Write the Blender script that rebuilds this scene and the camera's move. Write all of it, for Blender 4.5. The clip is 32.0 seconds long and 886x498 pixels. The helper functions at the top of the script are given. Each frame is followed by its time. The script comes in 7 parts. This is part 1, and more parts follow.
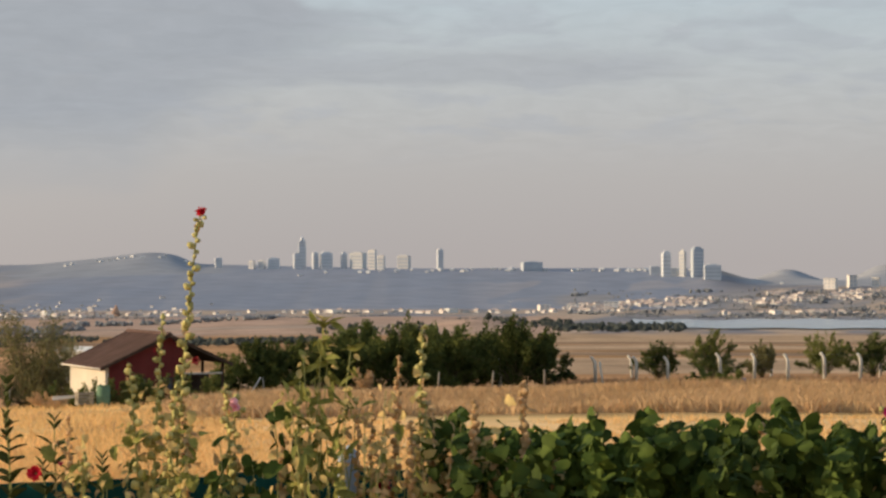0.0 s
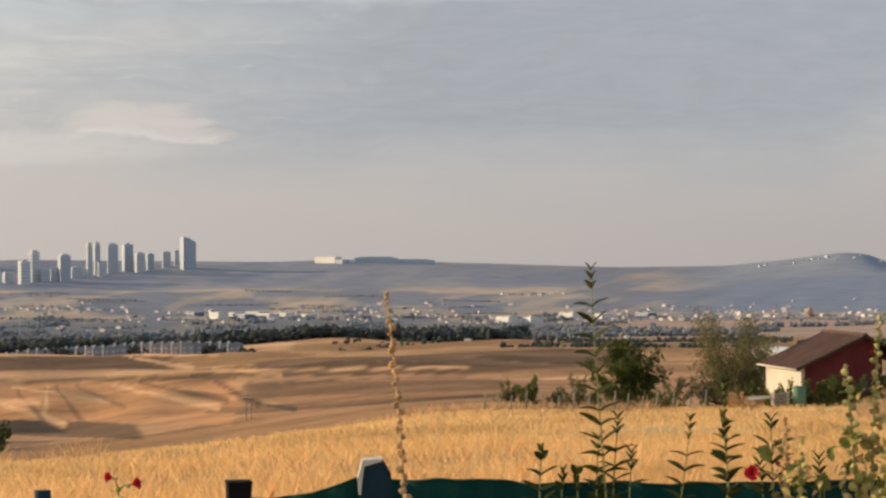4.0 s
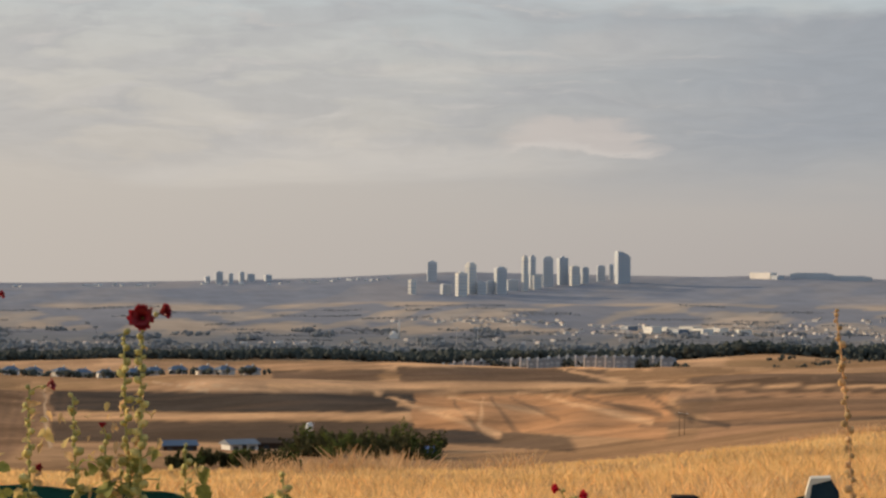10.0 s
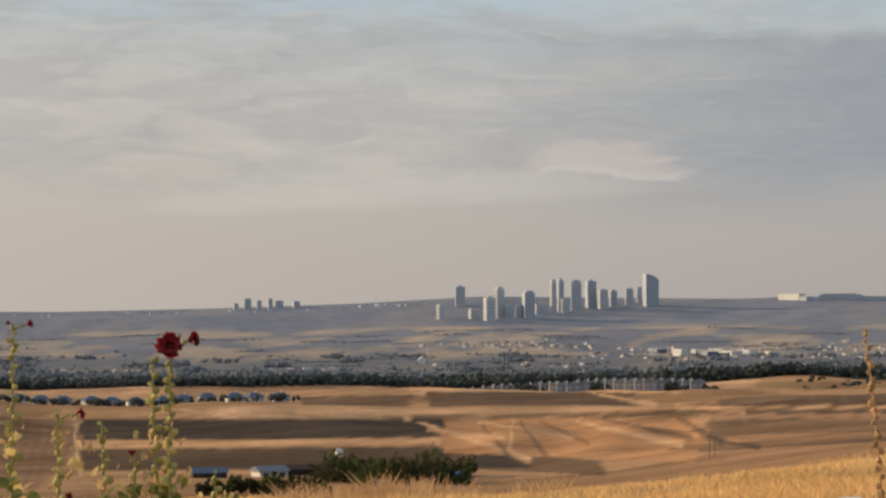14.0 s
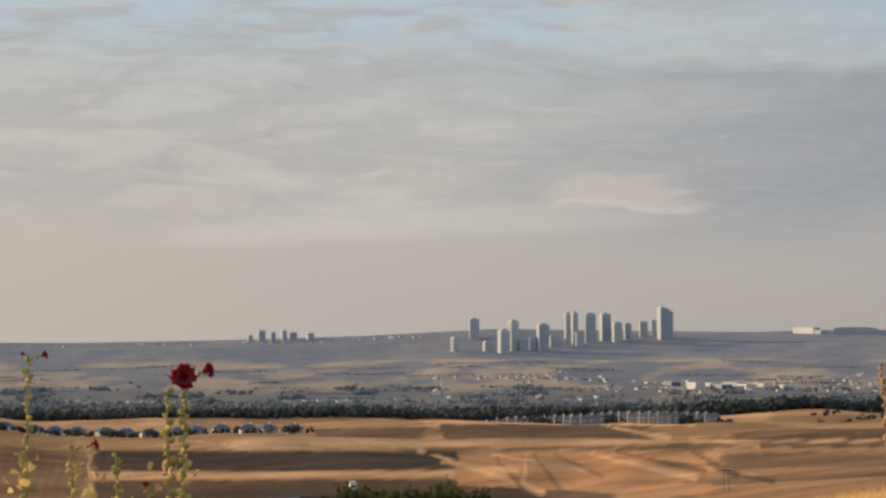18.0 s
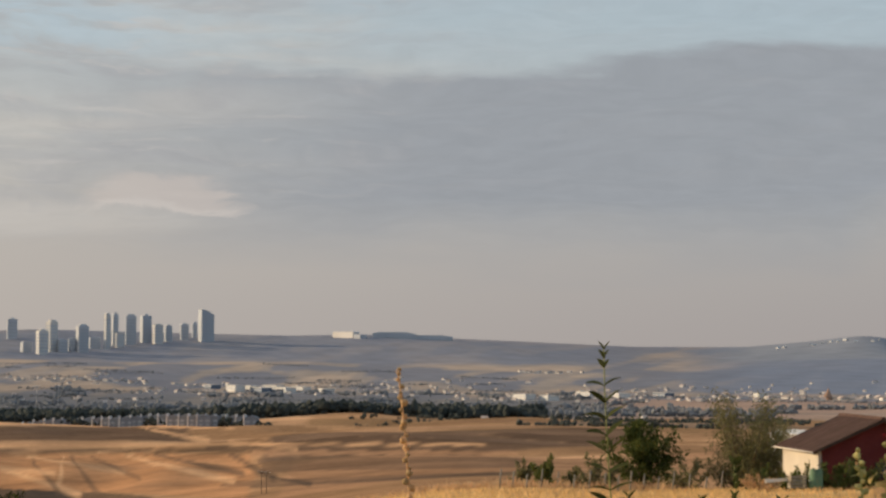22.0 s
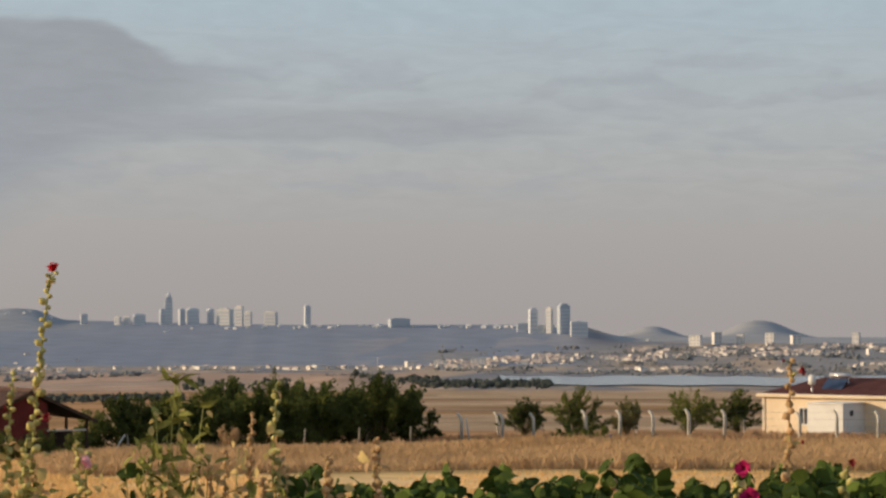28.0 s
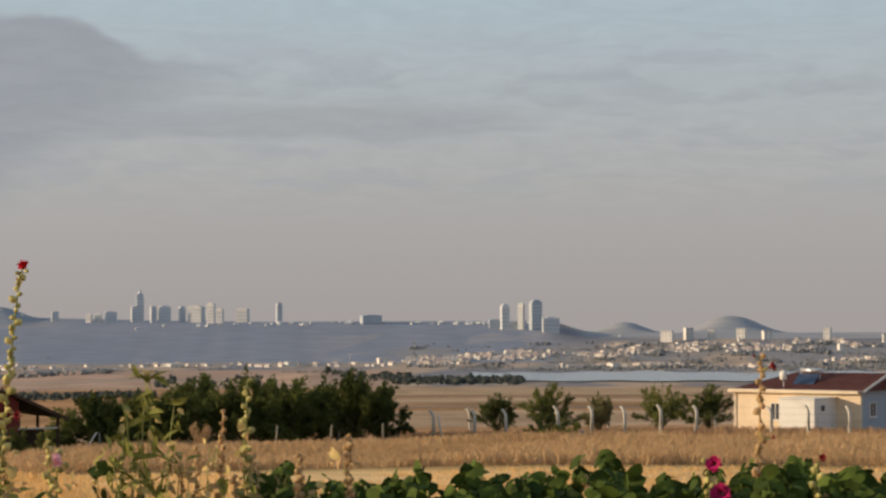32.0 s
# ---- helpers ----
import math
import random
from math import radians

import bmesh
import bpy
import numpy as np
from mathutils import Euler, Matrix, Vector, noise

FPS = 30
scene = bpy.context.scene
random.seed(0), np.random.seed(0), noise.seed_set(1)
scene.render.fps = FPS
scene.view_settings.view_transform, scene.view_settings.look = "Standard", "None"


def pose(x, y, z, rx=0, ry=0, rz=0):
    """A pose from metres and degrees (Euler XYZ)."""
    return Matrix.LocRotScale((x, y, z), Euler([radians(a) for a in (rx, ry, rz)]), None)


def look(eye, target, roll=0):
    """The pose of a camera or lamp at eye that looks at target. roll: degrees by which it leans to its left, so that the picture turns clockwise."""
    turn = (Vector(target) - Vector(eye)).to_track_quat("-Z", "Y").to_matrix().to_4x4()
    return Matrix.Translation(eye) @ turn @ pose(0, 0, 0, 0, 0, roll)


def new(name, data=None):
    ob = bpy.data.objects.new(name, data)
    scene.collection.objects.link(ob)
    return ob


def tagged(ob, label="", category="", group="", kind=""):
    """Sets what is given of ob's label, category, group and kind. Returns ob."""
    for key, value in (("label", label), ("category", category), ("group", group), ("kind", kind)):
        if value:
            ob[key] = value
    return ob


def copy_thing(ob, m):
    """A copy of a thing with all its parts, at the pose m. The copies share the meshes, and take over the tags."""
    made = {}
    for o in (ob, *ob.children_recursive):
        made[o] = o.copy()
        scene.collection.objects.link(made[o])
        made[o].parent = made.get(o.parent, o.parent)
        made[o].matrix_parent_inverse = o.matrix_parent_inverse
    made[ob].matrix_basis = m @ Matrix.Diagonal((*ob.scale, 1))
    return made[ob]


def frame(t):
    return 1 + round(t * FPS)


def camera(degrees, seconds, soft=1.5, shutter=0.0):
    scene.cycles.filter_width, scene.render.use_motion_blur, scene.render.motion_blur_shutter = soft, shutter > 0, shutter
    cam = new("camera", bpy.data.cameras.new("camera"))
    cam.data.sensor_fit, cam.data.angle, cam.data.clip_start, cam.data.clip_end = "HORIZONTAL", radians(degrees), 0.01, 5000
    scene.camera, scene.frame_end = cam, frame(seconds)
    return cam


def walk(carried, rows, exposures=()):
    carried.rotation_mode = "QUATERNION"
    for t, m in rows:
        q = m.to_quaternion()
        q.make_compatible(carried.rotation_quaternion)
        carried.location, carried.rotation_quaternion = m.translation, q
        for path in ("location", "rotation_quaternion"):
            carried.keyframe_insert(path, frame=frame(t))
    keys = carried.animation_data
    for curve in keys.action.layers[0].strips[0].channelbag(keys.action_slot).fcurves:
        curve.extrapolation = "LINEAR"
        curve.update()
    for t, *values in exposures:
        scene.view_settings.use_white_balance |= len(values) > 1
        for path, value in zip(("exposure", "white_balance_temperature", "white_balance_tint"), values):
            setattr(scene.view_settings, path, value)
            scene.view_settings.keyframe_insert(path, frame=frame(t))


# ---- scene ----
cam = camera(20.87, 32.0, soft=2.6)
EYE = 1.7


def aim(x, y, yaw, pitch, roll):
    """The camera at arm's length of somebody who turns on the spot: degrees, yaw to the left."""
    return pose(x, y, EYE, 0, 0, yaw) @ pose(0, 0, 0, 90 + pitch) @ pose(0, 0, 0, 0, 0, roll)


PATH = [
    (0.0, aim(-0.024, -0.000, 0.00, 0.35, -0.08)),
    (0.5, aim(-0.033, -0.001, 1.38, 0.38, -0.06)),
    (1.0, aim(-0.042, -0.002, 3.02, 0.41, -0.09)),
    (1.5, aim(-0.050, -0.003, 4.57, 0.36, -0.18)),
    (2.0, aim(-0.056, -0.004, 5.72, 0.39, -0.33)),
    (2.5, aim(-0.067, -0.006, 7.91, 0.36, -0.37)),
    (3.0, aim(-0.075, -0.008, 10.41, 0.38, -0.30)),
    (3.5, aim(-0.083, -0.011, 13.26, 0.41, -0.45)),
    (4.0, aim(-0.098, -0.015, 16.41, 0.43, -0.37)),
    (4.5, aim(-0.105, -0.018, 18.00, 0.51, -0.28)),
    (6.5, aim(-0.144, -0.034, 25.04, 0.42, -0.11)),
    (7.0, aim(-0.145, -0.035, 25.03, 0.43, -0.05)),
    (7.5, aim(-0.146, -0.035, 25.05, 0.45, 0.06)),
    (8.0, aim(-0.146, -0.035, 25.42, 0.52, 0.28)),
    (8.5, aim(-0.146, -0.035, 25.63, 0.59, 0.35)),
    (9.0, aim(-0.144, -0.034, 25.99, 0.62, 0.11)),
    (9.5, aim(-0.144, -0.034, 26.25, 0.74, 0.24)),
    (10.0, aim(-0.143, -0.034, 26.73, 0.78, 0.33)),
    (10.5, aim(-0.142, -0.033, 26.85, 0.85, 0.13)),
    (11.0, aim(-0.144, -0.034, 26.91, 0.90, -0.16)),
    (11.5, aim(-0.144, -0.034, 27.07, 0.97, -0.14)),
    (12.0, aim(-0.144, -0.034, 27.07, 0.95, -0.06)),
    (12.5, aim(-0.143, -0.034, 27.26, 1.00, -0.21)),
    (13.0, aim(-0.140, -0.032, 27.39, 1.04, -0.34)),
    (13.5, aim(-0.140, -0.032, 27.53, 1.19, -0.37)),
    (14.0, aim(-0.141, -0.033, 27.39, 1.37, -0.29)),
    (14.5, aim(-0.141, -0.033, 27.43, 1.46, -0.18)),
    (16.5, aim(-0.145, -0.035, 27.20, 1.90, -0.49)),
    (17.0, aim(-0.145, -0.035, 27.34, 2.00, -0.34)),
    (17.5, aim(-0.145, -0.035, 27.46, 2.04, -0.28)),
    (18.0, aim(-0.143, -0.033, 27.73, 2.14, -0.10)),
    (18.5, aim(-0.139, -0.032, 27.80, 2.18, -0.05)),
    (19.0, aim(-0.136, -0.030, 27.45, 2.21, 0.12)),
    (19.5, aim(-0.125, -0.025, 26.36, 2.20, 0.19)),
    (20.0, aim(-0.114, -0.020, 24.17, 2.19, 0.16)),
    (20.5, aim(-0.109, -0.019, 22.38, 2.18, 0.33)),
    (21.0, aim(-0.100, -0.016, 20.75, 2.21, 0.45)),
    (21.5, aim(-0.090, -0.013, 18.67, 2.25, 0.56)),
    (22.0, aim(-0.081, -0.010, 16.86, 2.25, 0.59)),
    (22.5, aim(-0.069, -0.007, 14.71, 2.20, 0.46)),
    (23.0, aim(-0.059, -0.005, 12.14, 2.19, 0.39)),
    (23.5, aim(-0.047, -0.003, 9.31, 2.12, 0.42)),
    (24.0, aim(-0.034, -0.002, 7.08, 2.13, 0.33)),
    (24.5, aim(-0.018, -0.000, 4.46, 2.12, 0.36)),
    (25.0, aim(-0.008, -0.000, 2.02, 2.10, 0.36)),
    (25.5, aim(0.003, -0.000, -0.14, 2.06, 0.21)),
    (26.0, aim(0.009, -0.000, -1.42, 2.04, 0.08)),
    (26.5, aim(0.014, -0.000, -2.11, 1.92, 0.20)),
    (28.5, aim(0.024, -0.001, -3.53, 1.65, -0.20)),
    (29.0, aim(0.025, -0.001, -3.89, 1.60, -0.33)),
    (29.5, aim(0.026, -0.001, -3.95, 1.56, -0.24)),
    (30.0, aim(0.026, -0.001, -3.97, 1.53, -0.07)),
    (30.5, aim(0.026, -0.001, -3.92, 1.49, 0.04)),
    (31.0, aim(0.027, -0.001, -3.85, 1.52, -0.00)),
    (31.5, aim(0.028, -0.001, -3.85, 1.56, -0.10)),
    (32.0, aim(0.026, -0.001, -3.83, 1.61, -0.17)),
]
walk(cam, PATH, ((0.0, 0.25), (4.0, 0.26), (7.0, 0.19), (8.0, 0.06), (10.0, 0.06), (14.0, -0.02), (18.0, 0.0), (22.0, -0.02), (24.0, -0.11), (26.0, -0.05), (29.0, 0.0), (32.0, 0.0)))

# ---- sky and sun ----
SUN_AZ, SUN_EL = 88.0, 13.0     # degrees to the left of north (+y), degrees up

sky_world = bpy.data.worlds.new("evening_sky")
scene.world = sky_world
sky_world.use_nodes = True


def node_in(tree, kind, **sockets):
    n = tree.nodes.new(kind)
    for key, value in sockets.items():
        n.inputs[key.replace("_", " ")].default_value = value
    return n


def math_node(tree, op, a, b=None, c=None, clamp=False):
    n = tree.nodes.new("ShaderNodeMath")
    n.operation, n.use_clamp = op, clamp
    for k, v in enumerate((a, b, c)):
        if v is None:
            continue
        if isinstance(v, (int, float)):
            n.inputs[k].default_value = v
        else:
            tree.links.new(v, n.inputs[k])
    return n.outputs[0]


def span(tree, value, lo, hi, out_lo=0.0, out_hi=1.0):
    n = tree.nodes.new("ShaderNodeMapRange")
    n.interpolation_type = "SMOOTHSTEP"
    tree.links.new(value, n.inputs["Value"])
    for key, v in (("From Min", lo), ("From Max", hi), ("To Min", out_lo), ("To Max", out_hi)):
        n.inputs[key].default_value = v
    return n.outputs[0]


def blend(tree, fac, a, b, mode="MIX"):
    n = tree.nodes.new("ShaderNodeMix")
    n.data_type, n.blend_type = "RGBA", mode
    for key, v in ((0, fac), (6, a), (7, b)):
        if isinstance(v, (int, float)):
            n.inputs[key].default_value = v
        elif isinstance(v, tuple):
            n.inputs[key].default_value = (*v, 1)
        else:
            tree.links.new(v, n.inputs[key])
    return n.outputs[2]


def ramp(tree, value, stops):
    n = tree.nodes.new("ShaderNodeValToRGB")
    tree.links.new(value, n.inputs[0])
    els = n.color_ramp.elements
    while len(els) < len(stops):
        els.new(0.5)
    for e, (pos, col) in zip(els, stops):
        e.position, e.color = pos, (*col, 1)
    return n.outputs[0]


def build_sky():
    t = sky_world.node_tree
    t.nodes.clear()
    out = t.nodes.new("ShaderNodeOutputWorld")
    back = node_in(t, "ShaderNodeBackground", Strength=1.0)
    t.links.new(back.outputs[0], out.inputs[0])
    sky = t.nodes.new("ShaderNodeTexSky")
    sky.sky_type, sky.sun_disc = "NISHITA", False
    sky.sun_elevation, sky.sun_rotation = radians(SUN_EL), radians(-SUN_AZ)
    sky.dust_density, sky.air_density = 3.0, 1.2
    clear = blend(t, 1.0, sky.outputs[0], (0.09, 0.09, 0.09), "MULTIPLY")
    co = t.nodes.new("ShaderNodeTexCoord")
    sep = t.nodes.new("ShaderNodeSeparateXYZ")
    t.links.new(co.outputs["Generated"], sep.inputs[0])
    x, y, z = sep.outputs
    el = math_node(t, "MULTIPLY", math_node(t, "ARCSINE", z), 57.2958)
    az = math_node(t, "MULTIPLY", math_node(t, "ARCTAN2", math_node(t, "MULTIPLY", x, -1.0), y), 57.2958)
    # streaked cloud coordinates: wide in azimuth, thin in height
    comb = t.nodes.new("ShaderNodeCombineXYZ")
    t.links.new(math_node(t, "MULTIPLY", az, 0.075), comb.inputs[0])
    t.links.new(math_node(t, "MULTIPLY", el, 0.55), comb.inputs[1])
    n1 = node_in(t, "ShaderNodeTexNoise", Scale=1.0, Detail=4.0, Roughness=0.5, Distortion=0.15)
    t.links.new(comb.outputs[0], n1.inputs["Vector"])
    n2 = node_in(t, "ShaderNodeTexNoise", Scale=2.4, Detail=5.0, Roughness=0.52, Distortion=0.2)
    comb2 = t.nodes.new("ShaderNodeCombineXYZ")
    t.links.new(math_node(t, "MULTIPLY", az, 0.13), comb2.inputs[0])
    t.links.new(math_node(t, "MULTIPLY", el, 0.50), comb2.inputs[1])
    t.links.new(comb2.outputs[0], n2.inputs["Vector"])
    wob = math_node(t, "SUBTRACT", n1.outputs[0], 0.5)
    wob2 = math_node(t, "SUBTRACT", n2.outputs[0], 0.5)
    el_w = math_node(t, "ADD", el, math_node(t, "MULTIPLY", wob, 2.2))
    el_w = math_node(t, "ADD", el_w, math_node(t, "MULTIPLY", wob2, 0.8))
    az_w = math_node(t, "ADD", az, math_node(t, "MULTIPLY", wob, 9.0))
    # the thin haze that whitens the whole sky, warm at the horizon
    haze = ramp(t, math_node(t, "DIVIDE", el, 40.0, clamp=True), (
        (0.0, (0.425, 0.388, 0.378)), (0.05, (0.440, 0.422, 0.416)), (0.10, (0.456, 0.470, 0.482)),
        (0.19, (0.445, 0.535, 0.598)), (0.5, (0.34, 0.43, 0.53)), (1.0, (0.26, 0.36, 0.49))))
    base = blend(t, 0.86, clear, haze)
    # warmer and paler towards the sun
    toward = span(t, az, 0.0, 50.0)
    toward = math_node(t, "MULTIPLY", toward, span(t, el, 8.5, 5.0, 0.25, 1.0))
    base = blend(t, math_node(t, "MULTIPLY", toward, 0.62), base, (0.625, 0.555, 0.475))
    # broken, pale cloud on the sunny side
    left = span(t, az_w, 12.0, 30.0)
    broken = math_node(t, "MULTIPLY", span(t, n2.outputs[0], 0.44, 0.58), left)
    broken = math_node(t, "MULTIPLY", broken, span(t, el_w, 2.0, 3.6))
    base = blend(t, math_node(t, "MULTIPLY", broken, 0.45), base, (0.415, 0.412, 0.415))
    lit = math_node(t, "MULTIPLY", span(t, n1.outputs[0], 0.50, 0.62), left)
    lit = math_node(t, "MULTIPLY", lit, span(t, el_w, 1.8, 3.0))
    base = blend(t, math_node(t, "MULTIPLY", lit, 0.5), base, (0.61, 0.565, 0.510))
    # the large grey bank, with its ragged tail
    ragged = math_node(t, "ADD", math_node(t, "MULTIPLY", wob, 1.0), math_node(t, "MULTIPLY", wob2, 0.9))
    el_b = math_node(t, "ADD", el, ragged)
    crest = math_node(t, "SUBTRACT", span(t, az, 2.8, 5.4, 6.0, 7.0), span(t, az, 9.0, 15.0, 0.0, 0.6))
    above = math_node(t, "SUBTRACT", el_b, crest)
    below = math_node(t, "SUBTRACT", el_w, math_node(t, "MULTIPLY_ADD", math_node(t, "MAXIMUM", math_node(t, "SUBTRACT", 7.5, az), 0.0), 0.62, 2.55))
    bank = math_node(t, "MULTIPLY", span(t, above, 0.22, -0.12), span(t, below, -1.3, 1.1))
    bank = math_node(t, "MULTIPLY", bank, span(t, math_node(t, "ADD", az, math_node(t, "MULTIPLY", wob, 4.0)), -0.8, 1.4))
    bank = math_node(t, "MULTIPLY", bank, span(t, az_w, 29.0, 17.0))
    base = blend(t, math_node(t, "MULTIPLY", bank, 0.92), base, (0.315, 0.335, 0.364))
    # thin grey streaks over the open side
    streak = math_node(t, "MULTIPLY", span(t, n2.outputs[0], 0.48, 0.60), span(t, el_w, 2.4, 3.6))
    streak = math_node(t, "MULTIPLY", streak, span(t, el_w, 7.5, 5.5))
    streak = math_node(t, "MULTIPLY", streak, span(t, az_w, 10.0, 4.0))
    base = blend(t, math_node(t, "MULTIPLY", streak, 0.4), base, (0.345, 0.365, 0.400))
    # the tongue of cloud that reaches out under the bank
    tongue = math_node(t, "MULTIPLY", span(t, el_w, 3.9, 4.4), span(t, el_w, 5.2, 4.7))
    tongue = math_node(t, "MULTIPLY", tongue, math_node(t, "MULTIPLY", span(t, az_w, -7.0, -4.5), span(t, az_w, 8.0, 4.0)))
    base = blend(t, math_node(t, "MULTIPLY", tongue, 0.7), base, (0.345, 0.362, 0.384))
    # small ragged cloudlets: grey bellies, tops lit from the side of the sun
    def shreds(lift, shift, wide, thin):
        c = t.nodes.new("ShaderNodeCombineXYZ")
        t.links.new(math_node(t, "MULTIPLY", math_node(t, "ADD", az, shift), wide), c.inputs[0])
        t.links.new(math_node(t, "MULTIPLY", math_node(t, "ADD", el_w, lift), thin), c.inputs[1])
        n = node_in(t, "ShaderNodeTexNoise", Scale=1.0, Detail=7.0, Roughness=0.58, Distortion=0.25)
        t.links.new(c.outputs[0], n.inputs["Vector"])
        return n.outputs[0]
    body = shreds(0.0, 0.0, 0.30, 1.5)
    over = shreds(0.16, 0.35, 0.30, 1.5)
    deck = span(t, el_w, 2.6, 4.2)
    sunny = span(t, az, 12.0, 24.0, 0.2, 1.0)
    belly = math_node(t, "MULTIPLY", math_node(t, "MULTIPLY", span(t, body, 0.49, 0.63), deck), sunny)
    base = blend(t, math_node(t, "MULTIPLY", belly, 0.36), base, (0.37, 0.372, 0.388))
    # the open blue gaps high on the sunny side
    gap = math_node(t, "MULTIPLY", span(t, el_w, 6.3, 7.3), span(t, az, 20.0, 27.0))
    gap = math_node(t, "MULTIPLY", gap, span(t, body, 0.56, 0.44))
    base = blend(t, math_node(t, "MULTIPLY", gap, 0.75), base, (0.455, 0.545, 0.600))
    rim = math_node(t, "MULTIPLY", span(t, math_node(t, "SUBTRACT", body, over), 0.02, 0.22), math_node(t, "MULTIPLY", deck, span(t, az, 15.0, 26.0, 0.06, 1.0)))
    base = blend(t, math_node(t, "MULTIPLY", rim, 0.5), base, (0.585, 0.55, 0.515))
    # finer mottling, and the lit tear in the cloud with its bright lower seam
    fine = shreds(0.0, 5.0, 0.9, 4.5)
    mottle = math_node(t, "MULTIPLY_ADD", math_node(t, "SUBTRACT", fine, 0.5), math_node(t, "MULTIPLY", span(t, el, 1.6, 3.6), 0.20), 1.0)
    gray = t.nodes.new("ShaderNodeCombineXYZ")
    for k in range(3):
        t.links.new(mottle, gray.inputs[k])
    base = blend(t, 1.0, base, gray.outputs[0], "MULTIPLY")
    az_t = math_node(t, "ADD", az, math_node(t, "MULTIPLY", math_node(t, "SUBTRACT", body, 0.5), 5.0))
    el_t = math_node(t, "ADD", el, math_node(t, "MULTIPLY", math_node(t, "SUBTRACT", over, 0.5), 1.6))
    tear = math_node(t, "MULTIPLY", span(t, az_t, 21.4, 22.6), span(t, az_t, 25.6, 24.0))
    seam = math_node(t, "MULTIPLY", tear, math_node(t, "MULTIPLY", span(t, el_t, 2.98, 3.1), span(t, el_t, 3.3, 3.1)))
    tear = math_node(t, "MULTIPLY", tear, math_node(t, "MULTIPLY", span(t, el_t, 2.9, 3.3), span(t, el_t, 4.2, 3.7)))
    base = blend(t, math_node(t, "MULTIPLY", tear, 0.55), base, (0.60, 0.525, 0.475))
    base = blend(t, math_node(t, "MULTIPLY", seam, 0.45), base, (0.66, 0.60, 0.55))
    t.links.new(base, back.inputs[0])


build_sky()
sun = new("sun", bpy.data.lights.new("sun", "SUN"))
sun.data.energy, sun.data.angle, sun.data.color = 5.0, radians(0.6), (1.0, 0.77, 0.50)
sun_way = Vector((-math.sin(radians(SUN_AZ)) * math.cos(radians(SUN_EL)),
                  math.cos(radians(SUN_AZ)) * math.cos(radians(SUN_EL)), math.sin(radians(SUN_EL))))
sun.matrix_world = look(sun_way * 50, (0, 0, 0))

# ---- materials ----
def material(name, low, high, scale=3.0, rough=0.85, bump=0.2, metal=0.0, fine=0.0, vary=0.0, translucent=0.0, stretch=(1, 1, 1)):
    """A surface between two colours: large stains, fine grain, relief; vary: difference from object to object or piece to piece."""
    m = bpy.data.materials.new(name)
    m.use_nodes = True
    t = m.node_tree
    b = t.nodes["Principled BSDF"]
    b.inputs["Roughness"].default_value, b.inputs["Metallic"].default_value = rough, metal
    b.inputs["Specular IOR Level"].default_value = 0.5 if rough < 0.7 else 0.1
    co = t.nodes.new("ShaderNodeTexCoord")
    mp = node_in(t, "ShaderNodeMapping", Scale=stretch)
    t.links.new(co.outputs["Object"], mp.inputs[0])
    big = node_in(t, "ShaderNodeTexNoise", Scale=scale, Detail=6.0, Roughness=0.62)
    t.links.new(mp.outputs[0], big.inputs["Vector"])
    small = node_in(t, "ShaderNodeTexNoise", Scale=fine or scale * 9, Detail=4.0, Roughness=0.6)
    t.links.new(mp.outputs[0], small.inputs["Vector"])
    f = math_node(t, "ADD", math_node(t, "MULTIPLY", span(t, big.outputs[0], 0.3, 0.7), 0.65), math_node(t, "MULTIPLY", small.outputs[0], 0.35))
    col = blend(t, f, low, high)
    if vary:
        info = t.nodes.new("ShaderNodeObjectInfo")
        geo = t.nodes.new("ShaderNodeNewGeometry")
        r = math_node(t, "ADD", math_node(t, "MULTIPLY", info.outputs["Random"], 0.5), math_node(t, "MULTIPLY", geo.outputs["Random Per Island"], 0.5))
        hsv = t.nodes.new("ShaderNodeHueSaturation")
        t.links.new(col, hsv.inputs["Color"])
        t.links.new(math_node(t, "MULTIPLY_ADD", r, 2 * vary, 1 - vary), hsv.inputs["Value"])
        t.links.new(math_node(t, "MULTIPLY_ADD", r, -0.05 * vary, 0.5 + 0.025 * vary), hsv.inputs["Hue"])
        col = hsv.outputs[0]
    t.links.new(col, b.inputs["Base Color"])
    if bump:
        bm_ = node_in(t, "ShaderNodeBump", Strength=bump, Distance=min(0.02, 0.08 / (fine or scale * 9)))
        t.links.new(small.outputs[0], bm_.inputs["Height"])
        t.links.new(bm_.outputs[0], b.inputs["Normal"])
    if translucent:
        tr = t.nodes.new("ShaderNodeBsdfTranslucent")
        t.links.new(col, tr.inputs[0])
        mix = t.nodes.new("ShaderNodeMixShader")
        mix.inputs[0].default_value = translucent
        t.links.new(b.outputs[0], mix.inputs[1])
        t.links.new(tr.outputs[0], mix.inputs[2])
        t.links.new(mix.outputs[0], t.nodes["Material Output"].inputs[0])
    return m


M = {}


def mats(**given):
    for key, args in given.items():
        M[key] = material(key, *args[:2], **(args[2] if len(args) > 2 else {}))


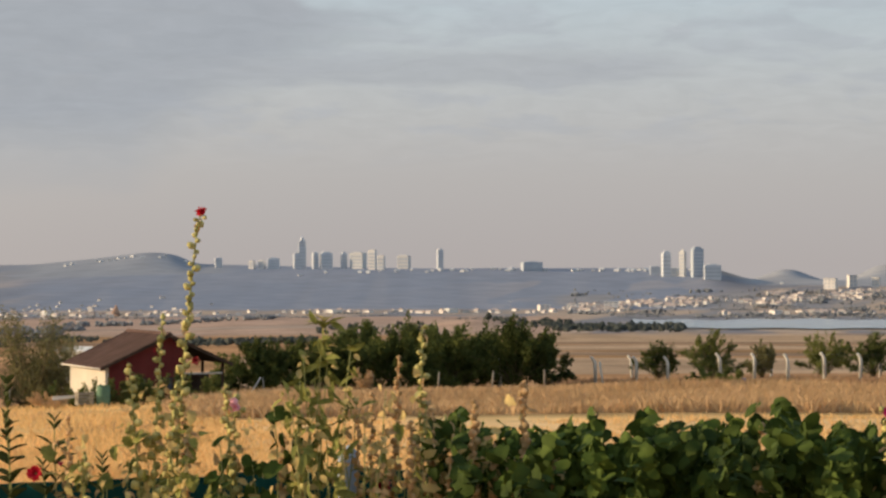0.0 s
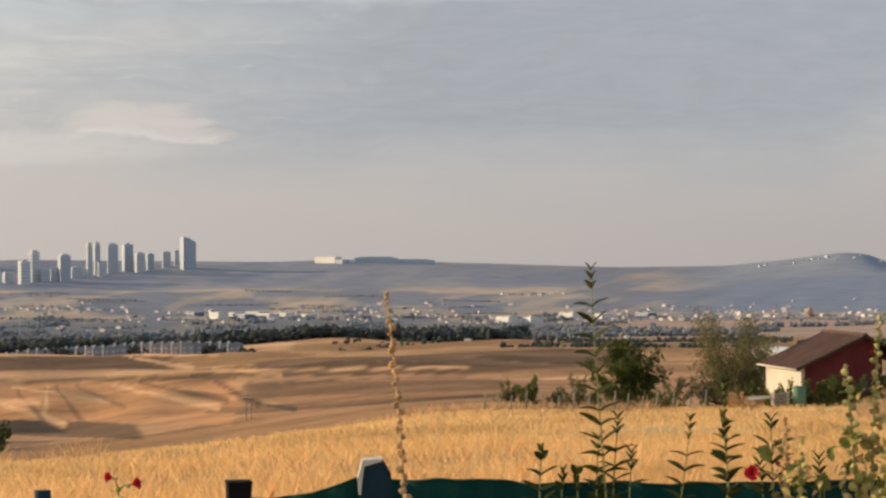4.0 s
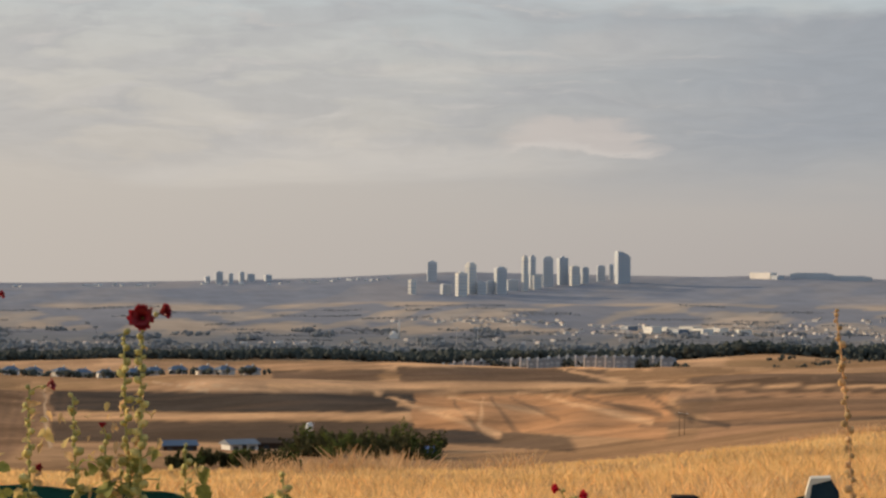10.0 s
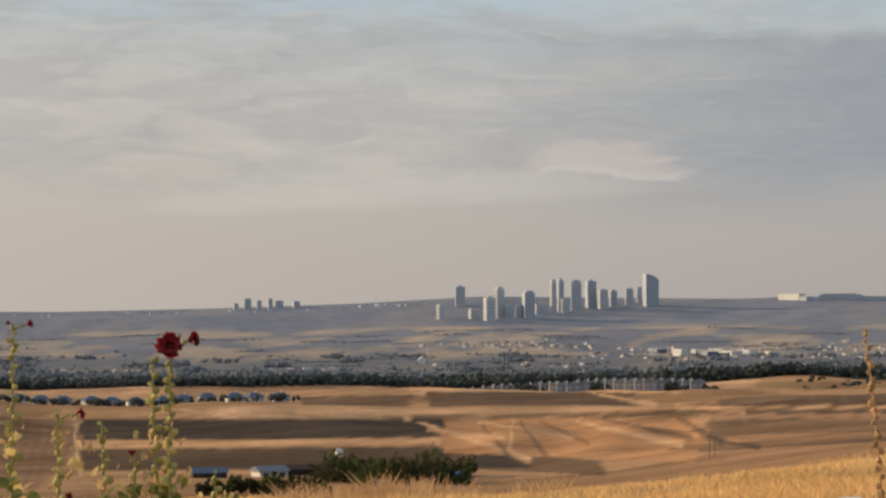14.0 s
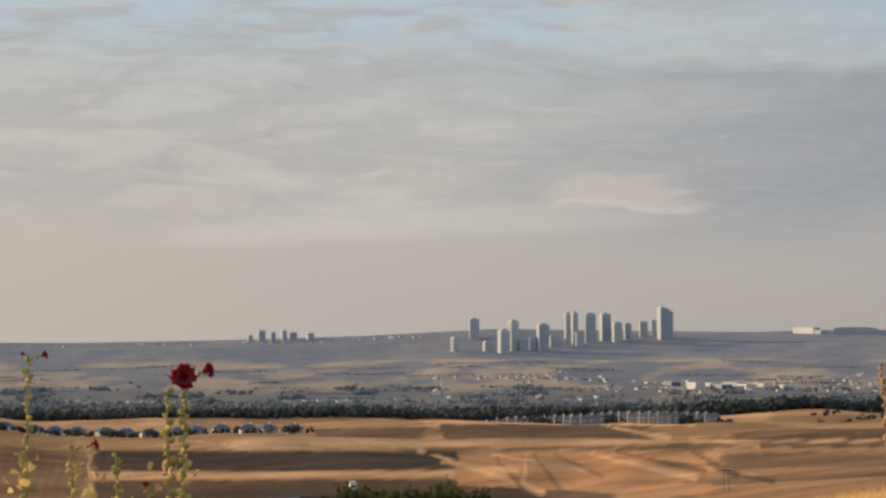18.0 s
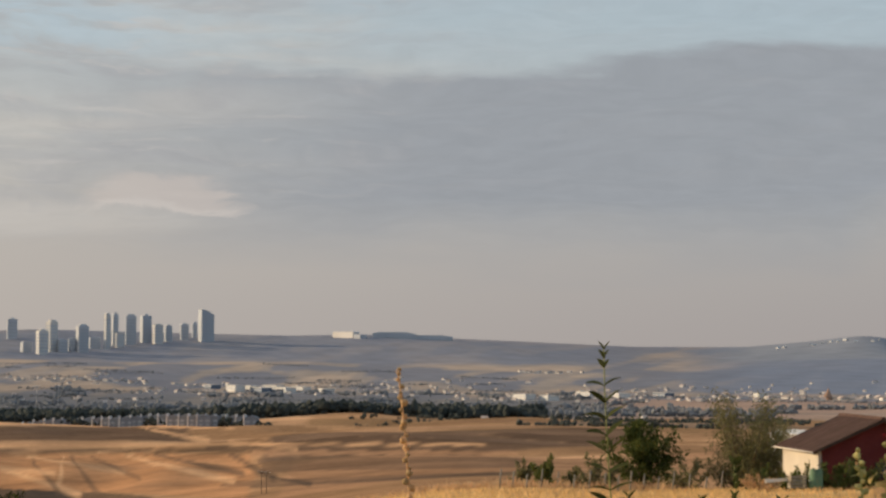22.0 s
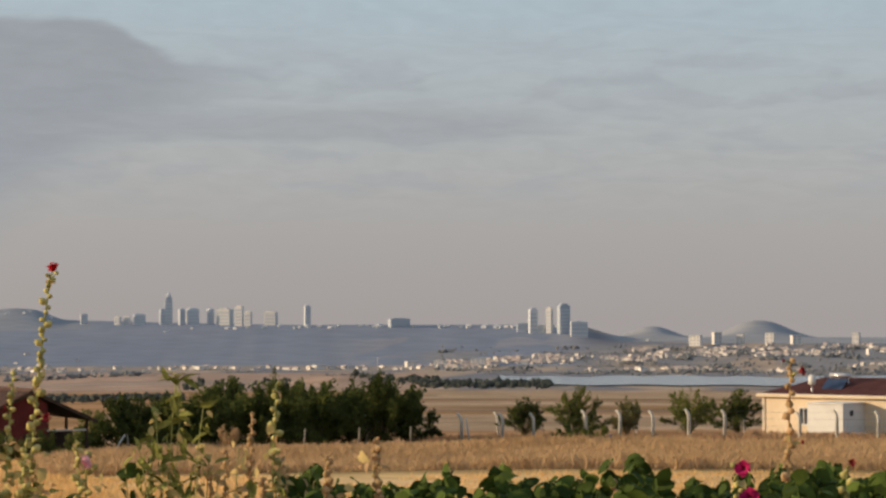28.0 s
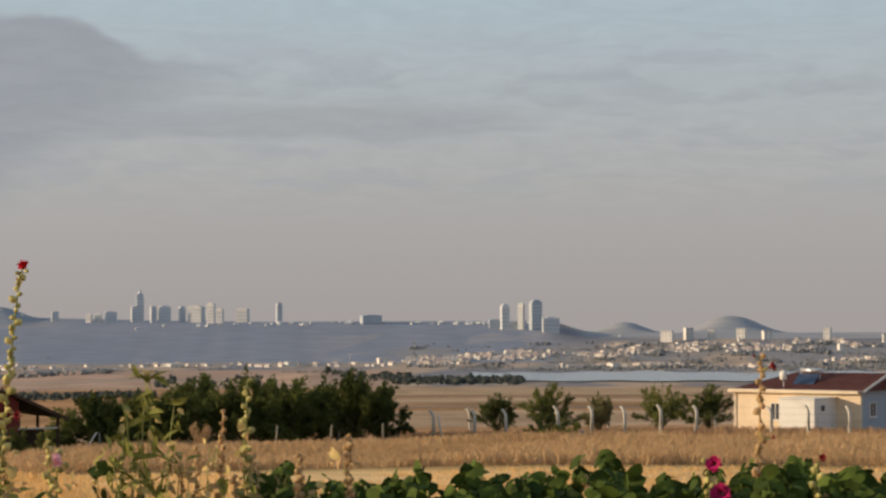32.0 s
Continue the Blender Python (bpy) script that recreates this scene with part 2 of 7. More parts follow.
mats(
    straw_blade=((0.66, 0.415, 0.175), (0.91, 0.62, 0.30), dict(scale=0.1, vary=0.28, translucent=0.45, bump=0)),
    dry_weed=((0.50, 0.32, 0.17), (0.68, 0.46, 0.26), dict(scale=0.1, vary=0.35, translucent=0.3, bump=0)),
    rust_weed=((0.24, 0.15, 0.085), (0.42, 0.27, 0.15), dict(scale=0.1, vary=0.35, translucent=0.2, bump=0)),
    rust_soil=((0.40, 0.24, 0.16), (0.50, 0.32, 0.22), dict(scale=0.006, fine=0.06, bump=0)),
    far_wood=((0.040, 0.048, 0.044), (0.075, 0.080, 0.068), dict(scale=0.05, vary=0.35, bump=0)),
    # tower walls, glass and windows lifted towards sky grey: distance haze in the colour
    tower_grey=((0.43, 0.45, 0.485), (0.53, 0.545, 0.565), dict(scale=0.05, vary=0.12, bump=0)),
    tower_hazed=((0.52, 0.535, 0.56), (0.61, 0.62, 0.64), dict(scale=0.05, vary=0.10, bump=0)),
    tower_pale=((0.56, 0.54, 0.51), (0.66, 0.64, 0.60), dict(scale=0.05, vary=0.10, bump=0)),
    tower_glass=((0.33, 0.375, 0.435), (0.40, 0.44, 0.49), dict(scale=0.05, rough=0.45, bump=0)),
    far_white=((0.60, 0.56, 0.52), (0.76, 0.72, 0.67), dict(scale=0.02, vary=0.2, bump=0)),
    far_roof=((0.42, 0.34, 0.30), (0.52, 0.42, 0.36), dict(scale=0.02, vary=0.3, bump=0)),
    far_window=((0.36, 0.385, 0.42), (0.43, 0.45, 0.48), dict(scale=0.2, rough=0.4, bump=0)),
    plaster=((0.46, 0.41, 0.34), (0.57, 0.52, 0.44), dict(scale=0.6, bump=0.1)),
    # far foliage in pale grey: distance haze put into the leaf colour
    hazed_bush=((0.185, 0.192, 0.20), (0.245, 0.246, 0.25), dict(scale=0.05, vary=0.2, bump=0)),
    solar=((0.018, 0.034, 0.075), (0.03, 0.05, 0.10), dict(scale=2.0, rough=0.25, bump=0)),
    slate=((0.20, 0.215, 0.24), (0.29, 0.30, 0.32), dict(scale=0.1, vary=0.15, bump=0)),
    blue_shed=((0.11, 0.145, 0.20), (0.16, 0.20, 0.265), dict(scale=0.1, bump=0)),
    red_wall=((0.105, 0.022, 0.022), (0.17, 0.040, 0.036), dict(scale=0.7, bump=0.15)),
    cream_wall=((0.64, 0.51, 0.36), (0.77, 0.64, 0.47), dict(scale=0.6, bump=0.1)),
    white_wall=((0.62, 0.60, 0.56), (0.76, 0.74, 0.70), dict(scale=0.6, bump=0.1)),
    brown_roof=((0.070, 0.040, 0.031), (0.125, 0.074, 0.057), dict(scale=0.9, vary=0.15, bump=0.3)),
    red_roof=((0.085, 0.034, 0.030), (0.135, 0.055, 0.046), dict(scale=0.9, vary=0.15, bump=0.3)),
    grey_wood=((0.20, 0.17, 0.135), (0.34, 0.30, 0.24), dict(scale=3.0)),
    dark_wood=((0.045, 0.030, 0.022), (0.09, 0.06, 0.045), dict(scale=3.0)),
    concrete=((0.50, 0.46, 0.40), (0.66, 0.62, 0.55), dict(scale=2.0, bump=0.3)),
    wire=((0.20, 0.19, 0.18), (0.30, 0.29, 0.27), dict(metal=0.7, rough=0.5, bump=0)),
    net=((0.006, 0.045, 0.034), (0.016, 0.080, 0.060), dict(scale=2.0, fine=160.0, bump=0.5, translucent=0.12)),
    post_paint=((0.010, 0.026, 0.042), (0.022, 0.045, 0.064), dict(scale=12.0, rough=0.9)),
    post_sunlit=((0.52, 0.49, 0.42), (0.66, 0.62, 0.55), dict(scale=10.0)),
    black_plastic=((0.008, 0.007, 0.007), (0.016, 0.013, 0.012), dict(scale=10.0, rough=0.9)),
    glass=((0.035, 0.045, 0.06), (0.07, 0.08, 0.10), dict(scale=1.0, rough=0.12, bump=0)),
    bark=((0.10, 0.075, 0.05), (0.20, 0.15, 0.10), dict(scale=6.0, bump=0.5)),
    leaf_dark=((0.020, 0.034, 0.012), (0.165, 0.185, 0.050), dict(scale=0.7, vary=0.45, translucent=0.22, bump=0)),
    leaf_olive=((0.14, 0.135, 0.06), (0.27, 0.24, 0.11), dict(scale=0.7, vary=0.35, translucent=0.25, bump=0)),
    leaf_dull=((0.032, 0.036, 0.018), (0.105, 0.096, 0.040), dict(scale=0.7, vary=0.35, translucent=0.25, bump=0)),
    leaf_mid=((0.060, 0.078, 0.022), (0.24, 0.245, 0.070), dict(scale=0.7, vary=0.4, translucent=0.25, bump=0)),
    leaf_bean=((0.006, 0.018, 0.005), (0.145, 0.198, 0.034), dict(scale=2.5, fine=30.0, vary=0.55, translucent=0.16, bump=0.1, rough=0.75)),
    leaf_stalk=((0.030, 0.042, 0.014), (0.15, 0.15, 0.042), dict(scale=8.0, vary=0.5, translucent=0.3, bump=0.1)),
    # gold for dry leaves and, painted in, for leaves that catch the sun
    leaf_gold_lit=((0.55, 0.41, 0.15), (0.92, 0.70, 0.33), dict(scale=12.0, vary=0.45, translucent=0.42, bump=0.1)),
    blue_grey=((0.30, 0.34, 0.40), (0.42, 0.46, 0.52), dict(scale=6.0)),
    bright_petal=((0.50, 0.012, 0.03), (0.70, 0.03, 0.06), dict(scale=30.0, vary=0.15, translucent=0.3)),
    leaf_lily=((0.080, 0.110, 0.024), (0.58, 0.52, 0.145), dict(scale=8.0, vary=0.6, translucent=0.25, bump=0.1, rough=0.75)),
    stem=((0.24, 0.25, 0.08), (0.38, 0.36, 0.14), dict(scale=20.0, vary=0.2)),
    bud=((0.32, 0.29, 0.095), (0.78, 0.66, 0.27), dict(scale=20.0, vary=0.6, translucent=0.06)),
    dry_bud=((0.50, 0.31, 0.15), (0.88, 0.62, 0.34), dict(scale=20.0, vary=0.4, translucent=0.35)),
    red_petal=((0.17, 0.005, 0.011), (0.36, 0.015, 0.026), dict(scale=30.0, vary=0.2, translucent=0.25, rough=0.6)),
    pink_petal=((0.90, 0.50, 0.57), (0.96, 0.66, 0.71), dict(scale=30.0, vary=0.1, translucent=0.5)),
    magenta_petal=((0.42, 0.012, 0.10), (0.62, 0.04, 0.19), dict(scale=30.0, vary=0.15, translucent=0.3)),
    steel=((0.55, 0.55, 0.55), (0.70, 0.70, 0.70), dict(metal=0.6, rough=0.3, bump=0)),
    blue_tarp=((0.03, 0.07, 0.20), (0.06, 0.12, 0.32), dict(scale=2.0, rough=0.5)),
    green_box=((0.10, 0.17, 0.11), (0.16, 0.25, 0.16), dict(scale=2.0)),
)


def water_material():
    m = bpy.data.materials.new("lake_water")
    m.use_nodes = True
    t = m.node_tree
    b = t.nodes["Principled BSDF"]
    b.inputs["Base Color"].default_value = (0.24, 0.25, 0.26, 1)
    b.inputs["Roughness"].default_value = 0.2
    co = t.nodes.new("ShaderNodeTexCoord")
    n = node_in(t, "ShaderNodeTexNoise", Scale=0.05, Detail=5.0)
    t.links.new(co.outputs["Object"], n.inputs["Vector"])
    bump = node_in(t, "ShaderNodeBump", Strength=0.2, Distance=0.5)
    t.links.new(n.outputs[0], bump.inputs["Height"])
    t.links.new(bump.outputs[0], b.inputs["Normal"])
    return m


M["water"] = water_material()


# ---- mesh helpers ----
def part(name, bm, mat, parent=None, label=""):
    """Link a bmesh as one mesh object."""
    me = bpy.data.meshes.new(name)
    bm.to_mesh(me)
    bm.free()
    me.materials.append(M[mat])
    ob = new(name, me)
    if parent:
        ob.parent = parent
    if label:
        ob["label"] = label
    return ob


def sheet(name, verts, faces, mat, parent=None, smooth=False):
    me = bpy.data.meshes.new(name)
    me.from_pydata(verts, [], faces)
    if smooth:
        me.polygons.foreach_set("use_smooth", [True] * len(me.polygons))
    me.materials.append(M[mat])
    ob = new(name, me)
    if parent:
        ob.parent = parent
    return ob


def root(name, m, label, category, group="", kind=""):
    ob = new(name)
    ob.empty_display_size = 0.2
    ob.matrix_world = m
    return tagged(ob, label, category, group, kind)


def box(x0, y0, z0, x1, y1, z1, bevel=0.0, bm=None):
    own = bm is None
    bm = bm or bmesh.new()
    vs = [bm.verts.new(c) for c in ((x0, y0, z0), (x1, y0, z0), (x1, y1, z0), (x0, y1, z0), (x0, y0, z1), (x1, y0, z1), (x1, y1, z1), (x0, y1, z1))]
    for q in ((3, 2, 1, 0), (4, 5, 6, 7), (0, 1, 5, 4), (1, 2, 6, 5), (2, 3, 7, 6), (3, 0, 4, 7)):
        bm.faces.new([vs[k] for k in q])
    if bevel and own:
        bmesh.ops.bevel(bm, geom=bm.edges[:], offset=bevel, segments=1, affect="EDGES")
    return bm


def solid(outline, depth, bm=None, axis="y", at=0.0):
    """A flat outline (u, v) drawn out along an axis."""
    bm = bm or bmesh.new()

    def put(u, v, w):
        return (u, w, v) if axis == "y" else (w, u, v) if axis == "x" else (u, v, w)
    a = [bm.verts.new(put(u, v, at)) for u, v in outline]
    b = [bm.verts.new(put(u, v, at + depth)) for u, v in outline]
    bm.faces.new(a)
    bm.faces.new(b[::-1])
    n = len(a)
    for k in range(n):
        bm.faces.new((a[k], b[k], b[(k + 1) % n], a[(k + 1) % n]))
    bmesh.ops.recalc_face_normals(bm, faces=bm.faces[:])
    return bm


def tube(points, radii, sides=6, bm=None):
    """A round, tapering rod along points."""
    bm = bm or bmesh.new()
    rings = []
    n = len(points)
    for k, p in enumerate(points):
        p = Vector(p)
        way = Vector(points[min(k + 1, n - 1)]) - Vector(points[max(k - 1, 0)])
        q = way.to_track_quat("Z", "Y")
        r = radii[k] if hasattr(radii, "__len__") else radii
        rings.append([bm.verts.new(p + q @ Vector((math.cos(6.28319 * s / sides) * r, math.sin(6.28319 * s / sides) * r, 0))) for s in range(sides)])
    for a, b in zip(rings, rings[1:]):
        for s in range(sides):
            bm.faces.new((a[s], a[(s + 1) % sides], b[(s + 1) % sides], b[s])).smooth = True
    bm.faces.new(rings[0][::-1])
    bm.faces.new(rings[-1])
    return bm


def polar(az, d):
    return -d * math.sin(radians(az)), d * math.cos(radians(az))

# ---- terrain: one sheet from the garden to the horizon ----
def ease(v, lo, hi):
    k = np.clip((v - lo) / (hi - lo), 0, 1)
    return k * k * (3 - 2 * k)


REACH = (0, 9, 60, 110, 150, 220, 400, 700, 1000, 1500, 1900, 2600, 3000, 3500, 3900, 4550, 4950)
DROP_LEFT = (0, 0, -3.7, -7.05, -13, -20, -27, -38.5, -48.5, -57.5, -63, -64, -58, -42, -33, 0, -12)
DROP_MID = (0, 0, -2.95, -5.3, -7.35, -12, -19.5, -29, -36, -49, -58, -63, -60, -43, -30, 0, -12)
DROP_RIGHT = (0, 0, -2.75, -4.75, -6.2, -9, -15, -24, -31, -46, -57, -61, -60, -38, -6, -4, -14)
DROP_EAST = (0, 0, -2.75, -4.75, -6.2, -9, -15, -24, -31, -46, -57, -61, -60, -35, -31, -4, -14)
RIDGE_AZ = (-40, -17, -13, -12.1, -11.6, -11.15, -10.8, -10.3, -9.9, -9.5, -9.0, -8.6, -8.15, -7.7, -7.2, -6.7, -5.5, -1.5, 3, 5.9, 6.3, 6.9, 7.4, 8.2, 9.7, 12.3, 15, 18.8, 20.5, 24, 26.5, 29.5, 33, 36.5, 60)
RIDGE_EL = (-0.3, -0.38, -0.36, -0.37, -0.27, -0.05, 0.06, 0.04, -0.18, -0.36, -0.37, -0.2, -0.05, -0.19, -0.37, -0.42, -0.12, -0.09, -0.03, 0.03, 0.25, 0.31, 0.26, 0.15, 0.0, -0.03, 0.07, 0.2, 0.15, 0.2, 0.24, 0.08, -0.02, -0.08, 0.1)


def skyline(az):
    """Dip of the far ridge, rounded between its knots."""
    return sum(np.interp(az + k * 0.11, RIDGE_AZ, RIDGE_EL) for k in (-2, -1, 0, 1, 2)) / 5


def wave(x, y, size, seed):
    """Smooth hills of about that size, -1 to 1."""
    a, b = x / size + seed * 1.7, y / size + seed * 2.3
    return (np.sin(a * 1.9 + 1.3 * np.sin(b * 1.1 + seed)) + np.sin(b * 2.3 + 1.1 * np.sin(a * 1.3 + 2 * seed)) + 0.6 * np.sin(a * 3.7 + b * 2.9 + seed)) / 2.6


def height(az, d):
    """Height of the ground at azimuths az (degrees to the left) and distances d."""
    az, d = np.asarray(az, float), np.asarray(d, float)
    lo = np.interp(d, REACH, DROP_LEFT)
    mi = np.interp(d, REACH, DROP_MID)
    ri = np.interp(d, REACH, DROP_RIGHT)
    ea = np.interp(d, REACH, DROP_EAST)
    ri = ea + (ri - ea) * ease(az, -7.6, -6.2)
    k1, k2 = ease(az, 15, 27), ease(az, -2, 14)
    z = np.where(az > 14.5, mi + (lo - mi) * k1, ri + (mi - ri) * k2)
    z = z + ease(d, 60, 150) * (1 - ease(d, 150, 700)) * np.clip(-az, 0, 12) * 0.03
    ridge = skyline(az)
    top = 1.7 + 4550 * np.tan(np.radians(ridge))
    z = z + ease(d, 3950, 4550) * top
    x, y = -d * np.sin(np.radians(az)), d * np.cos(np.radians(az))
    z = z + wave(x, y, 9.0, 1.0) * 0.10 * ease(d, 14, 60)
    z = z + (wave(x, y, 120.0, 2.0) * 5.0 + wave(x, y, 47.0, 6.0) * 1.5) * ease(d, 320, 700) * (1 - ease(d, 1900, 2150)) * ease(az, 4, 20)
    gully = np.sin(az * 2.3 + 15.0 * np.log(d / 430.0) + 2.2 * wave(x, y, 110.0, 5.5))
    z = z + 0.75 * gully * ease(d, 420, 520) * (1 - ease(d, 900, 1150)) * ease(az, 20.2, 21.5) * (1 - ease(az, 26.0, 28)) * (0.6 + 0.4 * wave(x, y, 150.0, 1.5))
    z = z + (wave(x, y, 330.0, 3.0) * 7.0 + wave(x, y, 120.0, 7.0) * 0.8) * ease(d, 2800, 3500) * (1 - ease(d, 4200, 4540)) * ease(az, 6, 16)
    z = z + (wave(x, y, 160.0, 4.0) * 3.0 + wave(x, y, 60.0, 8.0) * 0.5) * ease(d, 3000, 3400) * (1 - ease(d, 3700, 3900)) * (0.3 + 0.7 * ease(az, 9, 13) + 0.7 * (1 - ease(az, -7, -4)))
    z = z + 7.0 * np.exp(-((az + 0.7) / 1.0) ** 2 - ((d - 2350) / 180) ** 2) + 6.0 * np.exp(-((az - 4.0) / 2.2) ** 2 - ((d - 2500) / 170) ** 2)
    return z


def ground(az, d):
    return float(height(az, d))


def spot(az, d, up=0.0, turn=0.0):
    """A pose on the ground that faces the eye, turned by some degrees."""
    x, y = polar(az, d)
    return pose(x, y, ground(az, d) + up, 0, 0, az + turn)


# ---- land cover: what grows where, as a colour for every point of the sheet; far off, haze is tinted in ----
def region(az, d, a0, a1, d0, d1, tilt=0.0, soft=0.14):
    """1 inside a field between two azimuths and two distances, with uneven edges; tilt: how its far and near edges slant."""
    x, y = -d * np.sin(np.radians(az)), d * np.cos(np.radians(az))
    aw = az + 1.6 * np.log(d / math.sqrt(d0 * d1)) * (a1 - a0 < 11) + 0.20 * wave(x, y, d1 * 0.10, a0) + 0.05 * wave(x, y, d1 * 0.03, a1)
    ld = np.log(d) + tilt * (az - (a0 + a1) / 2) + 0.022 * wave(x, y, d1 * 0.12, a1) + 0.006 * wave(x, y, d1 * 0.03, a0)
    inside = ease(aw, a0 - soft, a0 + soft) * (1 - ease(aw, a1 - soft, a1 + soft))
    e = 0.012
    return inside * ease(ld, math.log(d0) - e, math.log(d0) + e) * (1 - ease(ld, math.log(d1) - e, math.log(d1) + e))


TAN, BRIGHT, DARK, RUST, FALLOW_AND_SHADE, TRACK, PEACH = (0.46, 0.255, 0.140), (0.54, 0.315, 0.175), (0.066, 0.054, 0.046), (0.50, 0.255, 0.125), (0.165, 0.105, 0.070), (0.66, 0.45, 0.28), (0.70, 0.40, 0.21)
FIELDS_WEST = (
    (20, 44, 1560, 1930, 0.0, BRIGHT), (36.05, 46, 380, 1190, 0.0, (0.27, 0.155, 0.090)), (20, 36, 1150, 1300, 0.01, BRIGHT),
    (12, 21, 760, 1180, 0.015, FALLOW_AND_SHADE), (12, 20.5, 1190, 1320, 0.0, BRIGHT))
PALE, DUN = (0.44, 0.31, 0.205), (0.27, 0.185, 0.125)
FIELDS_EAST = (
    (11, 20.4, 400, 600, 0.03, TAN), (12, 20, 620, 740, -0.02, BRIGHT), (-18, 5, 260, 520, 0.004, PALE), (-18, 5, 560, 700, -0.006, DUN),
    (-18, 3, 760, 900, 0.004, PALE), (-18, 3, 930, 1080, 0.0, DUN), (-18, -2, 1100, 2050, 0.0, PALE), (-3, 14, 1500, 1700, 0.008, DUN))
# fields placed to fit the camera's view, by bearing and dip from its eye, both in degrees: left and right end, dip of
# the upper and lower edge at each end
STRIPS = (
    (36.0, 27.0, -2.60, -2.64, -3.09, -3.12, FALLOW_AND_SHADE, 0.8), (36.0, 27.2, -2.63, -2.68, -3.09, -3.12, DARK, 0.92),
    (36.0, 26.0, -3.13, -3.14, -3.28, -3.30, PEACH, 0.7), (36.0, 25.4, -3.33, -3.35, -3.80, -3.84, DARK, 0.8),
    (26.8, 23.6, -3.50, -3.66, -3.85, -4.02, DARK, 0.65), (27.8, 22.8, -2.02, -2.06, -2.37, -2.37, FALLOW_AND_SHADE, 0.95),
    (30.8, 28.2, -2.12, -2.1, -2.32, -2.38, FALLOW_AND_SHADE, 0.9), (28.3, 21.9, -1.93, -1.97, -2.00, -2.07, PEACH, 0.95),
    (31.0, 16.0, -2.44, -2.36, -2.57, -2.43, PEACH, 0.95), (28.2, 21.2, -2.59, -2.55, -2.68, -2.60, DARK, 0.55),
    (27.4, 21.4, -2.70, -2.66, -3.48, -3.72, RUST, 0.9), (22.4, 15.0, -2.47, -2.42, -2.56, -2.50, FALLOW_AND_SHADE, 0.75),
    (21.4, 15.0, -2.58, -2.52, -2.70, -2.62, TAN, 0.85), (21.2, 15.0, -2.74, -2.68, -3.08, -2.92, FALLOW_AND_SHADE, 0.6),
    (22.0, 15.5, -3.30, -3.02, -3.42, -3.12, FALLOW_AND_SHADE, 0.6), (36.0, 27.5, -3.83, -3.86, -3.92, -3.95, PEACH, 0.5))
# tracks, ditches and gullies, with gully shade and lit crests painted in, fitted to the camera's view: bearing and dip
# of both ends, width, colour
LINES = (
    (36.15, -2.55, 36.0, -3.9, 0.06, TRACK, 0.9), (33.6, -2.40, 32.3, -2.60, 0.06, TRACK, 0.6), (32.8, -2.38, 31.6, -2.58, 0.05, TRACK, 0.5),
    (29.9, -2.36, 28.3, -2.62, 0.07, PEACH, 0.8), (28.4, -2.62, 25.4, -3.62, 0.12, PEACH, 0.9), (26.8, -2.72, 24.4, -3.10, 0.10, PEACH, 0.8),
    (26.5, -2.80, 25.9, -3.55, 0.10, FALLOW_AND_SHADE, 0.65), (25.8, -2.74, 25.85, -3.35, 0.09, PEACH, 0.95), (25.6, -2.74, 24.9, -3.62, 0.12, FALLOW_AND_SHADE, 0.6),
    (25.1, -2.74, 24.0, -3.25, 0.10, FALLOW_AND_SHADE, 0.5), (24.4, -2.70, 21.8, -3.30, 0.11, PEACH, 0.9), (23.6, -2.70, 21.6, -3.12, 0.10, FALLOW_AND_SHADE, 0.75),
    (21.85, -2.66, 20.9, -3.22, 0.15, DARK, 0.65), (20.9, -3.20, 20.0, -3.36, 0.10, DARK, 0.7), (23.9, -2.06, 22.4, -2.36, 0.08, PEACH, 0.95),
    (21.9, -2.36, 20.3, -2.52, 0.08, PEACH, 0.8), (27.8, -2.92, 26.0, -3.14, 0.09, PEACH, 0.7), (21.4, -3.44, 14.6, -3.02, 0.07, DARK, 0.6))


def strip(az, dip, x, y, left, right, up_l, up_r, low_l, low_r):
    """1 inside a field whose edges run between two bearings, with wavering borders."""
    k = np.clip((left - az) / (left - right), 0, 1)
    w = 0.016 * wave(x, y, 70.0, left) + 0.008 * wave(x, y, 22.0, right)
    up, low = up_l + (up_r - up_l) * k + w, low_l + (low_r - low_l) * k + w
    e = 0.014
    ends = ease(az + 9 * w, right - 0.12, right + 0.12) * (1 - ease(az + 9 * w, left - 0.05, left + 0.05))
    return ends * ease(dip, low - e, low + e) * (1 - ease(dip, up - e, up + e))


def line_mark(az, dip, x, y, a0, v0, a1, v1, width):
    """1 along a narrow line between two bearings and dips."""
    ux, uy = a1 - a0, v1 - v0
    n = math.hypot(ux, uy)
    px, py = az - a0 + 0.06 * wave(x, y, 55.0, a0), dip - v0
    k = np.clip((px * ux + py * uy) / (n * n), 0, 1)
    off = np.hypot(px - ux * k, py - uy * k)
    width = width * (0.45 + 0.75 * k + 0.3 * wave(x, y, 25.0, v0))
    return 1 - ease(off, width * 0.15, width)


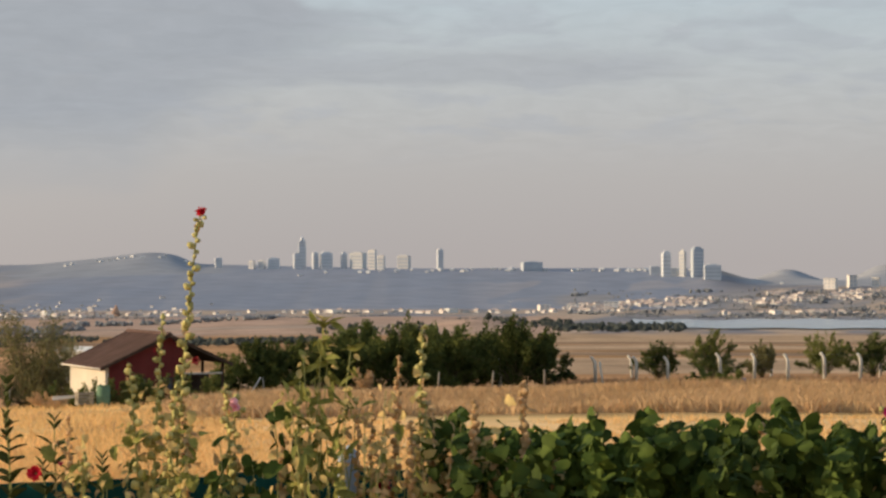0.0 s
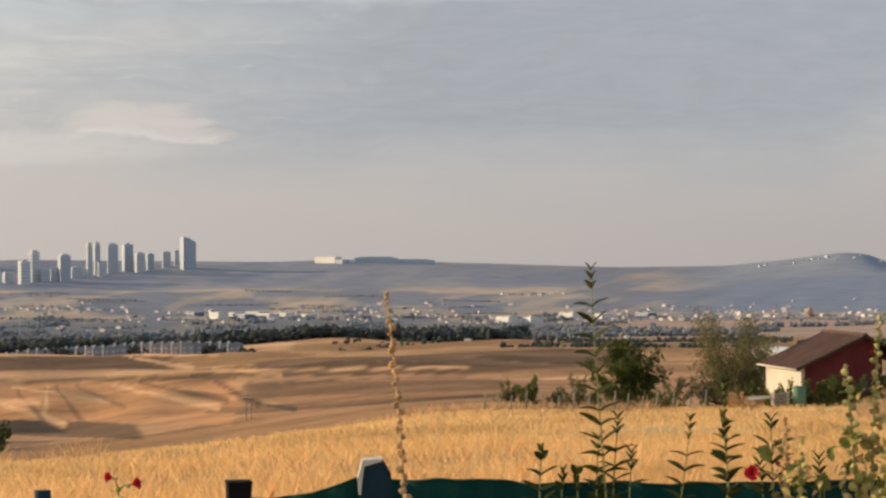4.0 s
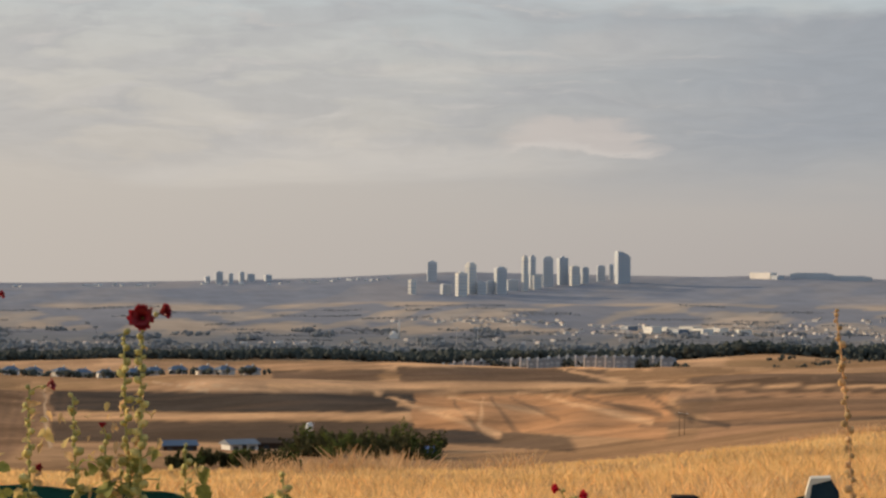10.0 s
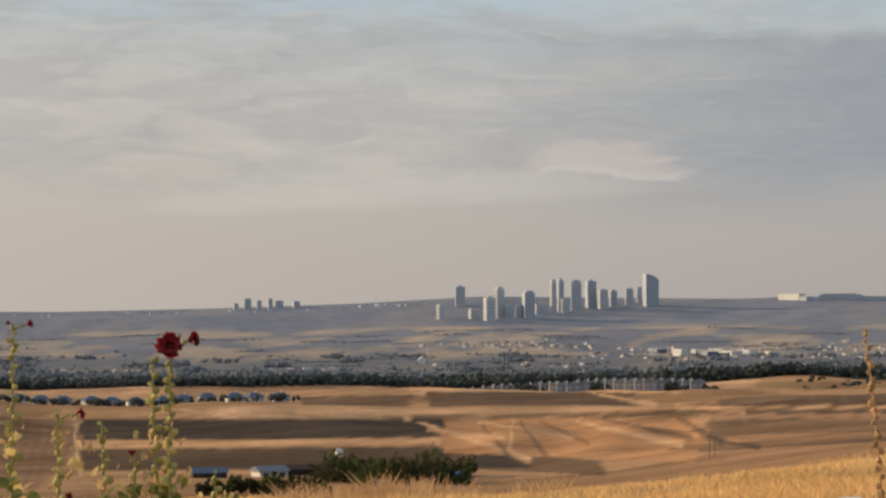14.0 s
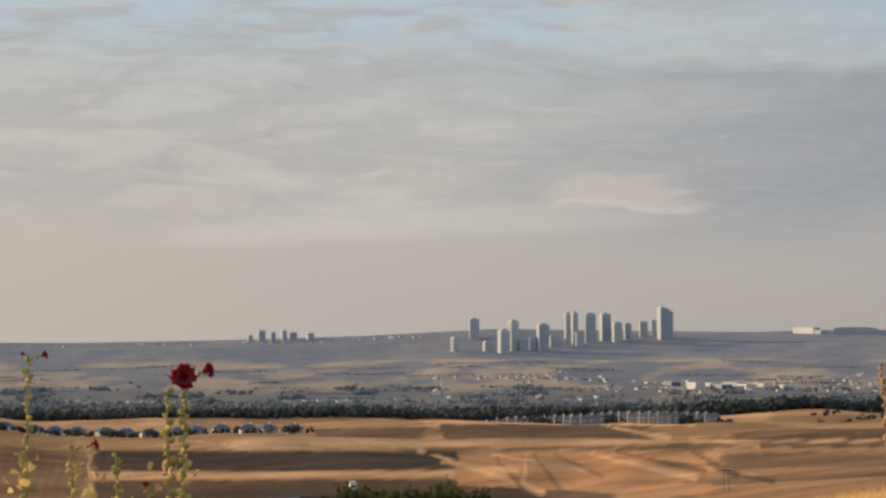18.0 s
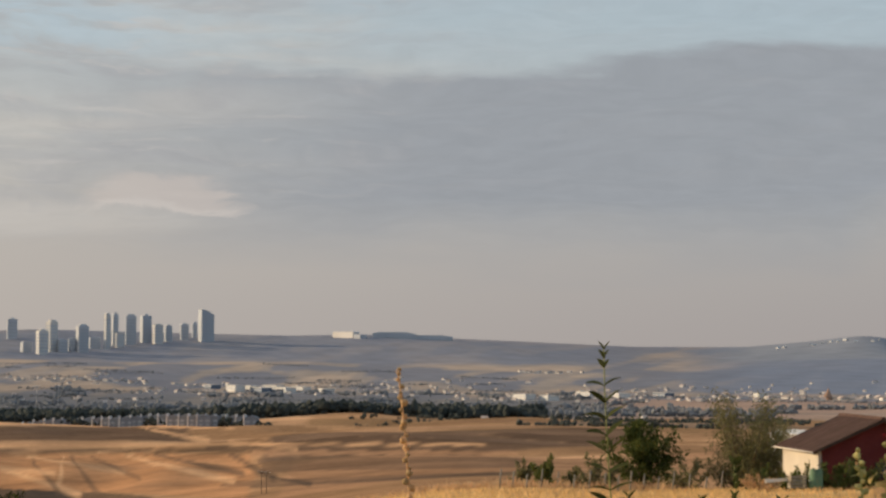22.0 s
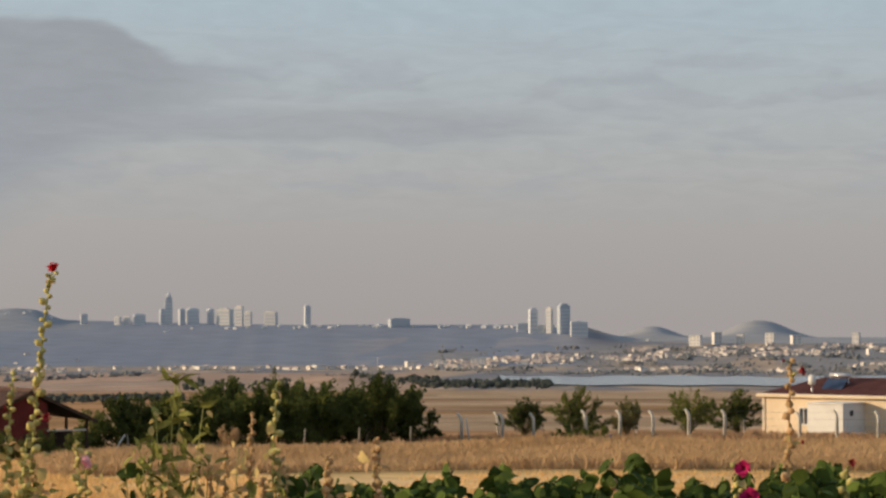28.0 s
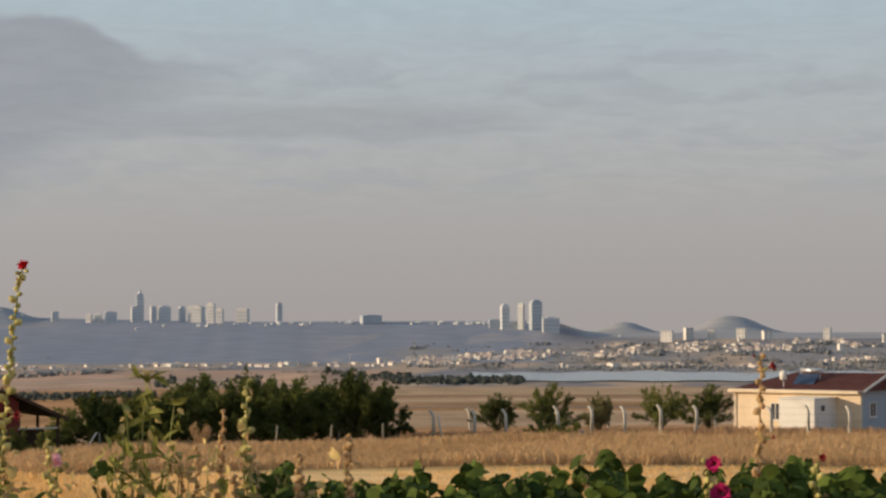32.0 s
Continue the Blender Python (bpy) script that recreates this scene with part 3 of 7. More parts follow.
def cover(az, d):
    x, y = -d * np.sin(np.radians(az)), d * np.cos(np.radians(az))
    col = np.empty(az.shape + (3,))

    def lay(mask, colour, amount=1.0):
        col[...] += (np.asarray(colour) - col) * (mask * amount)[..., None]
    col[...] = (0.60, 0.39, 0.165)
    lay(ease(wave(x, y, 14.0, 3.3), -0.3, 0.6), (0.72, 0.50, 0.235), 0.8)
    lay((1 - ease(az, 4, 6.5)) * (1 - ease(d, 82, 86)), (0.80, 0.53, 0.265), 0.9)
    lay((1 - ease(az, 5, 7)) * ease(d, 84, 88), (0.33, 0.215, 0.10), 0.9)
    lay(ease(d, 150, 185), (0.39, 0.225, 0.120))
    lay(ease(d, 170, 200) * ease(wave(x, y, 160.0, 8.0), 0.0, 0.6), (0.32, 0.195, 0.10), 0.7)
    for a0, a1, d0, d1, tilt, colour in FIELDS_WEST + FIELDS_EAST:
        lay(region(az, d, a0, a1, d0, d1, tilt), colour, 0.93)
    # a patchwork of smaller plots with curving borders
    q = 3.2 * (wave(x, y, 210.0, 9.1) + 0.35 * wave(x, y, 75.0, 3.7))
    plot, edge = np.floor(q), q - np.floor(q)
    tone = 0.80 + 0.42 * (np.sin(plot * 12.9898) * 43758.5453 % 1.0)
    mid = ease(d, 260, 330) * (1 - ease(d, 1900, 2000))
    col *= (1 + 0.7 * (tone - 1) * mid)[..., None]
    lay(mid * (1 - ease(np.minimum(edge, 1 - edge), 0.0, 0.05)), BRIGHT, 0.25)
    dip = np.degrees(np.arctan2(height(az, d) - EYE, d))
    valley = ease(d, 330, 380) * (1 - ease(d, 1930, 1990))
    for left, right, a, b, c, e, colour, amount in STRIPS:
        lay(strip(az, dip, x, y, left, right, a, b, c, e) * valley, colour, amount)
    for a0, v0, a1, v1, width, colour, amount in LINES:
        lay(line_mark(az, dip, x, y, a0, v0, a1, v1, width) * valley, colour, amount)
    # furrows of the ribbed field, and faint working lines everywhere
    lay(region(az, d, 36.2, 46, 380, 1190) * (0.65 + 0.35 * np.sin(az * 24 + 7.0 * np.log(d / 400.0))), FALLOW_AND_SHADE, 0.35)
    lay(ease(d, 300, 400) * (1 - ease(d, 1900, 2000)) * ease(np.sin(np.log(d) * 55 + 1.2 * wave(x, y, 200.0, 5.0)), 0.6, 1.0), FALLOW_AND_SHADE, (0.12 + 0.16 * ease(az, 4, 14)) * (1 - ease(az, 35.8, 36.2)))
    # the far country, greyed in its colour to stand in for distance haze
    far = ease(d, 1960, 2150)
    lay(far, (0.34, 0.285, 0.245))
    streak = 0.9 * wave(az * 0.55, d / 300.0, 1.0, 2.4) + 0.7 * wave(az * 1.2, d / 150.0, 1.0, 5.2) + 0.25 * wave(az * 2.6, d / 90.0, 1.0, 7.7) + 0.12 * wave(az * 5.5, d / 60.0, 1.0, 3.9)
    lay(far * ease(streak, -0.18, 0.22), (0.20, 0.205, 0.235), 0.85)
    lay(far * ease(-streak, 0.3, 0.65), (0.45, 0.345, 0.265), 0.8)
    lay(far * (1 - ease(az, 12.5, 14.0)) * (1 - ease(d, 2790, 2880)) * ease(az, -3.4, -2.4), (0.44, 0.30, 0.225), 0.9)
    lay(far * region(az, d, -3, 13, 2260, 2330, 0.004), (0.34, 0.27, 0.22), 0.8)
    # wooded escarpment and ridges, with their blue haze painted over the woods
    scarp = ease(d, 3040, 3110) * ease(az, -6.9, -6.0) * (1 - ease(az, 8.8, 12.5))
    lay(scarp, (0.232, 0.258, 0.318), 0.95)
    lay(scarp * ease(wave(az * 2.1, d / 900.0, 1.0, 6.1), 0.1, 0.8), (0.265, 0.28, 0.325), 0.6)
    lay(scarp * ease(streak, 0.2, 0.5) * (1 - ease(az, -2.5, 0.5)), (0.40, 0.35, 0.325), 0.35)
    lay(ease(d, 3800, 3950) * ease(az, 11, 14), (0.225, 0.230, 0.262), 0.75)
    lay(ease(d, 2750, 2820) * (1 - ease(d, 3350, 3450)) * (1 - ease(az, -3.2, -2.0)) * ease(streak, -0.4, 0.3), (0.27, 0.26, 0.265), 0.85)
    # the mountains and the mesa laid paler still, as haze would lift them
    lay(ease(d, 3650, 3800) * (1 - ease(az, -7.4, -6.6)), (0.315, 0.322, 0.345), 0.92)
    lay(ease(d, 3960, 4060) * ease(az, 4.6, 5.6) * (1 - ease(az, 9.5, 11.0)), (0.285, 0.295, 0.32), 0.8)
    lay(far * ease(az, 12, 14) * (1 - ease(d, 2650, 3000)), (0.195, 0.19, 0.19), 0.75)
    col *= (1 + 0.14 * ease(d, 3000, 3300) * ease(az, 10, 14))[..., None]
    grain = 1 + 0.07 * wave(x, y, 33.0, 1.1) + 0.05 * wave(x, y, 14.0, 4.1)
    return np.clip(col * grain[..., None], 0.02, 0.9)


def land_material():
    m = bpy.data.materials.new("land")
    m.use_nodes = True
    t = m.node_tree
    b = t.nodes["Principled BSDF"]
    b.inputs["Roughness"].default_value = 1.0
    b.inputs["Specular IOR Level"].default_value = 0.0
    at = t.nodes.new("ShaderNodeAttribute")
    at.attribute_name = "cover"
    co = t.nodes.new("ShaderNodeTexCoord")
    small = node_in(t, "ShaderNodeTexNoise", Scale=0.35, Detail=8.0, Roughness=0.7)
    t.links.new(co.outputs["Object"], small.inputs["Vector"])
    wide = node_in(t, "ShaderNodeTexNoise", Scale=0.02, Detail=6.0, Roughness=0.65)
    t.links.new(co.outputs["Object"], wide.inputs["Vector"])
    k = math_node(t, "MULTIPLY", span(t, small.outputs[0], 0.25, 0.75, 0.80, 1.20), span(t, wide.outputs[0], 0.3, 0.7, 0.80, 1.20))
    k = math_node(t, "MULTIPLY_ADD", math_node(t, "SUBTRACT", k, 1.0), at.outputs["Alpha"], 1.0)
    hsv = t.nodes.new("ShaderNodeHueSaturation")
    t.links.new(at.outputs["Color"], hsv.inputs["Color"])
    t.links.new(k, hsv.inputs["Value"])
    t.links.new(hsv.outputs[0], b.inputs["Base Color"])
    return m


M["land"] = land_material()


def build_ground():
    azs = np.concatenate((np.linspace(-180, -22, 30), np.linspace(-20, -14, 40), np.linspace(-13.95, 15.95, 520), np.linspace(16, 38.5, 680), np.linspace(38.6, 46, 60), np.linspace(48, 176, 28)))
    ds = np.concatenate(([0.01, 3, 6], np.geomspace(9, 160, 60), np.geomspace(165, 2000, 170), np.linspace(2012, 4950, 165)))
    A, D = np.meshgrid(azs, ds)
    Z = height(A, D)
    X, Y = -D * np.sin(np.radians(A)), D * np.cos(np.radians(A))
    na, nd = len(azs), len(ds)
    verts = np.stack((X, Y, Z), -1).reshape(-1, 3)
    i, j = np.meshgrid(np.arange(nd - 1), np.arange(na), indexing="ij")
    j2 = (j + 1) % na
    faces = np.stack(((i + 1) * na + j, (i + 1) * na + j2, i * na + j2, i * na + j), -1).reshape(-1, 4)
    me = bpy.data.meshes.new("ground")
    me.vertices.add(len(verts))
    me.vertices.foreach_set("co", verts.ravel())
    me.loops.add(faces.size)
    me.loops.foreach_set("vertex_index", faces.ravel().astype(np.int32))
    me.polygons.add(len(faces))
    me.polygons.foreach_set("loop_start", np.arange(0, faces.size, 4, dtype=np.int32))
    me.polygons.foreach_set("use_smooth", np.ones(len(faces), dtype=bool))
    me.update(calc_edges=True)
    me.validate()
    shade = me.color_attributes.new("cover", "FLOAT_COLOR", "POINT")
    rgba = np.ones((len(verts), 4))
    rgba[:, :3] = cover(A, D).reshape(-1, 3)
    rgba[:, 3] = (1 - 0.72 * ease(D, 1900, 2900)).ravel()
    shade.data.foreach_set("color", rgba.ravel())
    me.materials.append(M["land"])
    tagged(new("ground", me), "dry golden grassland falling away to a wide farmed valley", "ground", kind="structure")


build_ground()

# ---- far city: azimuth, distance, width, height, look ----
TOWERS_A = (
    (26.99, 4359, 18.4, 37.3, "g"),
    (27.46, 4103, 14.5, 25.0, "p"),
    (26.66, 4120, 19.4, 18.0, "g"),
    (26.29, 4098, 21.2, 41.5, "p"),
    (26.07, 4153, 20.5, 53.6, "p"),
    (25.81, 4148, 17.5, 22.4, "g"),
    (25.60, 4170, 12.7, 23.3, "g"),
    (25.36, 4165, 22.5, 47.2, "g"),
    (25.07, 4239, 19.9, 20.0, "g"),
    (24.78, 4227, 11.9, 62.7, "p"),
    (24.60, 4262, 12.0, 61.0, "g"),
    (24.52, 4262, 21.0, 26.0, "p"),
)
TOWERS_B = (
    (24.23, 4305, 19.2, 53.3, "g"),
    (23.88, 4331, 20.4, 50.6, "d"),
    (23.60, 4313, 19.3, 35.4, "p"),
    (23.35, 4345, 14.3, 30.3, "g"),
    (22.97, 4382, 15.4, 29.1, "g"),
    (22.73, 4425, 9.4, 28.6, "g"),
    (22.46, 4350, 28.6, 57.7, "s"),
)
TOWERS_C = (
    (32.32, 4450, 10.5, 13.5, "g"),
    (32.04, 4450, 13.6, 22.1, "g"),
    (31.77, 4450, 9.4, 17.7, "g"),
    (31.51, 4480, 10.5, 18.9, "g"),
    (31.29, 4480, 14.7, 14.5, "g"),
    (30.89, 4480, 14.7, 12.3, "g"),
)
TOWERS_D = (
    (3.49, 4293, 11.1, 28.5, "g"),
    (3.35, 4296, 14.1, 57.7, "t"),
    (3.04, 4259, 12.0, 29.7, "g"),
    (2.78, 4262, 23.0, 29.8, "g"),
    (2.36, 4260, 12.0, 29.7, "g"),
    (2.02, 4254, 30.0, 29.7, "p"),
    (1.68, 4036, 15.2, 34.5, "c"),
    (1.47, 4006, 13.2, 24.5, "c"),
    (0.93, 4183, 23.6, 24.1, "c"),
    (0.07, 3899, 11.0, 33.3, "g"),
    (4.54, 4267, 12.0, 14.9, "c"),
    (4.32, 4272, 13.0, 15.7, "c"),
    (4.03, 4274, 21.1, 19.4, "g"),
    (5.33, 4325, 13.2, 18.1, "g"),
)
TOWERS_E = (
    (-2.11, 3858, 35.4, 14.1, "d"),
    (-5.30, 3754, 15.0, 38.6, "g"),
    (-5.69, 3745, 11.4, 41.2, "p"),
    (-6.03, 3731, 20.2, 46.2, "d"),
    (-6.39, 3699, 26.9, 23.2, "g"),
    (-5.06, 3785, 19.6, 13.2, "g"),
    (-5.49, 3755, 12.4, 12.4, "p"),
)
LOOKS = {"g": ("tower_grey", "hazy grey high-rise tower on the far plateau"),
         "p": ("tower_pale", "pale high-rise tower, haze in its wall colour, catching evening light"),
         "c": ("far_white", "cream residential tower lit by low evening sun"),
         "d": ("tower_glass", "dark glass high-rise tower on the far plateau"),
         "s": ("tower_glass", "tall blue glass tower with a slanted roof"),
         "t": ("tower_grey", "tallest grey tower with a stepped needle top")}


def mesh_of_box(x0, y0, z0, x1, y1, z1, mat):
    me = bpy.data.meshes.new("window_band")
    bm = box(x0, y0, z0, x1, y1, z1)
    bm.to_mesh(me)
    bm.free()
    me.materials.append(M[mat])
    return me


def tower(az, d, w, h, look_of, group):
    mat, label = LOOKS[look_of]
    # northern and eastern towers get a paler wall: more haze put into the colour
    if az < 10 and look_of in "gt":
        mat = "tower_hazed"
    turn = 12 + 9 * math.sin(az * 9)
    turn += {"c": -36, "p": 20 if az > 10 else -30}.get(look_of, 0)
    t = root("high_rise_tower", spot(az, d, 0, turn), label, "tower", group)
    c, s = math.cos(radians(turn)), abs(math.sin(radians(turn)))
    a = w / (c + 0.75 * s) / 2
    b = a * 0.75
    if look_of == "s":
        bm = solid(((-a, -25), (a, -25), (a, h * 0.82), (a * 0.5, h * 0.90), (-a * 0.2, h * 0.97), (-a, h)), 2 * b, at=-b)
        part("body", bm, mat, t)
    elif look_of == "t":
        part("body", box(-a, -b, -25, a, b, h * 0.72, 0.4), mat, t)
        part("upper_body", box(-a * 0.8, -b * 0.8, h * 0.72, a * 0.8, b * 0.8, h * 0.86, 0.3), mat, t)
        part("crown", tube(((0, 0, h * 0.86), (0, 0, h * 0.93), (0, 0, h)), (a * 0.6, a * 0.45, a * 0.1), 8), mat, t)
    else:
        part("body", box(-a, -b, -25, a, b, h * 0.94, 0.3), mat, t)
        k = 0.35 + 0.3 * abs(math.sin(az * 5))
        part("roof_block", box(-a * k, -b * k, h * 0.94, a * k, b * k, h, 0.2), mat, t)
    # window bands, little darker than the walls: haze's low contrast painted in; proud of the wall by the depth of
    # their frames
    floors = max(3, int(h / 6.5))
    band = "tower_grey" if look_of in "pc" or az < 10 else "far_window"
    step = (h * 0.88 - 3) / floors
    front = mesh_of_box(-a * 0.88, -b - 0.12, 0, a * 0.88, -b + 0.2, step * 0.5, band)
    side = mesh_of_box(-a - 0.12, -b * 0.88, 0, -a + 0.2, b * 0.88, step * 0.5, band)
    for f in range(floors):
        for me in (front, side):
            w_ = new("window_band", me)
            w_.parent, w_.location = t, (0, 0, 3 + f * step)
    return t


for table, group in ((TOWERS_A, "western towers"), (TOWERS_B, "western towers"), (TOWERS_C, "towers on the ridge"), (TOWERS_D, "northern skyline"), (TOWERS_E, "eastern towers")):
    for row in table:
        tower(*row, group)

# ---- lake ----
def build_lake():
    az = np.linspace(-26, -4.5, 70)
    near = 2215 + 160 * np.clip((az + 5.2) / 2, 0, 1) ** 2 * 3 + 16 * np.sin(az * 3)
    far = 2560 + 30 * np.sin(az * 1.3) + 30 * np.sin(az * 4.1)
    vs, fs = [], []
    for row in (near, near + (far - near) * 0.3, far):
        for a, d in zip(az, row):
            vs.append((*polar(a, d), -57.5))
    n = len(az)
    for r in range(2):
        for k in range(n - 1):
            fs.append((r * n + k, (r + 1) * n + k, (r + 1) * n + k + 1, r * n + k + 1))
    tagged(sheet("water", vs, fs, "water", smooth=True), "pale grey-blue lake, still, below the town", "lake", kind="structure")


build_lake()

# ---- the red house ----
def slab(name, mat, parent, a, b, c, d, thick, label=""):
    """A thick quadrilateral plate: four corners, thickness downwards."""
    bm = bmesh.new()
    top = [bm.verts.new(p) for p in (a, b, c, d)]
    low = [bm.verts.new((p[0], p[1], p[2] - thick)) for p in (a, b, c, d)]
    bm.faces.new(top)
    bm.faces.new(low[::-1])
    for k in range(4):
        bm.faces.new((top[k], low[k], low[(k + 1) % 4], top[(k + 1) % 4]))
    bmesh.ops.recalc_face_normals(bm, faces=bm.faces[:])
    return part(name, bm, mat, parent, label)


def window_unit(parent, x0, z0, x1, z1, y, panes=2, frame_mat="white_wall"):
    """A window in a wall that faces -y: frame, sill and panes."""
    w = root("window", Matrix.Identity(4), "", "")
    for key in ("label", "category"):
        if key in w:
            del w[key]
    w.parent = parent
    f = 0.07
    bm = bmesh.new()
    box(x0, y - 0.06, z0, x1, y + 0.04, z0 + f, bm=bm)
    box(x0, y - 0.06, z1 - f, x1, y + 0.04, z1, bm=bm)
    box(x0, y - 0.06, z0 + f, x0 + f, y + 0.04, z1 - f, bm=bm)
    box(x1 - f, y - 0.06, z0 + f, x1, y + 0.04, z1 - f, bm=bm)
    for k in range(1, panes):
        xm = x0 + (x1 - x0) * k / panes
        box(xm - 0.03, y - 0.05, z0 + f, xm + 0.03, y + 0.03, z1 - f, bm=bm)
    part("window_frame", bm, frame_mat, w)
    part("window_sill", box(x0 - 0.06, y - 0.14, z0 - 0.06, x1 + 0.06, y + 0.02, z0, 0.01), frame_mat, w)
    for k in range(panes):
        xa = x0 + f + (x1 - x0 - 2 * f) * k / panes
        xb = x0 + f + (x1 - x0 - 2 * f) * (k + 1) / panes
        part("pane", box(xa + 0.02, y - 0.02, z0 + f, xb - 0.02, y, z1 - f), "glass", w)
    return w


def roof_sheets(parent, mat, x_low, x_high, z_low, z_high, y0, y1, count):
    """One slope of a roof as sheets of corrugated tile, laid side by side."""
    step = (y1 - y0) / count
    for k in range(count):
        bm = bmesh.new()
        n = 5
        for j in range(n):
            ya = y0 + k * step + step * j / n
            yb = ya + step / n
            up = 0.045 if j % 2 else 0.02
            lo = [(x_low, ya, z_low + up), (x_low, yb, z_low + up), (x_high, yb, z_high + up), (x_high, ya, z_high + up)]
            vs = [bm.verts.new(p) for p in lo] + [bm.verts.new((p[0], p[1], p[2] - 0.06)) for p in lo]
            for q in ((0, 1, 2, 3), (7, 6, 5, 4), (0, 4, 5, 1), (1, 5, 6, 2), (2, 6, 7, 3), (3, 7, 4, 0)):
                bm.faces.new([vs[i] for i in q])
        bmesh.ops.recalc_face_normals(bm, faces=bm.faces[:])
        part("roof_sheet", bm, mat, parent)


def red_house():
    h = root("red_house", spot(6.62, 141, 0.05, 18), "small red-walled house with a brown sheet roof and porch", "house")
    L, eave, top = 7.4, 2.25, 4.02
    xl, xr, xp = -3.55, 1.2, 3.7          # left wall, right wall, porch edge
    part("wall", box(xl, 0, -1.2, xl + 0.2, L, eave, 0.01), "plaster", h, "cream rendered side wall in the sun")
    part("wall", solid(((xl + 0.2, -1.2), (xr, -1.2), (xr, eave + 0.95), (0.2, top - 0.1), (xl + 0.2, eave)), 0.2, at=0.0), "red_wall", h, "red-painted gable wall")
    part("wall", solid(((xl + 0.2, -1.2), (xr, -1.2), (xr, eave + 0.95), (0.2, top - 0.1), (xl + 0.2, eave)), 0.2, at=L - 0.2), "red_wall", h)
    part("wall", box(xr - 0.2, 0.2, -1.2, xr, L - 0.2, eave + 0.9), "red_wall", h)
    roof = part("roof_deck", solid(((xl - 0.3, eave - 0.12), (0.2, top - 0.04), (xp + 0.3, eave + 0.02), (xp + 0.3, eave - 0.05), (0.2, top - 0.14), (xl - 0.3, eave - 0.2)), L + 0.7, at=-0.35), "dark_wood", h)
    roof_sheets(h, "brown_roof", xl - 0.4, 0.2, eave - 0.14, top, -0.4, L + 0.4, 8)
    roof_sheets(h, "brown_roof", xp + 0.4, 0.2, eave - 0.02, top, -0.4, L + 0.4, 8)
    part("ridge_cap", solid(((0.0, top - 0.05), (0.4, top - 0.05), (0.26, top + 0.1), (0.14, top + 0.1)), L + 0.84, at=-0.42), "brown_roof", h)
    part("fascia", solid(((xl - 0.4, eave - 0.3), (xl - 0.4, eave - 0.14), (0.2, top - 0.02), (0.2, top - 0.2)), 0.05, at=-0.45), "dark_wood", h)
    part("fascia", solid(((0.2, top - 0.2), (0.2, top - 0.02), (xp + 0.4, eave - 0.02), (xp + 0.4, eave - 0.2)), 0.05, at=-0.45), "dark_wood", h)
    for y in (0.1, L / 2, L - 0.2):
        part("porch_post", box(xp - 0.15, y, -1.2, xp, y + 0.14, eave, 0.01), "dark_wood", h)
    part("porch_rail", box(xr, -0.02, 1.62, xp - 0.15, 0.06, 1.72, 0.01), "concrete", h)
    part("porch_wall", box(xr, L - 0.15, -1.2, xp, L, eave + 0.2), "dark_wood", h)
    # a made-up dark board that stands in for the porch's deep shade
    part("porch_screen", box(xr, 2.2, -1.2, xp - 0.2, 2.26, 1.55, 0.01), "dark_wood", h, "dark board added for the deep shade under the porch")
    window_unit(h, -1.9, 0.55, -1.05, 1.5, -0.01, 2, "dark_wood")
    window_unit(h, -0.2, 0.6, 0.55, 1.5, -0.01, 2, "dark_wood")
    part("door", box(0.7, -0.05, -0.4, 1.15, 0.0, 1.5, 0.01), "dark_wood", h)
    part("gutter", tube(((xl - 0.42, -0.4, eave - 0.2), (xl - 0.42, L + 0.4, eave - 0.2)), 0.05), "concrete", h)
    return h


red_house()


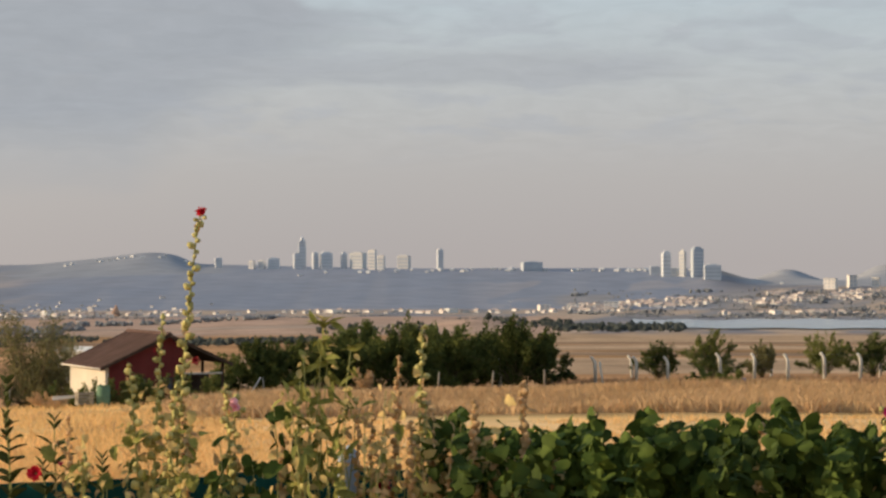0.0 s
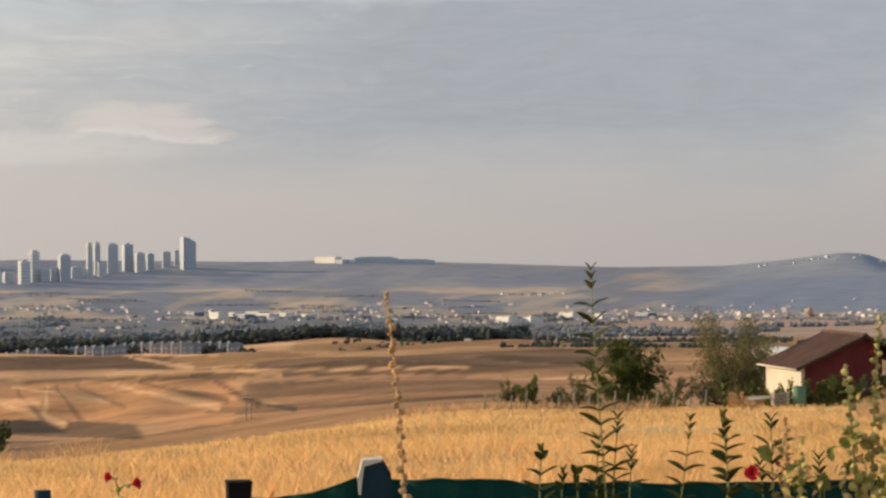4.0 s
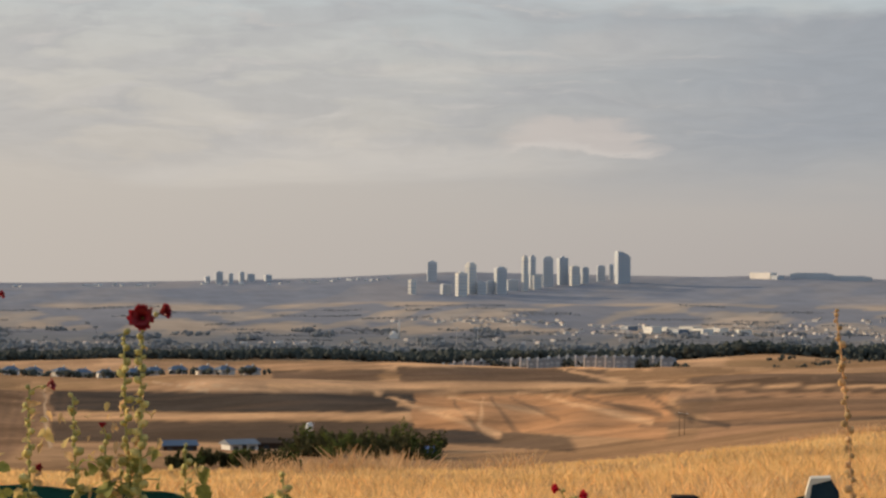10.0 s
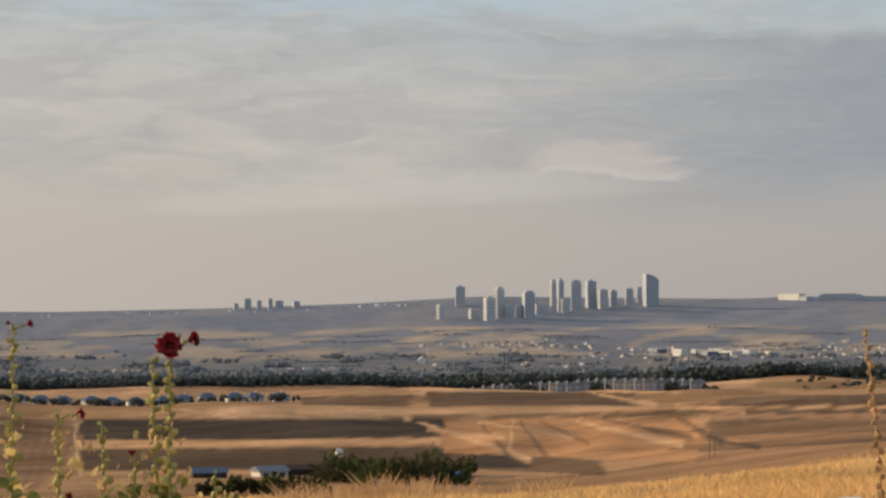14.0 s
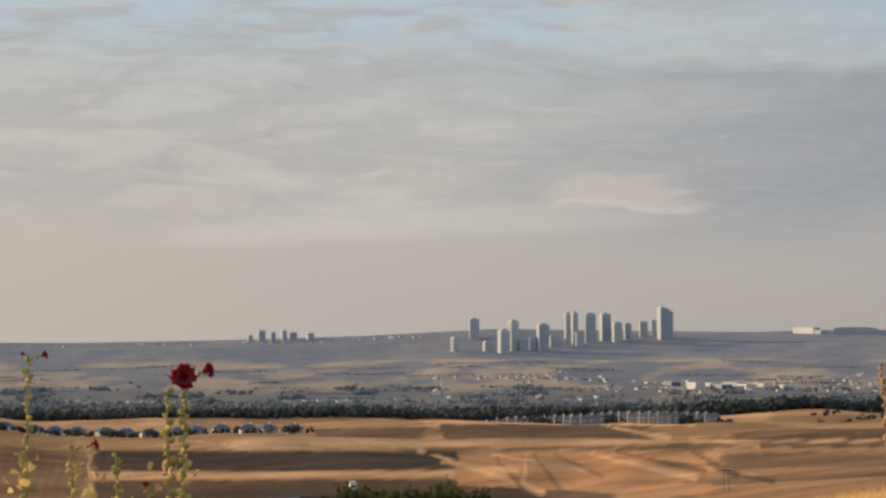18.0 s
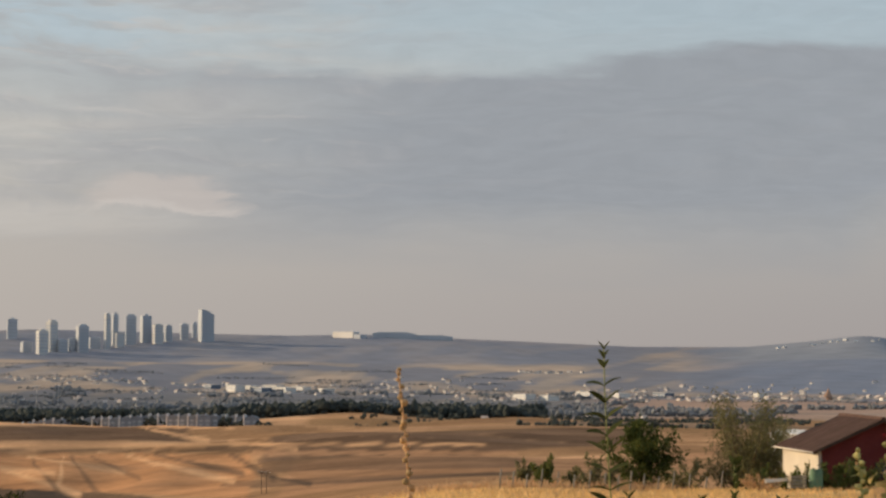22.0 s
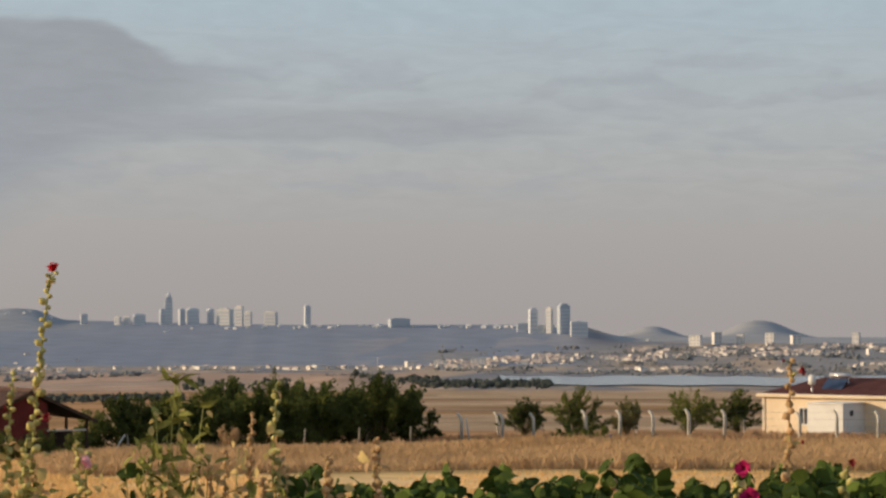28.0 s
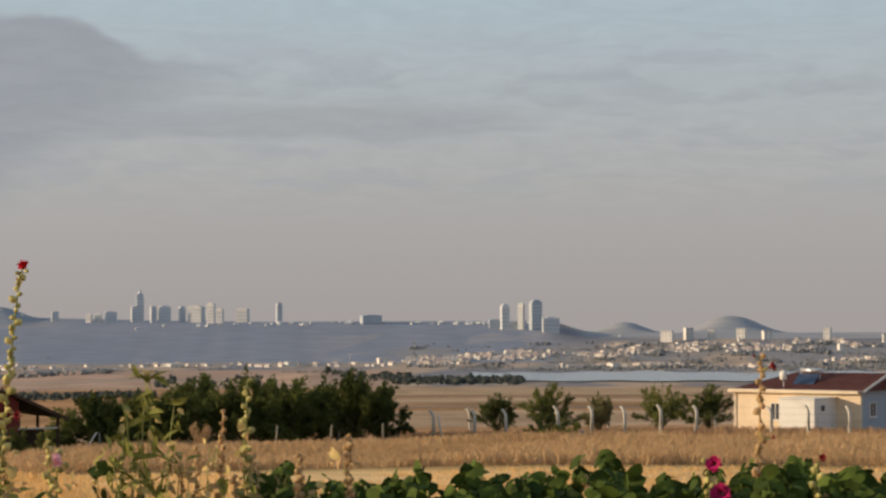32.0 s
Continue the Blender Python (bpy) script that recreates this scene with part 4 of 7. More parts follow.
# ---- the white house ----
def white_house():
    h = root("white_house", spot(-12.3, 202, 0.56, -27), "cream single-storey house with a dark red roof", "house")
    W, eave, top, D = 13.2, 2.75, 4.25, 9.0
    x0 = -W / 2 + 0.2
    x1 = x0 + 11.75
    part("wall", box(x0, 0, -2, x1, 0.25, eave, 0.01), "cream_wall", h, "cream rendered front wall in the sun")
    part("wall", box(x0, 0.25, -2, x0 + 0.25, D, eave), "cream_wall", h)
    part("wall", box(x0 + 0.25, D - 0.25, -2, x1, D, eave), "cream_wall", h)
    part("cornice", box(x0 - 0.35, -0.45, eave - 0.12, x1 - 0.05, -0.004, eave + 0.14, 0.03), "cream_wall", h)
    # the gable end; its shade is painted in as a blue-grey wall colour
    gable = bmesh.new()
    ring = [(0.25, -2), (D - 0.25, -2), (D - 0.25, eave), (D / 2, top - 0.1), (0.25, eave)]
    ends = [[gable.verts.new((x, y, z)) for y, z in ring] for x in (x1 - 0.25, x1)]
    gable.faces.new(ends[0])
    gable.faces.new(ends[1][::-1])
    for k in range(5):
        gable.faces.new((ends[0][k], ends[1][k], ends[1][(k + 1) % 5], ends[0][(k + 1) % 5]))
    bmesh.ops.recalc_face_normals(gable, faces=gable.faces[:])
    part("gable_wall", gable, "blue_grey", h, "gable wall, its shade put in as a blue-grey colour")
    # roof: hipped at one end, gabled at the other
    bm = bmesh.new()
    a = [bm.verts.new(p) for p in ((x0 - 0.2, -0.25, eave + 0.15), (x1 + 0.4, -0.25, eave + 0.15), (x1 + 0.4, D + 0.2, eave + 0.15), (x0 - 0.2, D + 0.2, eave + 0.15))]
    r = [bm.verts.new(p) for p in ((x0 + 3.6, D / 2, top), (x1 + 0.4, D / 2, top))]
    for f in ((a[0], a[1], r[1], r[0]), (a[1], a[2], r[1]), (a[2], a[3], r[0], r[1]), (a[3], a[0], r[0]), (a[3], a[2], a[1], a[0])):
        bm.faces.new(f)
    bmesh.ops.recalc_face_normals(bm, faces=bm.faces[:])
    part("roof", bm, "red_roof", h)
    n = 30
    for k in range(n):
        x = x0 - 0.1 + (k + 0.5) / n * (x1 + 0.4 - x0)
        reach = min(1.0, (x - x0 + 0.2) / 3.8)
        part("roof_rib", tube(((x, -0.25, eave + 0.17), (x, -0.25 + (D / 2 + 0.25) * reach, eave + 0.17 + (top - eave - 0.15) * reach)), 0.02, 4), "red_roof", h)
    for y0, y1 in ((-0.3, D / 2), (D + 0.3, D / 2)):
        slab("barge_board", "white_wall", h, (x1 + 0.4, y0, eave + 0.2), (x1 + 0.46, y0, eave + 0.2), (x1 + 0.46, y1, top + 0.06), (x1 + 0.4, y1, top + 0.06), 0.22)
    part("gutter", tube(((x0 - 0.2, -0.3, eave + 0.12), (x1 + 0.4, -0.3, eave + 0.12)), 0.05, 6), "white_wall", h)
    window_unit(h, 1.6, 0.7, 2.8, 1.9, -0.01, 2).matrix_basis = pose(x1, 0, 0, 0, 0, 90)
    window_unit(h, 5.2, 0.7, 6.4, 1.9, -0.01, 2).matrix_basis = pose(x1, 0, 0, 0, 0, 90)
    window_unit(h, x0 + 3.5, 0.35, x0 + 4.4, 1.8, -0.01)
    part("downpipe", tube(((x0 + 0.2, -0.1, -1.5), (x0 + 0.2, -0.1, eave)), 0.05), "white_wall", h)
    # flat-roofed annex
    ax, ay = x0 + 6.3, -3.9
    part("annex_wall", box(ax, ay, -2.5, ax + 3.2, ay + 0.2, 2.25, 0.01), "white_wall", h, "white annex wall")
    part("annex_wall", box(ax + 3.0, ay + 0.2, -2.5, ax + 3.2, 0, 2.25), "white_wall", h)
    part("annex_wall", box(ax, ay + 0.2, -2.5, ax + 0.2, 0, 2.25), "white_wall", h)
    part("annex_roof", box(ax - 0.08, ay - 0.08, 2.25, ax + 3.28, 0, 2.37, 0.02), "white_wall", h)
    v = part("vent_window", box(ax + 3.2, ay + 1.2, 1.3, ax + 3.24, ay + 1.8, 1.75, 0.01), "glass", h)
    part("vent_pipe", tube(((ax + 3.26, ay + 0.5, -1.0), (ax + 3.26, ay + 0.5, 0.9)), 0.05), "white_wall", h)
    # solar water heater on the roof
    s = root("solar_heater", h.matrix_world @ pose(x0 + 4.9, 1.0, eave + 0.3), "solar water heater with blue panel and white tank on the roof", "solar heater")
    slab("panel", "solar", s, (0, 0, 0.1), (1.9, 0, 0.1), (1.9, 1.5, 1.15), (0, 1.5, 1.15), 0.08, "dark blue collector panel")
    part("tank", tube(((0.1, 1.7, 1.42), (2.0, 1.7, 1.42)), 0.17, 10), "steel", s, "dull metal tank")
    for k in (0.1, 1.8):
        part("strut", tube(((k, 1.7, -0.2), (k, 1.7, 1.25)), 0.035, 5), "steel", s)
        part("strut", tube(((k, 0.05, -0.1), (k, 0.05, 0.1)), 0.035, 5), "steel", s)
    q = root("water_tank", h.matrix_world @ pose(x0 + 4.5, 0.4, eave + 0.15), "small white water tank on a pole above the roof", "water tank")
    part("pole", tube(((0, 0, -0.2), (0, 0, 0.8)), 0.05), "steel", q)
    part("drum", tube(((0, 0, 0.8), (0, 0, 0.85), (0, 0, 1.5), (0, 0, 1.6)), (0.2, 0.3, 0.3, 0.12), 10), "white_wall", q)
    return h


white_house()


# ---- concrete fence posts with bent tops ----
def post_mesh():
    bm = tube(((0, 0, -0.4), (0, 0, 1.55), (0.03, 0, 1.75), (0.12, 0, 1.93), (0.26, 0, 2.08)), (0.115, 0.105, 0.095, 0.09, 0.075), 4)
    return bm


FENCE_NEAR = (-1.35, -3.62, -4.57, -5.32, -6.57, -7.35, -8.15, -9.0, -9.82, -11.6, -12.45, -13.4)
FENCE_FAR = (-4.48, -6.37, -7.76, -10.3, -14.4)


def build_fences():
    first = root("fence_post", spot(FENCE_NEAR[0], 152, 0, 180), "weathered concrete fence post with a bent top", "fence post", "concrete fence posts")
    part("post", post_mesh(), "concrete", first)
    for row, d in ((FENCE_NEAR[1:], 152), (FENCE_FAR, 178)):
        for k, az in enumerate(row):
            copy_thing(first, spot(az, d + 2 * math.sin(k * 3.1), -0.05 * (k % 3), 180 + 9 * math.sin(k * 2.3)) @ pose(0, 0, 0, 1.5 * math.sin(k * 5), 2 * math.cos(k * 4)))
    b = root("fence_brace", spot(-3.75, 152), "leaning concrete brace against a fence post", "fence brace")
    part("brace", tube(((-0.7 + 0.9, 0, -0.3), (-0.1, 0, 1.75)), 0.06, 4), "concrete", b)
    w = root("fence_wire", pose(0, 0, 0), "thin wires strung along the concrete posts", "fence wire")
    for z in (0.5, 1.0, 1.5, 1.95):
        for row, d in ((FENCE_NEAR, 152), (FENCE_FAR, 178)):
            pts = [(*polar(a, d), ground(a, d) + z) for a in row]
            part("wire", tube(pts, 0.004, 3), "wire", w)


build_fences()

rng = np.random.default_rng(7)


# ---- woods: ragged crowns, many trees ----
def crown_shape():
    bm = bmesh.new()
    bmesh.ops.create_icosphere(bm, subdivisions=1, radius=1.0)
    v = np.array([p.co[:] for p in bm.verts])
    f = np.array([[q.index for q in p.verts] for p in bm.faces])
    bm.free()
    return v, f


def wood(name, label, spots, tall, mat="far_wood", lumps=3):
    """Trees too far and too many to count: each a few lumpy, uneven leaf masses over one foot."""
    v, f = crown_shape()
    n = len(spots)
    az, d = np.repeat(spots[:, 0], lumps), np.repeat(spots[:, 1], lumps)
    h = np.repeat(tall * rng.uniform(0.5, 1.2, n), lumps)
    m = n * lumps
    r = h * rng.uniform(0.24, 0.42, m)
    x = -d * np.sin(np.radians(az)) + rng.normal(0, 0.28, m) * h
    y = d * np.cos(np.radians(az)) + rng.normal(0, 0.28, m) * h
    z = height(az, d) + h * rng.uniform(0.22, 0.72, m)
    lump = 1 + rng.normal(0, 0.22, (m, len(v), 1))
    size = np.stack((r, r, r * rng.uniform(0.8, 1.3, m)), 1)[:, None, :]
    vs = (v[None] * lump * size + np.stack((x, y, z), 1)[:, None, :]).reshape(-1, 3)
    fs = (f[None] + (np.arange(m) * len(v))[:, None, None]).reshape(-1, 3)
    return tagged(sheet(name, vs.tolist(), fs.tolist(), mat), label, "woods", kind="stuff")


def spread(n, az0, az1, d0, d1):
    return np.stack((rng.uniform(az0, az1, n), rng.uniform(d0, d1, n)), 1)


def clumps(n, az0, az1, d0, d1):
    """Groves stretched across the slope."""
    rows = []
    for k in range(n):
        a, d, m = rng.uniform(az0, az1), rng.uniform(d0, d1), int(rng.integers(8, 34))
        rows.append(np.stack((rng.normal(a, 0.16, m), rng.normal(d, 14, m)), 1))
    return np.concatenate(rows)


wood("tree_belt", "long dark belt of trees across the valley floor", np.concatenate((spread(760, 14.5, 21.5, 1960, 2060), spread(200, 17.5, 22.5, 1900, 1960))), 9.5, "far_wood", 4)
wood("tree_belt", "low dark belt of trees behind the terraced houses", spread(1500, 21.5, 41, 1975, 2050), 6.8, "far_wood", 4)
wood("tree_belt", "broken line of trees behind the belt, greyed by haze in their colour", np.concatenate((spread(420, 11, 41, 2120, 2500), spread(300, 28, 41, 2250, 2330), spread(220, 9, 16, 2080, 2110), spread(160, 8.5, 13, 2240, 2265), spread(120, 4, 9, 2450, 2480))), 5, "hazed_bush", 4)
wood("tree_belt", "clumps of trees among the valley houses, haze in their colour", clumps(80, 12, 40, 2090, 2950), 5.0, "hazed_bush", 4)
wood("copse", "groves between the houses of the hill town, haze in their colour", clumps(46, -16.5, -3.2, 2800, 3480), 5.0, "hazed_bush", 4)
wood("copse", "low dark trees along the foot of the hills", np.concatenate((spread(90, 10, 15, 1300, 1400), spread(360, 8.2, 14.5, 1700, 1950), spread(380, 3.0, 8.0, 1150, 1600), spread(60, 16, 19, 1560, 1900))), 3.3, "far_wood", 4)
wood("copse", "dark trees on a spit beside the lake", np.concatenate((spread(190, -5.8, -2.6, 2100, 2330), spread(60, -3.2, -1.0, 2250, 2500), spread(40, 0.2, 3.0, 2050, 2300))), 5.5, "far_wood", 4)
wood("copse", "trees among the houses of the hillside, coloured grey for haze", np.concatenate((spread(200, -17, -3, 2760, 3500), spread(120, 6, 40, 2550, 3100), spread(90, -17, -7, 2745, 2900), spread(150, -16, -6, 2690, 2900), spread(70, -16, -3.5, 2950, 3500))), 3.6, "hazed_bush", 4)


def hedgerows(n, az0, az1, d0, d1):
    """Rows of bushes that run across the slope."""
    rows = []
    for k in range(n):
        a, d, m = rng.uniform(az0, az1), rng.uniform(d0, d1), int(rng.integers(10, 40))
        step = rng.uniform(2.2, 3.6) / d * 57.3
        rows.append(np.stack((a + step * np.arange(m), d + rng.normal(0, 4, m) + rng.uniform(-2, 2) * np.arange(m)), 1))
    return np.concatenate(rows)


wood("hedgerow", "hedges running across the far valley, coloured grey for haze", np.concatenate((hedgerows(70, 12, 40, 2200, 3000), hedgerows(36, 12, 40, 3000, 3700), hedgerows(14, -2, 12, 2700, 2960), hedgerows(26, -17, -4, 2760, 3400))), 2.6, "hazed_bush", 3)


# ---- villages ----
def village(name, label, spots, size, wall="far_white", roof="far_roof", tallest=1.0):
    """Houses too small to tell apart: each a body with a pitched roof."""
    for what, mat in (("house_walls", wall), ("house_roofs", roof)):
        vs, fs = [], []
        r2 = np.random.default_rng(len(spots) + int(spots[0, 1]))
        for az, d in spots:
            w, l, h, turn = size * r2.uniform(0.7, 1.5), size * r2.uniform(0.6, 1.1), size * r2.uniform(0.45, 0.8) * (tallest if r2.random() < 0.25 else 1), r2.uniform(0, 3.14)
            m = spot(az, d, 0, math.degrees(turn))
            o = len(vs)
            if what == "house_walls":
                pts = [(-w, -l, -3), (w, -l, -3), (w, l, -3), (-w, l, -3), (-w, -l, h), (w, -l, h), (w, l, h), (-w, l, h)]
                q = ((0, 1, 5, 4), (1, 2, 6, 5), (2, 3, 7, 6), (3, 0, 4, 7), (4, 5, 6, 7))
            else:
                e = 1.08
                pts = [(-w * e, -l * e, h), (w * e, -l * e, h), (w * e, l * e, h), (-w * e, l * e, h), (-w * e, 0, h + l * 0.55), (w * e, 0, h + l * 0.55)]
                q = ((0, 1, 5, 4), (2, 3, 4, 5), (1, 2, 5), (3, 0, 4), (3, 2, 1, 0))
            vs += [tuple(m @ Vector(p)) for p in pts]
            fs += [tuple(o + i for i in f) for f in q]
        if what == "house_walls":
            holder = tagged(sheet(name, vs, fs, mat), label, "village", kind="stuff")
        else:
            sheet("roofs", vs, fs, mat, holder)["kind"] = "stuff"


def knot(n, az, d, saz, sd):
    return np.stack((rng.normal(az, saz, n), rng.normal(d, sd, n)), 1)


village("village", "scattered white village houses on the valley floor", np.concatenate((knot(60, 9.5, 3050, 2.2, 120), knot(40, 14, 3020, 2.5, 100), knot(30, 18.5, 3100, 1.5, 60), knot(14, 23, 2900, 1.2, 60), knot(26, 21.4, 2980, 0.7, 50), knot(20, 20.4, 2960, 0.5, 40), knot(50, 17, 2950, 2.2, 110), knot(34, 14.6, 2780, 1.0, 40), knot(40, 11, 2900, 1.5, 90))), 2.5)
village("village", "rows of pale houses on the far hillside", np.concatenate((knot(22, 26, 3250, 0.8, 25), knot(22, 24.9, 3210, 0.9, 35), knot(16, 22.8, 3160, 0.7, 25), knot(14, 14.2, 3600, 0.6, 20), knot(10, 17, 3300, 0.8, 40))), 3.0)
village("village", "small pale houses among valley trees", np.concatenate((knot(14, 36, 2480, 1.6, 40), knot(10, 30, 2560, 2.0, 40), knot(14, 25, 2650, 1.8, 50), knot(10, 14.5, 2000, 1.0, 40))), 2.4)
village("village", "tiny houses strung below the wooded escarpment", np.concatenate((knot(34, 7.5, 2950, 1.3, 40), knot(40, 1.0, 3010, 2.2, 20), knot(14, 9.5, 2980, 0.5, 30))), 3.4)
def quarters(n, az0, az1, d0, d1, seed):
    """Houses gathered in quarters: groups along the contour, with open slope between them."""
    q = np.random.default_rng(seed)
    rows = []
    for k in range(n):
        u = q.uniform()
        a, d, m = az0 + (az1 - az0) * u, d0 + (d1 - d0) * u + q.normal(0, 55), int(q.integers(4, 26))
        rows.append(np.stack((q.normal(a, 0.22, m), q.normal(d, 13, m)), 1))
    return np.concatenate(rows)


village("hill_town", "cream houses crowded on the slope above the lake", np.concatenate((quarters(16, -3.1, -5.2, 3085, 3170, 1), quarters(30, -4.6, -15.5, 3170, 3480, 2), quarters(10, -6.0, -16, 2950, 3000, 4))), 3.1, "far_white", "far_roof", 1.8)
village("ridge_town", "small pale blocks along the skyline", np.concatenate((knot(14, 7.4, 4400, 0.7, 14), knot(40, -1.6, 3865, 2.4, 14), knot(30, -5, 3850, 0.7, 12), knot(22, 34, 4390, 2.0, 30), knot(14, 29, 4420, 0.8, 20))), 2.9, "tower_pale", "tower_grey")


def block(az, d, w, h, depth, wall, label, floors=4, turn=None):
    """A larger building that stands out: body, roof slab and windows."""
    b = root("apartment_block", spot(az, d, 0, 20 * math.sin(az * 7) if turn is None else turn), label, "building")
    part("body", box(-w / 2, -depth / 2, -6, w / 2, depth / 2, h, 0.1), wall, b)
    part("roof_slab", box(-w / 2 - 0.4, -depth / 2 - 0.4, h, w / 2 + 0.4, depth / 2 + 0.4, h + 0.6), "tower_pale", b)
    cols = max(2, int(w / 5))
    for f in range(floors):
        for c in range(cols):
            x = -w / 2 + (c + 0.5) * w / cols
            z = h * (f + 0.35) / floors
            part("window", box(x - w / cols * 0.25, -depth / 2 - 0.1, z, x + w / cols * 0.25, -depth / 2 + 0.1, z + h / floors * 0.5), "far_window", b)
    return b


for az, d, w, h in ((-9.15, 3480, 17, 15), (-9.65, 3500, 12, 17), (-10.2, 3510, 10, 13), (-10.9, 3530, 13, 15), (-11.5, 3560, 14, 13), (-12.9, 3560, 10, 18), (-14.3, 3500, 15, 12), (-13.2, 3300, 6, 8), (-3.1, 3060, 16, 7), (-2.4, 3050, 14, 7), (-4.0, 3080, 18, 9), (-7.9, 2900, 9, 5)):
    block(az, d, w, h, 10, "far_white", "cream apartment block above the lake shore", 3)
for k, (az, d, w, h) in enumerate(((21.75, 2960, 22, 8), (21.45, 2985, 30, 7), (21.15, 2940, 34, 6), (20.85, 2990, 26, 8), (20.55, 2950, 30, 6), (20.2, 3010, 24, 6), (19.6, 2960, 16, 5), (22.3, 3060, 18, 5), (14.9, 2760, 26, 6), (14.3, 2750, 22, 5), (13.4, 2900, 26, 6), (12.6, 2880, 20, 5), (11.6, 2930, 24, 5), (9.3, 2960, 16, 5), (2.6, 3000, 16, 4), (-0.2, 3005, 10, 5))):
    block(az, d, w, h, 14, "blue_shed" if k % 5 == 2 else "white_wall", "long pale industrial hall on the valley floor", 1, -58 + 9 * math.sin(k * 2.7))
f = root("factory_hall", spot(19.15, 4440, 0, -48), "long sunlit hall on the far skyline", "factory")
part("body", box(-28, -8, -8, 28, 8, 11, 0.2), "far_white", f)
part("low_wing", box(30, -8, -8, 48, 8, 6, 0.2), "tower_grey", f)
for a, w, h in ((18.0, 40, 11), (17.2, 46, 8)):
    g = root("factory_hall", spot(a, 4450, 0, 0), "grey hall on the far skyline", "factory")
    part("body", solid(((-w, -8), (w, -8), (w, h * 0.7), (w * 0.6, h), (-w * 0.7, h), (-w, h * 0.8)), 16, at=-8), "tower_grey", g)


# ---- terraced houses, villas, cabins ----
def terrace_house(az, d, first):
    t = root("terraced_house", spot(az, d, 0, -5), "grey three-storey terraced house with white party walls", "house", "terraced houses")
    part("body", box(-4.6, -5, -6, 4.6, 5, 7.0, 0.1), "slate", t)
    part("party_wall", box(-5.4, -5.6, -6, -4.6, 5.6, 8.9, 0.1), "far_white", t)
    part("roof", solid(((-4.6, 7.0), (4.6, 7.0), (0, 8.6)), 10.4, at=-5.2), "slate", t)
    for z in (0.6, 3.4):
        for x in (-2.3, 2.3):
            part("window", box(x - 1.2, -5.12, z, x + 1.2, -4.9, z + 1.6), "far_window", t)
    return t


house0 = terrace_house(21.35, 1640, True)
for k in range(1, 30):
    az = 21.35 + 0.225 * k + 0.03 * math.sin(k * 5)
    copy_thing(house0, spot(az, 1640 + 7.5 * k + 12 * math.sin(k * 0.8), -0.0085 * k * k, -5) @ pose(0, 0, 0, 0, 0, 3 * math.sin(k * 3)))


def villa(az, d):
    v = root("villa", spot(az, d, 0, 20), "pale villa with a low grey-blue hipped roof", "house", "valley villas")
    part("wall", box(-5, -4, -4, 5, 4, 3.2, 0.1), "far_white", v)
    bm = bmesh.new()
    a = [bm.verts.new(p) for p in ((-6, -5, 3.2), (6, -5, 3.2), (6, 5, 3.2), (-6, 5, 3.2))]
    r = [bm.verts.new(p) for p in ((-2, 0, 5.6), (2, 0, 5.6))]
    for q in ((a[0], a[1], r[1], r[0]), (a[1], a[2], r[1]), (a[2], a[3], r[0], r[1]), (a[3], a[0], r[0]), (a[3], a[2], a[1], a[0])):
        bm.faces.new(q)
    part("roof", bm, "blue_shed", v)
    part("chimney", box(1.6, 0.4, 4.0, 2.4, 1.2, 6.6), "far_white", v)
    for x in (-3, 0, 3):
        part("window", box(x - 0.8, -4.12, 0.9, x + 0.8, -3.9, 2.4), "far_window", v)
    return v


villa0 = villa(31.3, 1400)
for k in range(1, 14):
    copy_thing(villa0, spot(31.3 + 0.56 * k + 0.06 * math.sin(k * 2.2), 1400 + 14 * k, 0, 20 + 12 * math.sin(k * 1.7)))
wood("garden_trees", "dark garden trees along the villa row", np.stack((np.linspace(31.0, 39.5, 80) + rng.normal(0, 0.1, 80), np.linspace(1385, 1590, 80)), 1), 4.5, "far_wood")
wood("garden_trees", "dark garden trees along the terraced houses", np.stack((np.linspace(20.9, 27.6, 110) + rng.normal(0, 0.06, 110), np.linspace(1625, 1850, 110)), 1), 5.5, "far_wood")


def cabin(az, d, w, label, wall, roof, turn=10):
    c = root("farm_cabin", spot(az, d, -0.9, turn), label, "cabin", "farm cabins")
    part("wall", box(-w / 2, -2, -1.5, w / 2, 2, 1.9, 0.02), wall, c)
    part("roof", solid(((-2.5, 1.85), (2.5, 1.85), (2.5, 1.98), (0, 2.75), (-2.5, 1.98)), w + 0.6, axis="x", at=-w / 2 - 0.3), roof, c)
    part("door", box(-0.4, -2.06, -0.2, 0.5, -2.0, 1.9), "dark_wood", c)
    for x in (-w * 0.3, w * 0.3):
        part("window", box(x - 0.5, -2.05, 0.7, x + 0.5, -1.98, 1.6), "glass", c)
    return c


cabin(33.0, 428, 6.0, "small dark farm cabin with a grey-blue roof", "dark_wood", "blue_shed")
cabin(31.55, 432, 5.4, "small white farm cabin among bushes", "white_wall", "slate", 24)
cabin(30.55, 436, 8.4, "long farm cabin with a dark roof", "dark_wood", "dark_wood", -8)
cabin(27.15, 392, 2.8, "farm shelter with a blue tarpaulin roof", "cream_wall", "blue_tarp", 0)
w = root("water_tower", spot(29.9, 440), "small white tank on legs by the cabins", "water tank")
part("tank", tube(((0, 0, 2.8), (0, 0, 2.9), (0, 0, 4.2), (0, 0, 4.4)), (0.5, 0.7, 0.7, 0.3), 10), "white_wall", w)
for x, y in ((-0.4, -0.4), (0.4, -0.4), (0.4, 0.4), (-0.4, 0.4)):
    part("leg", tube(((x, y, -0.5), (x, y, 2.9)), 0.05, 4), "steel", w)


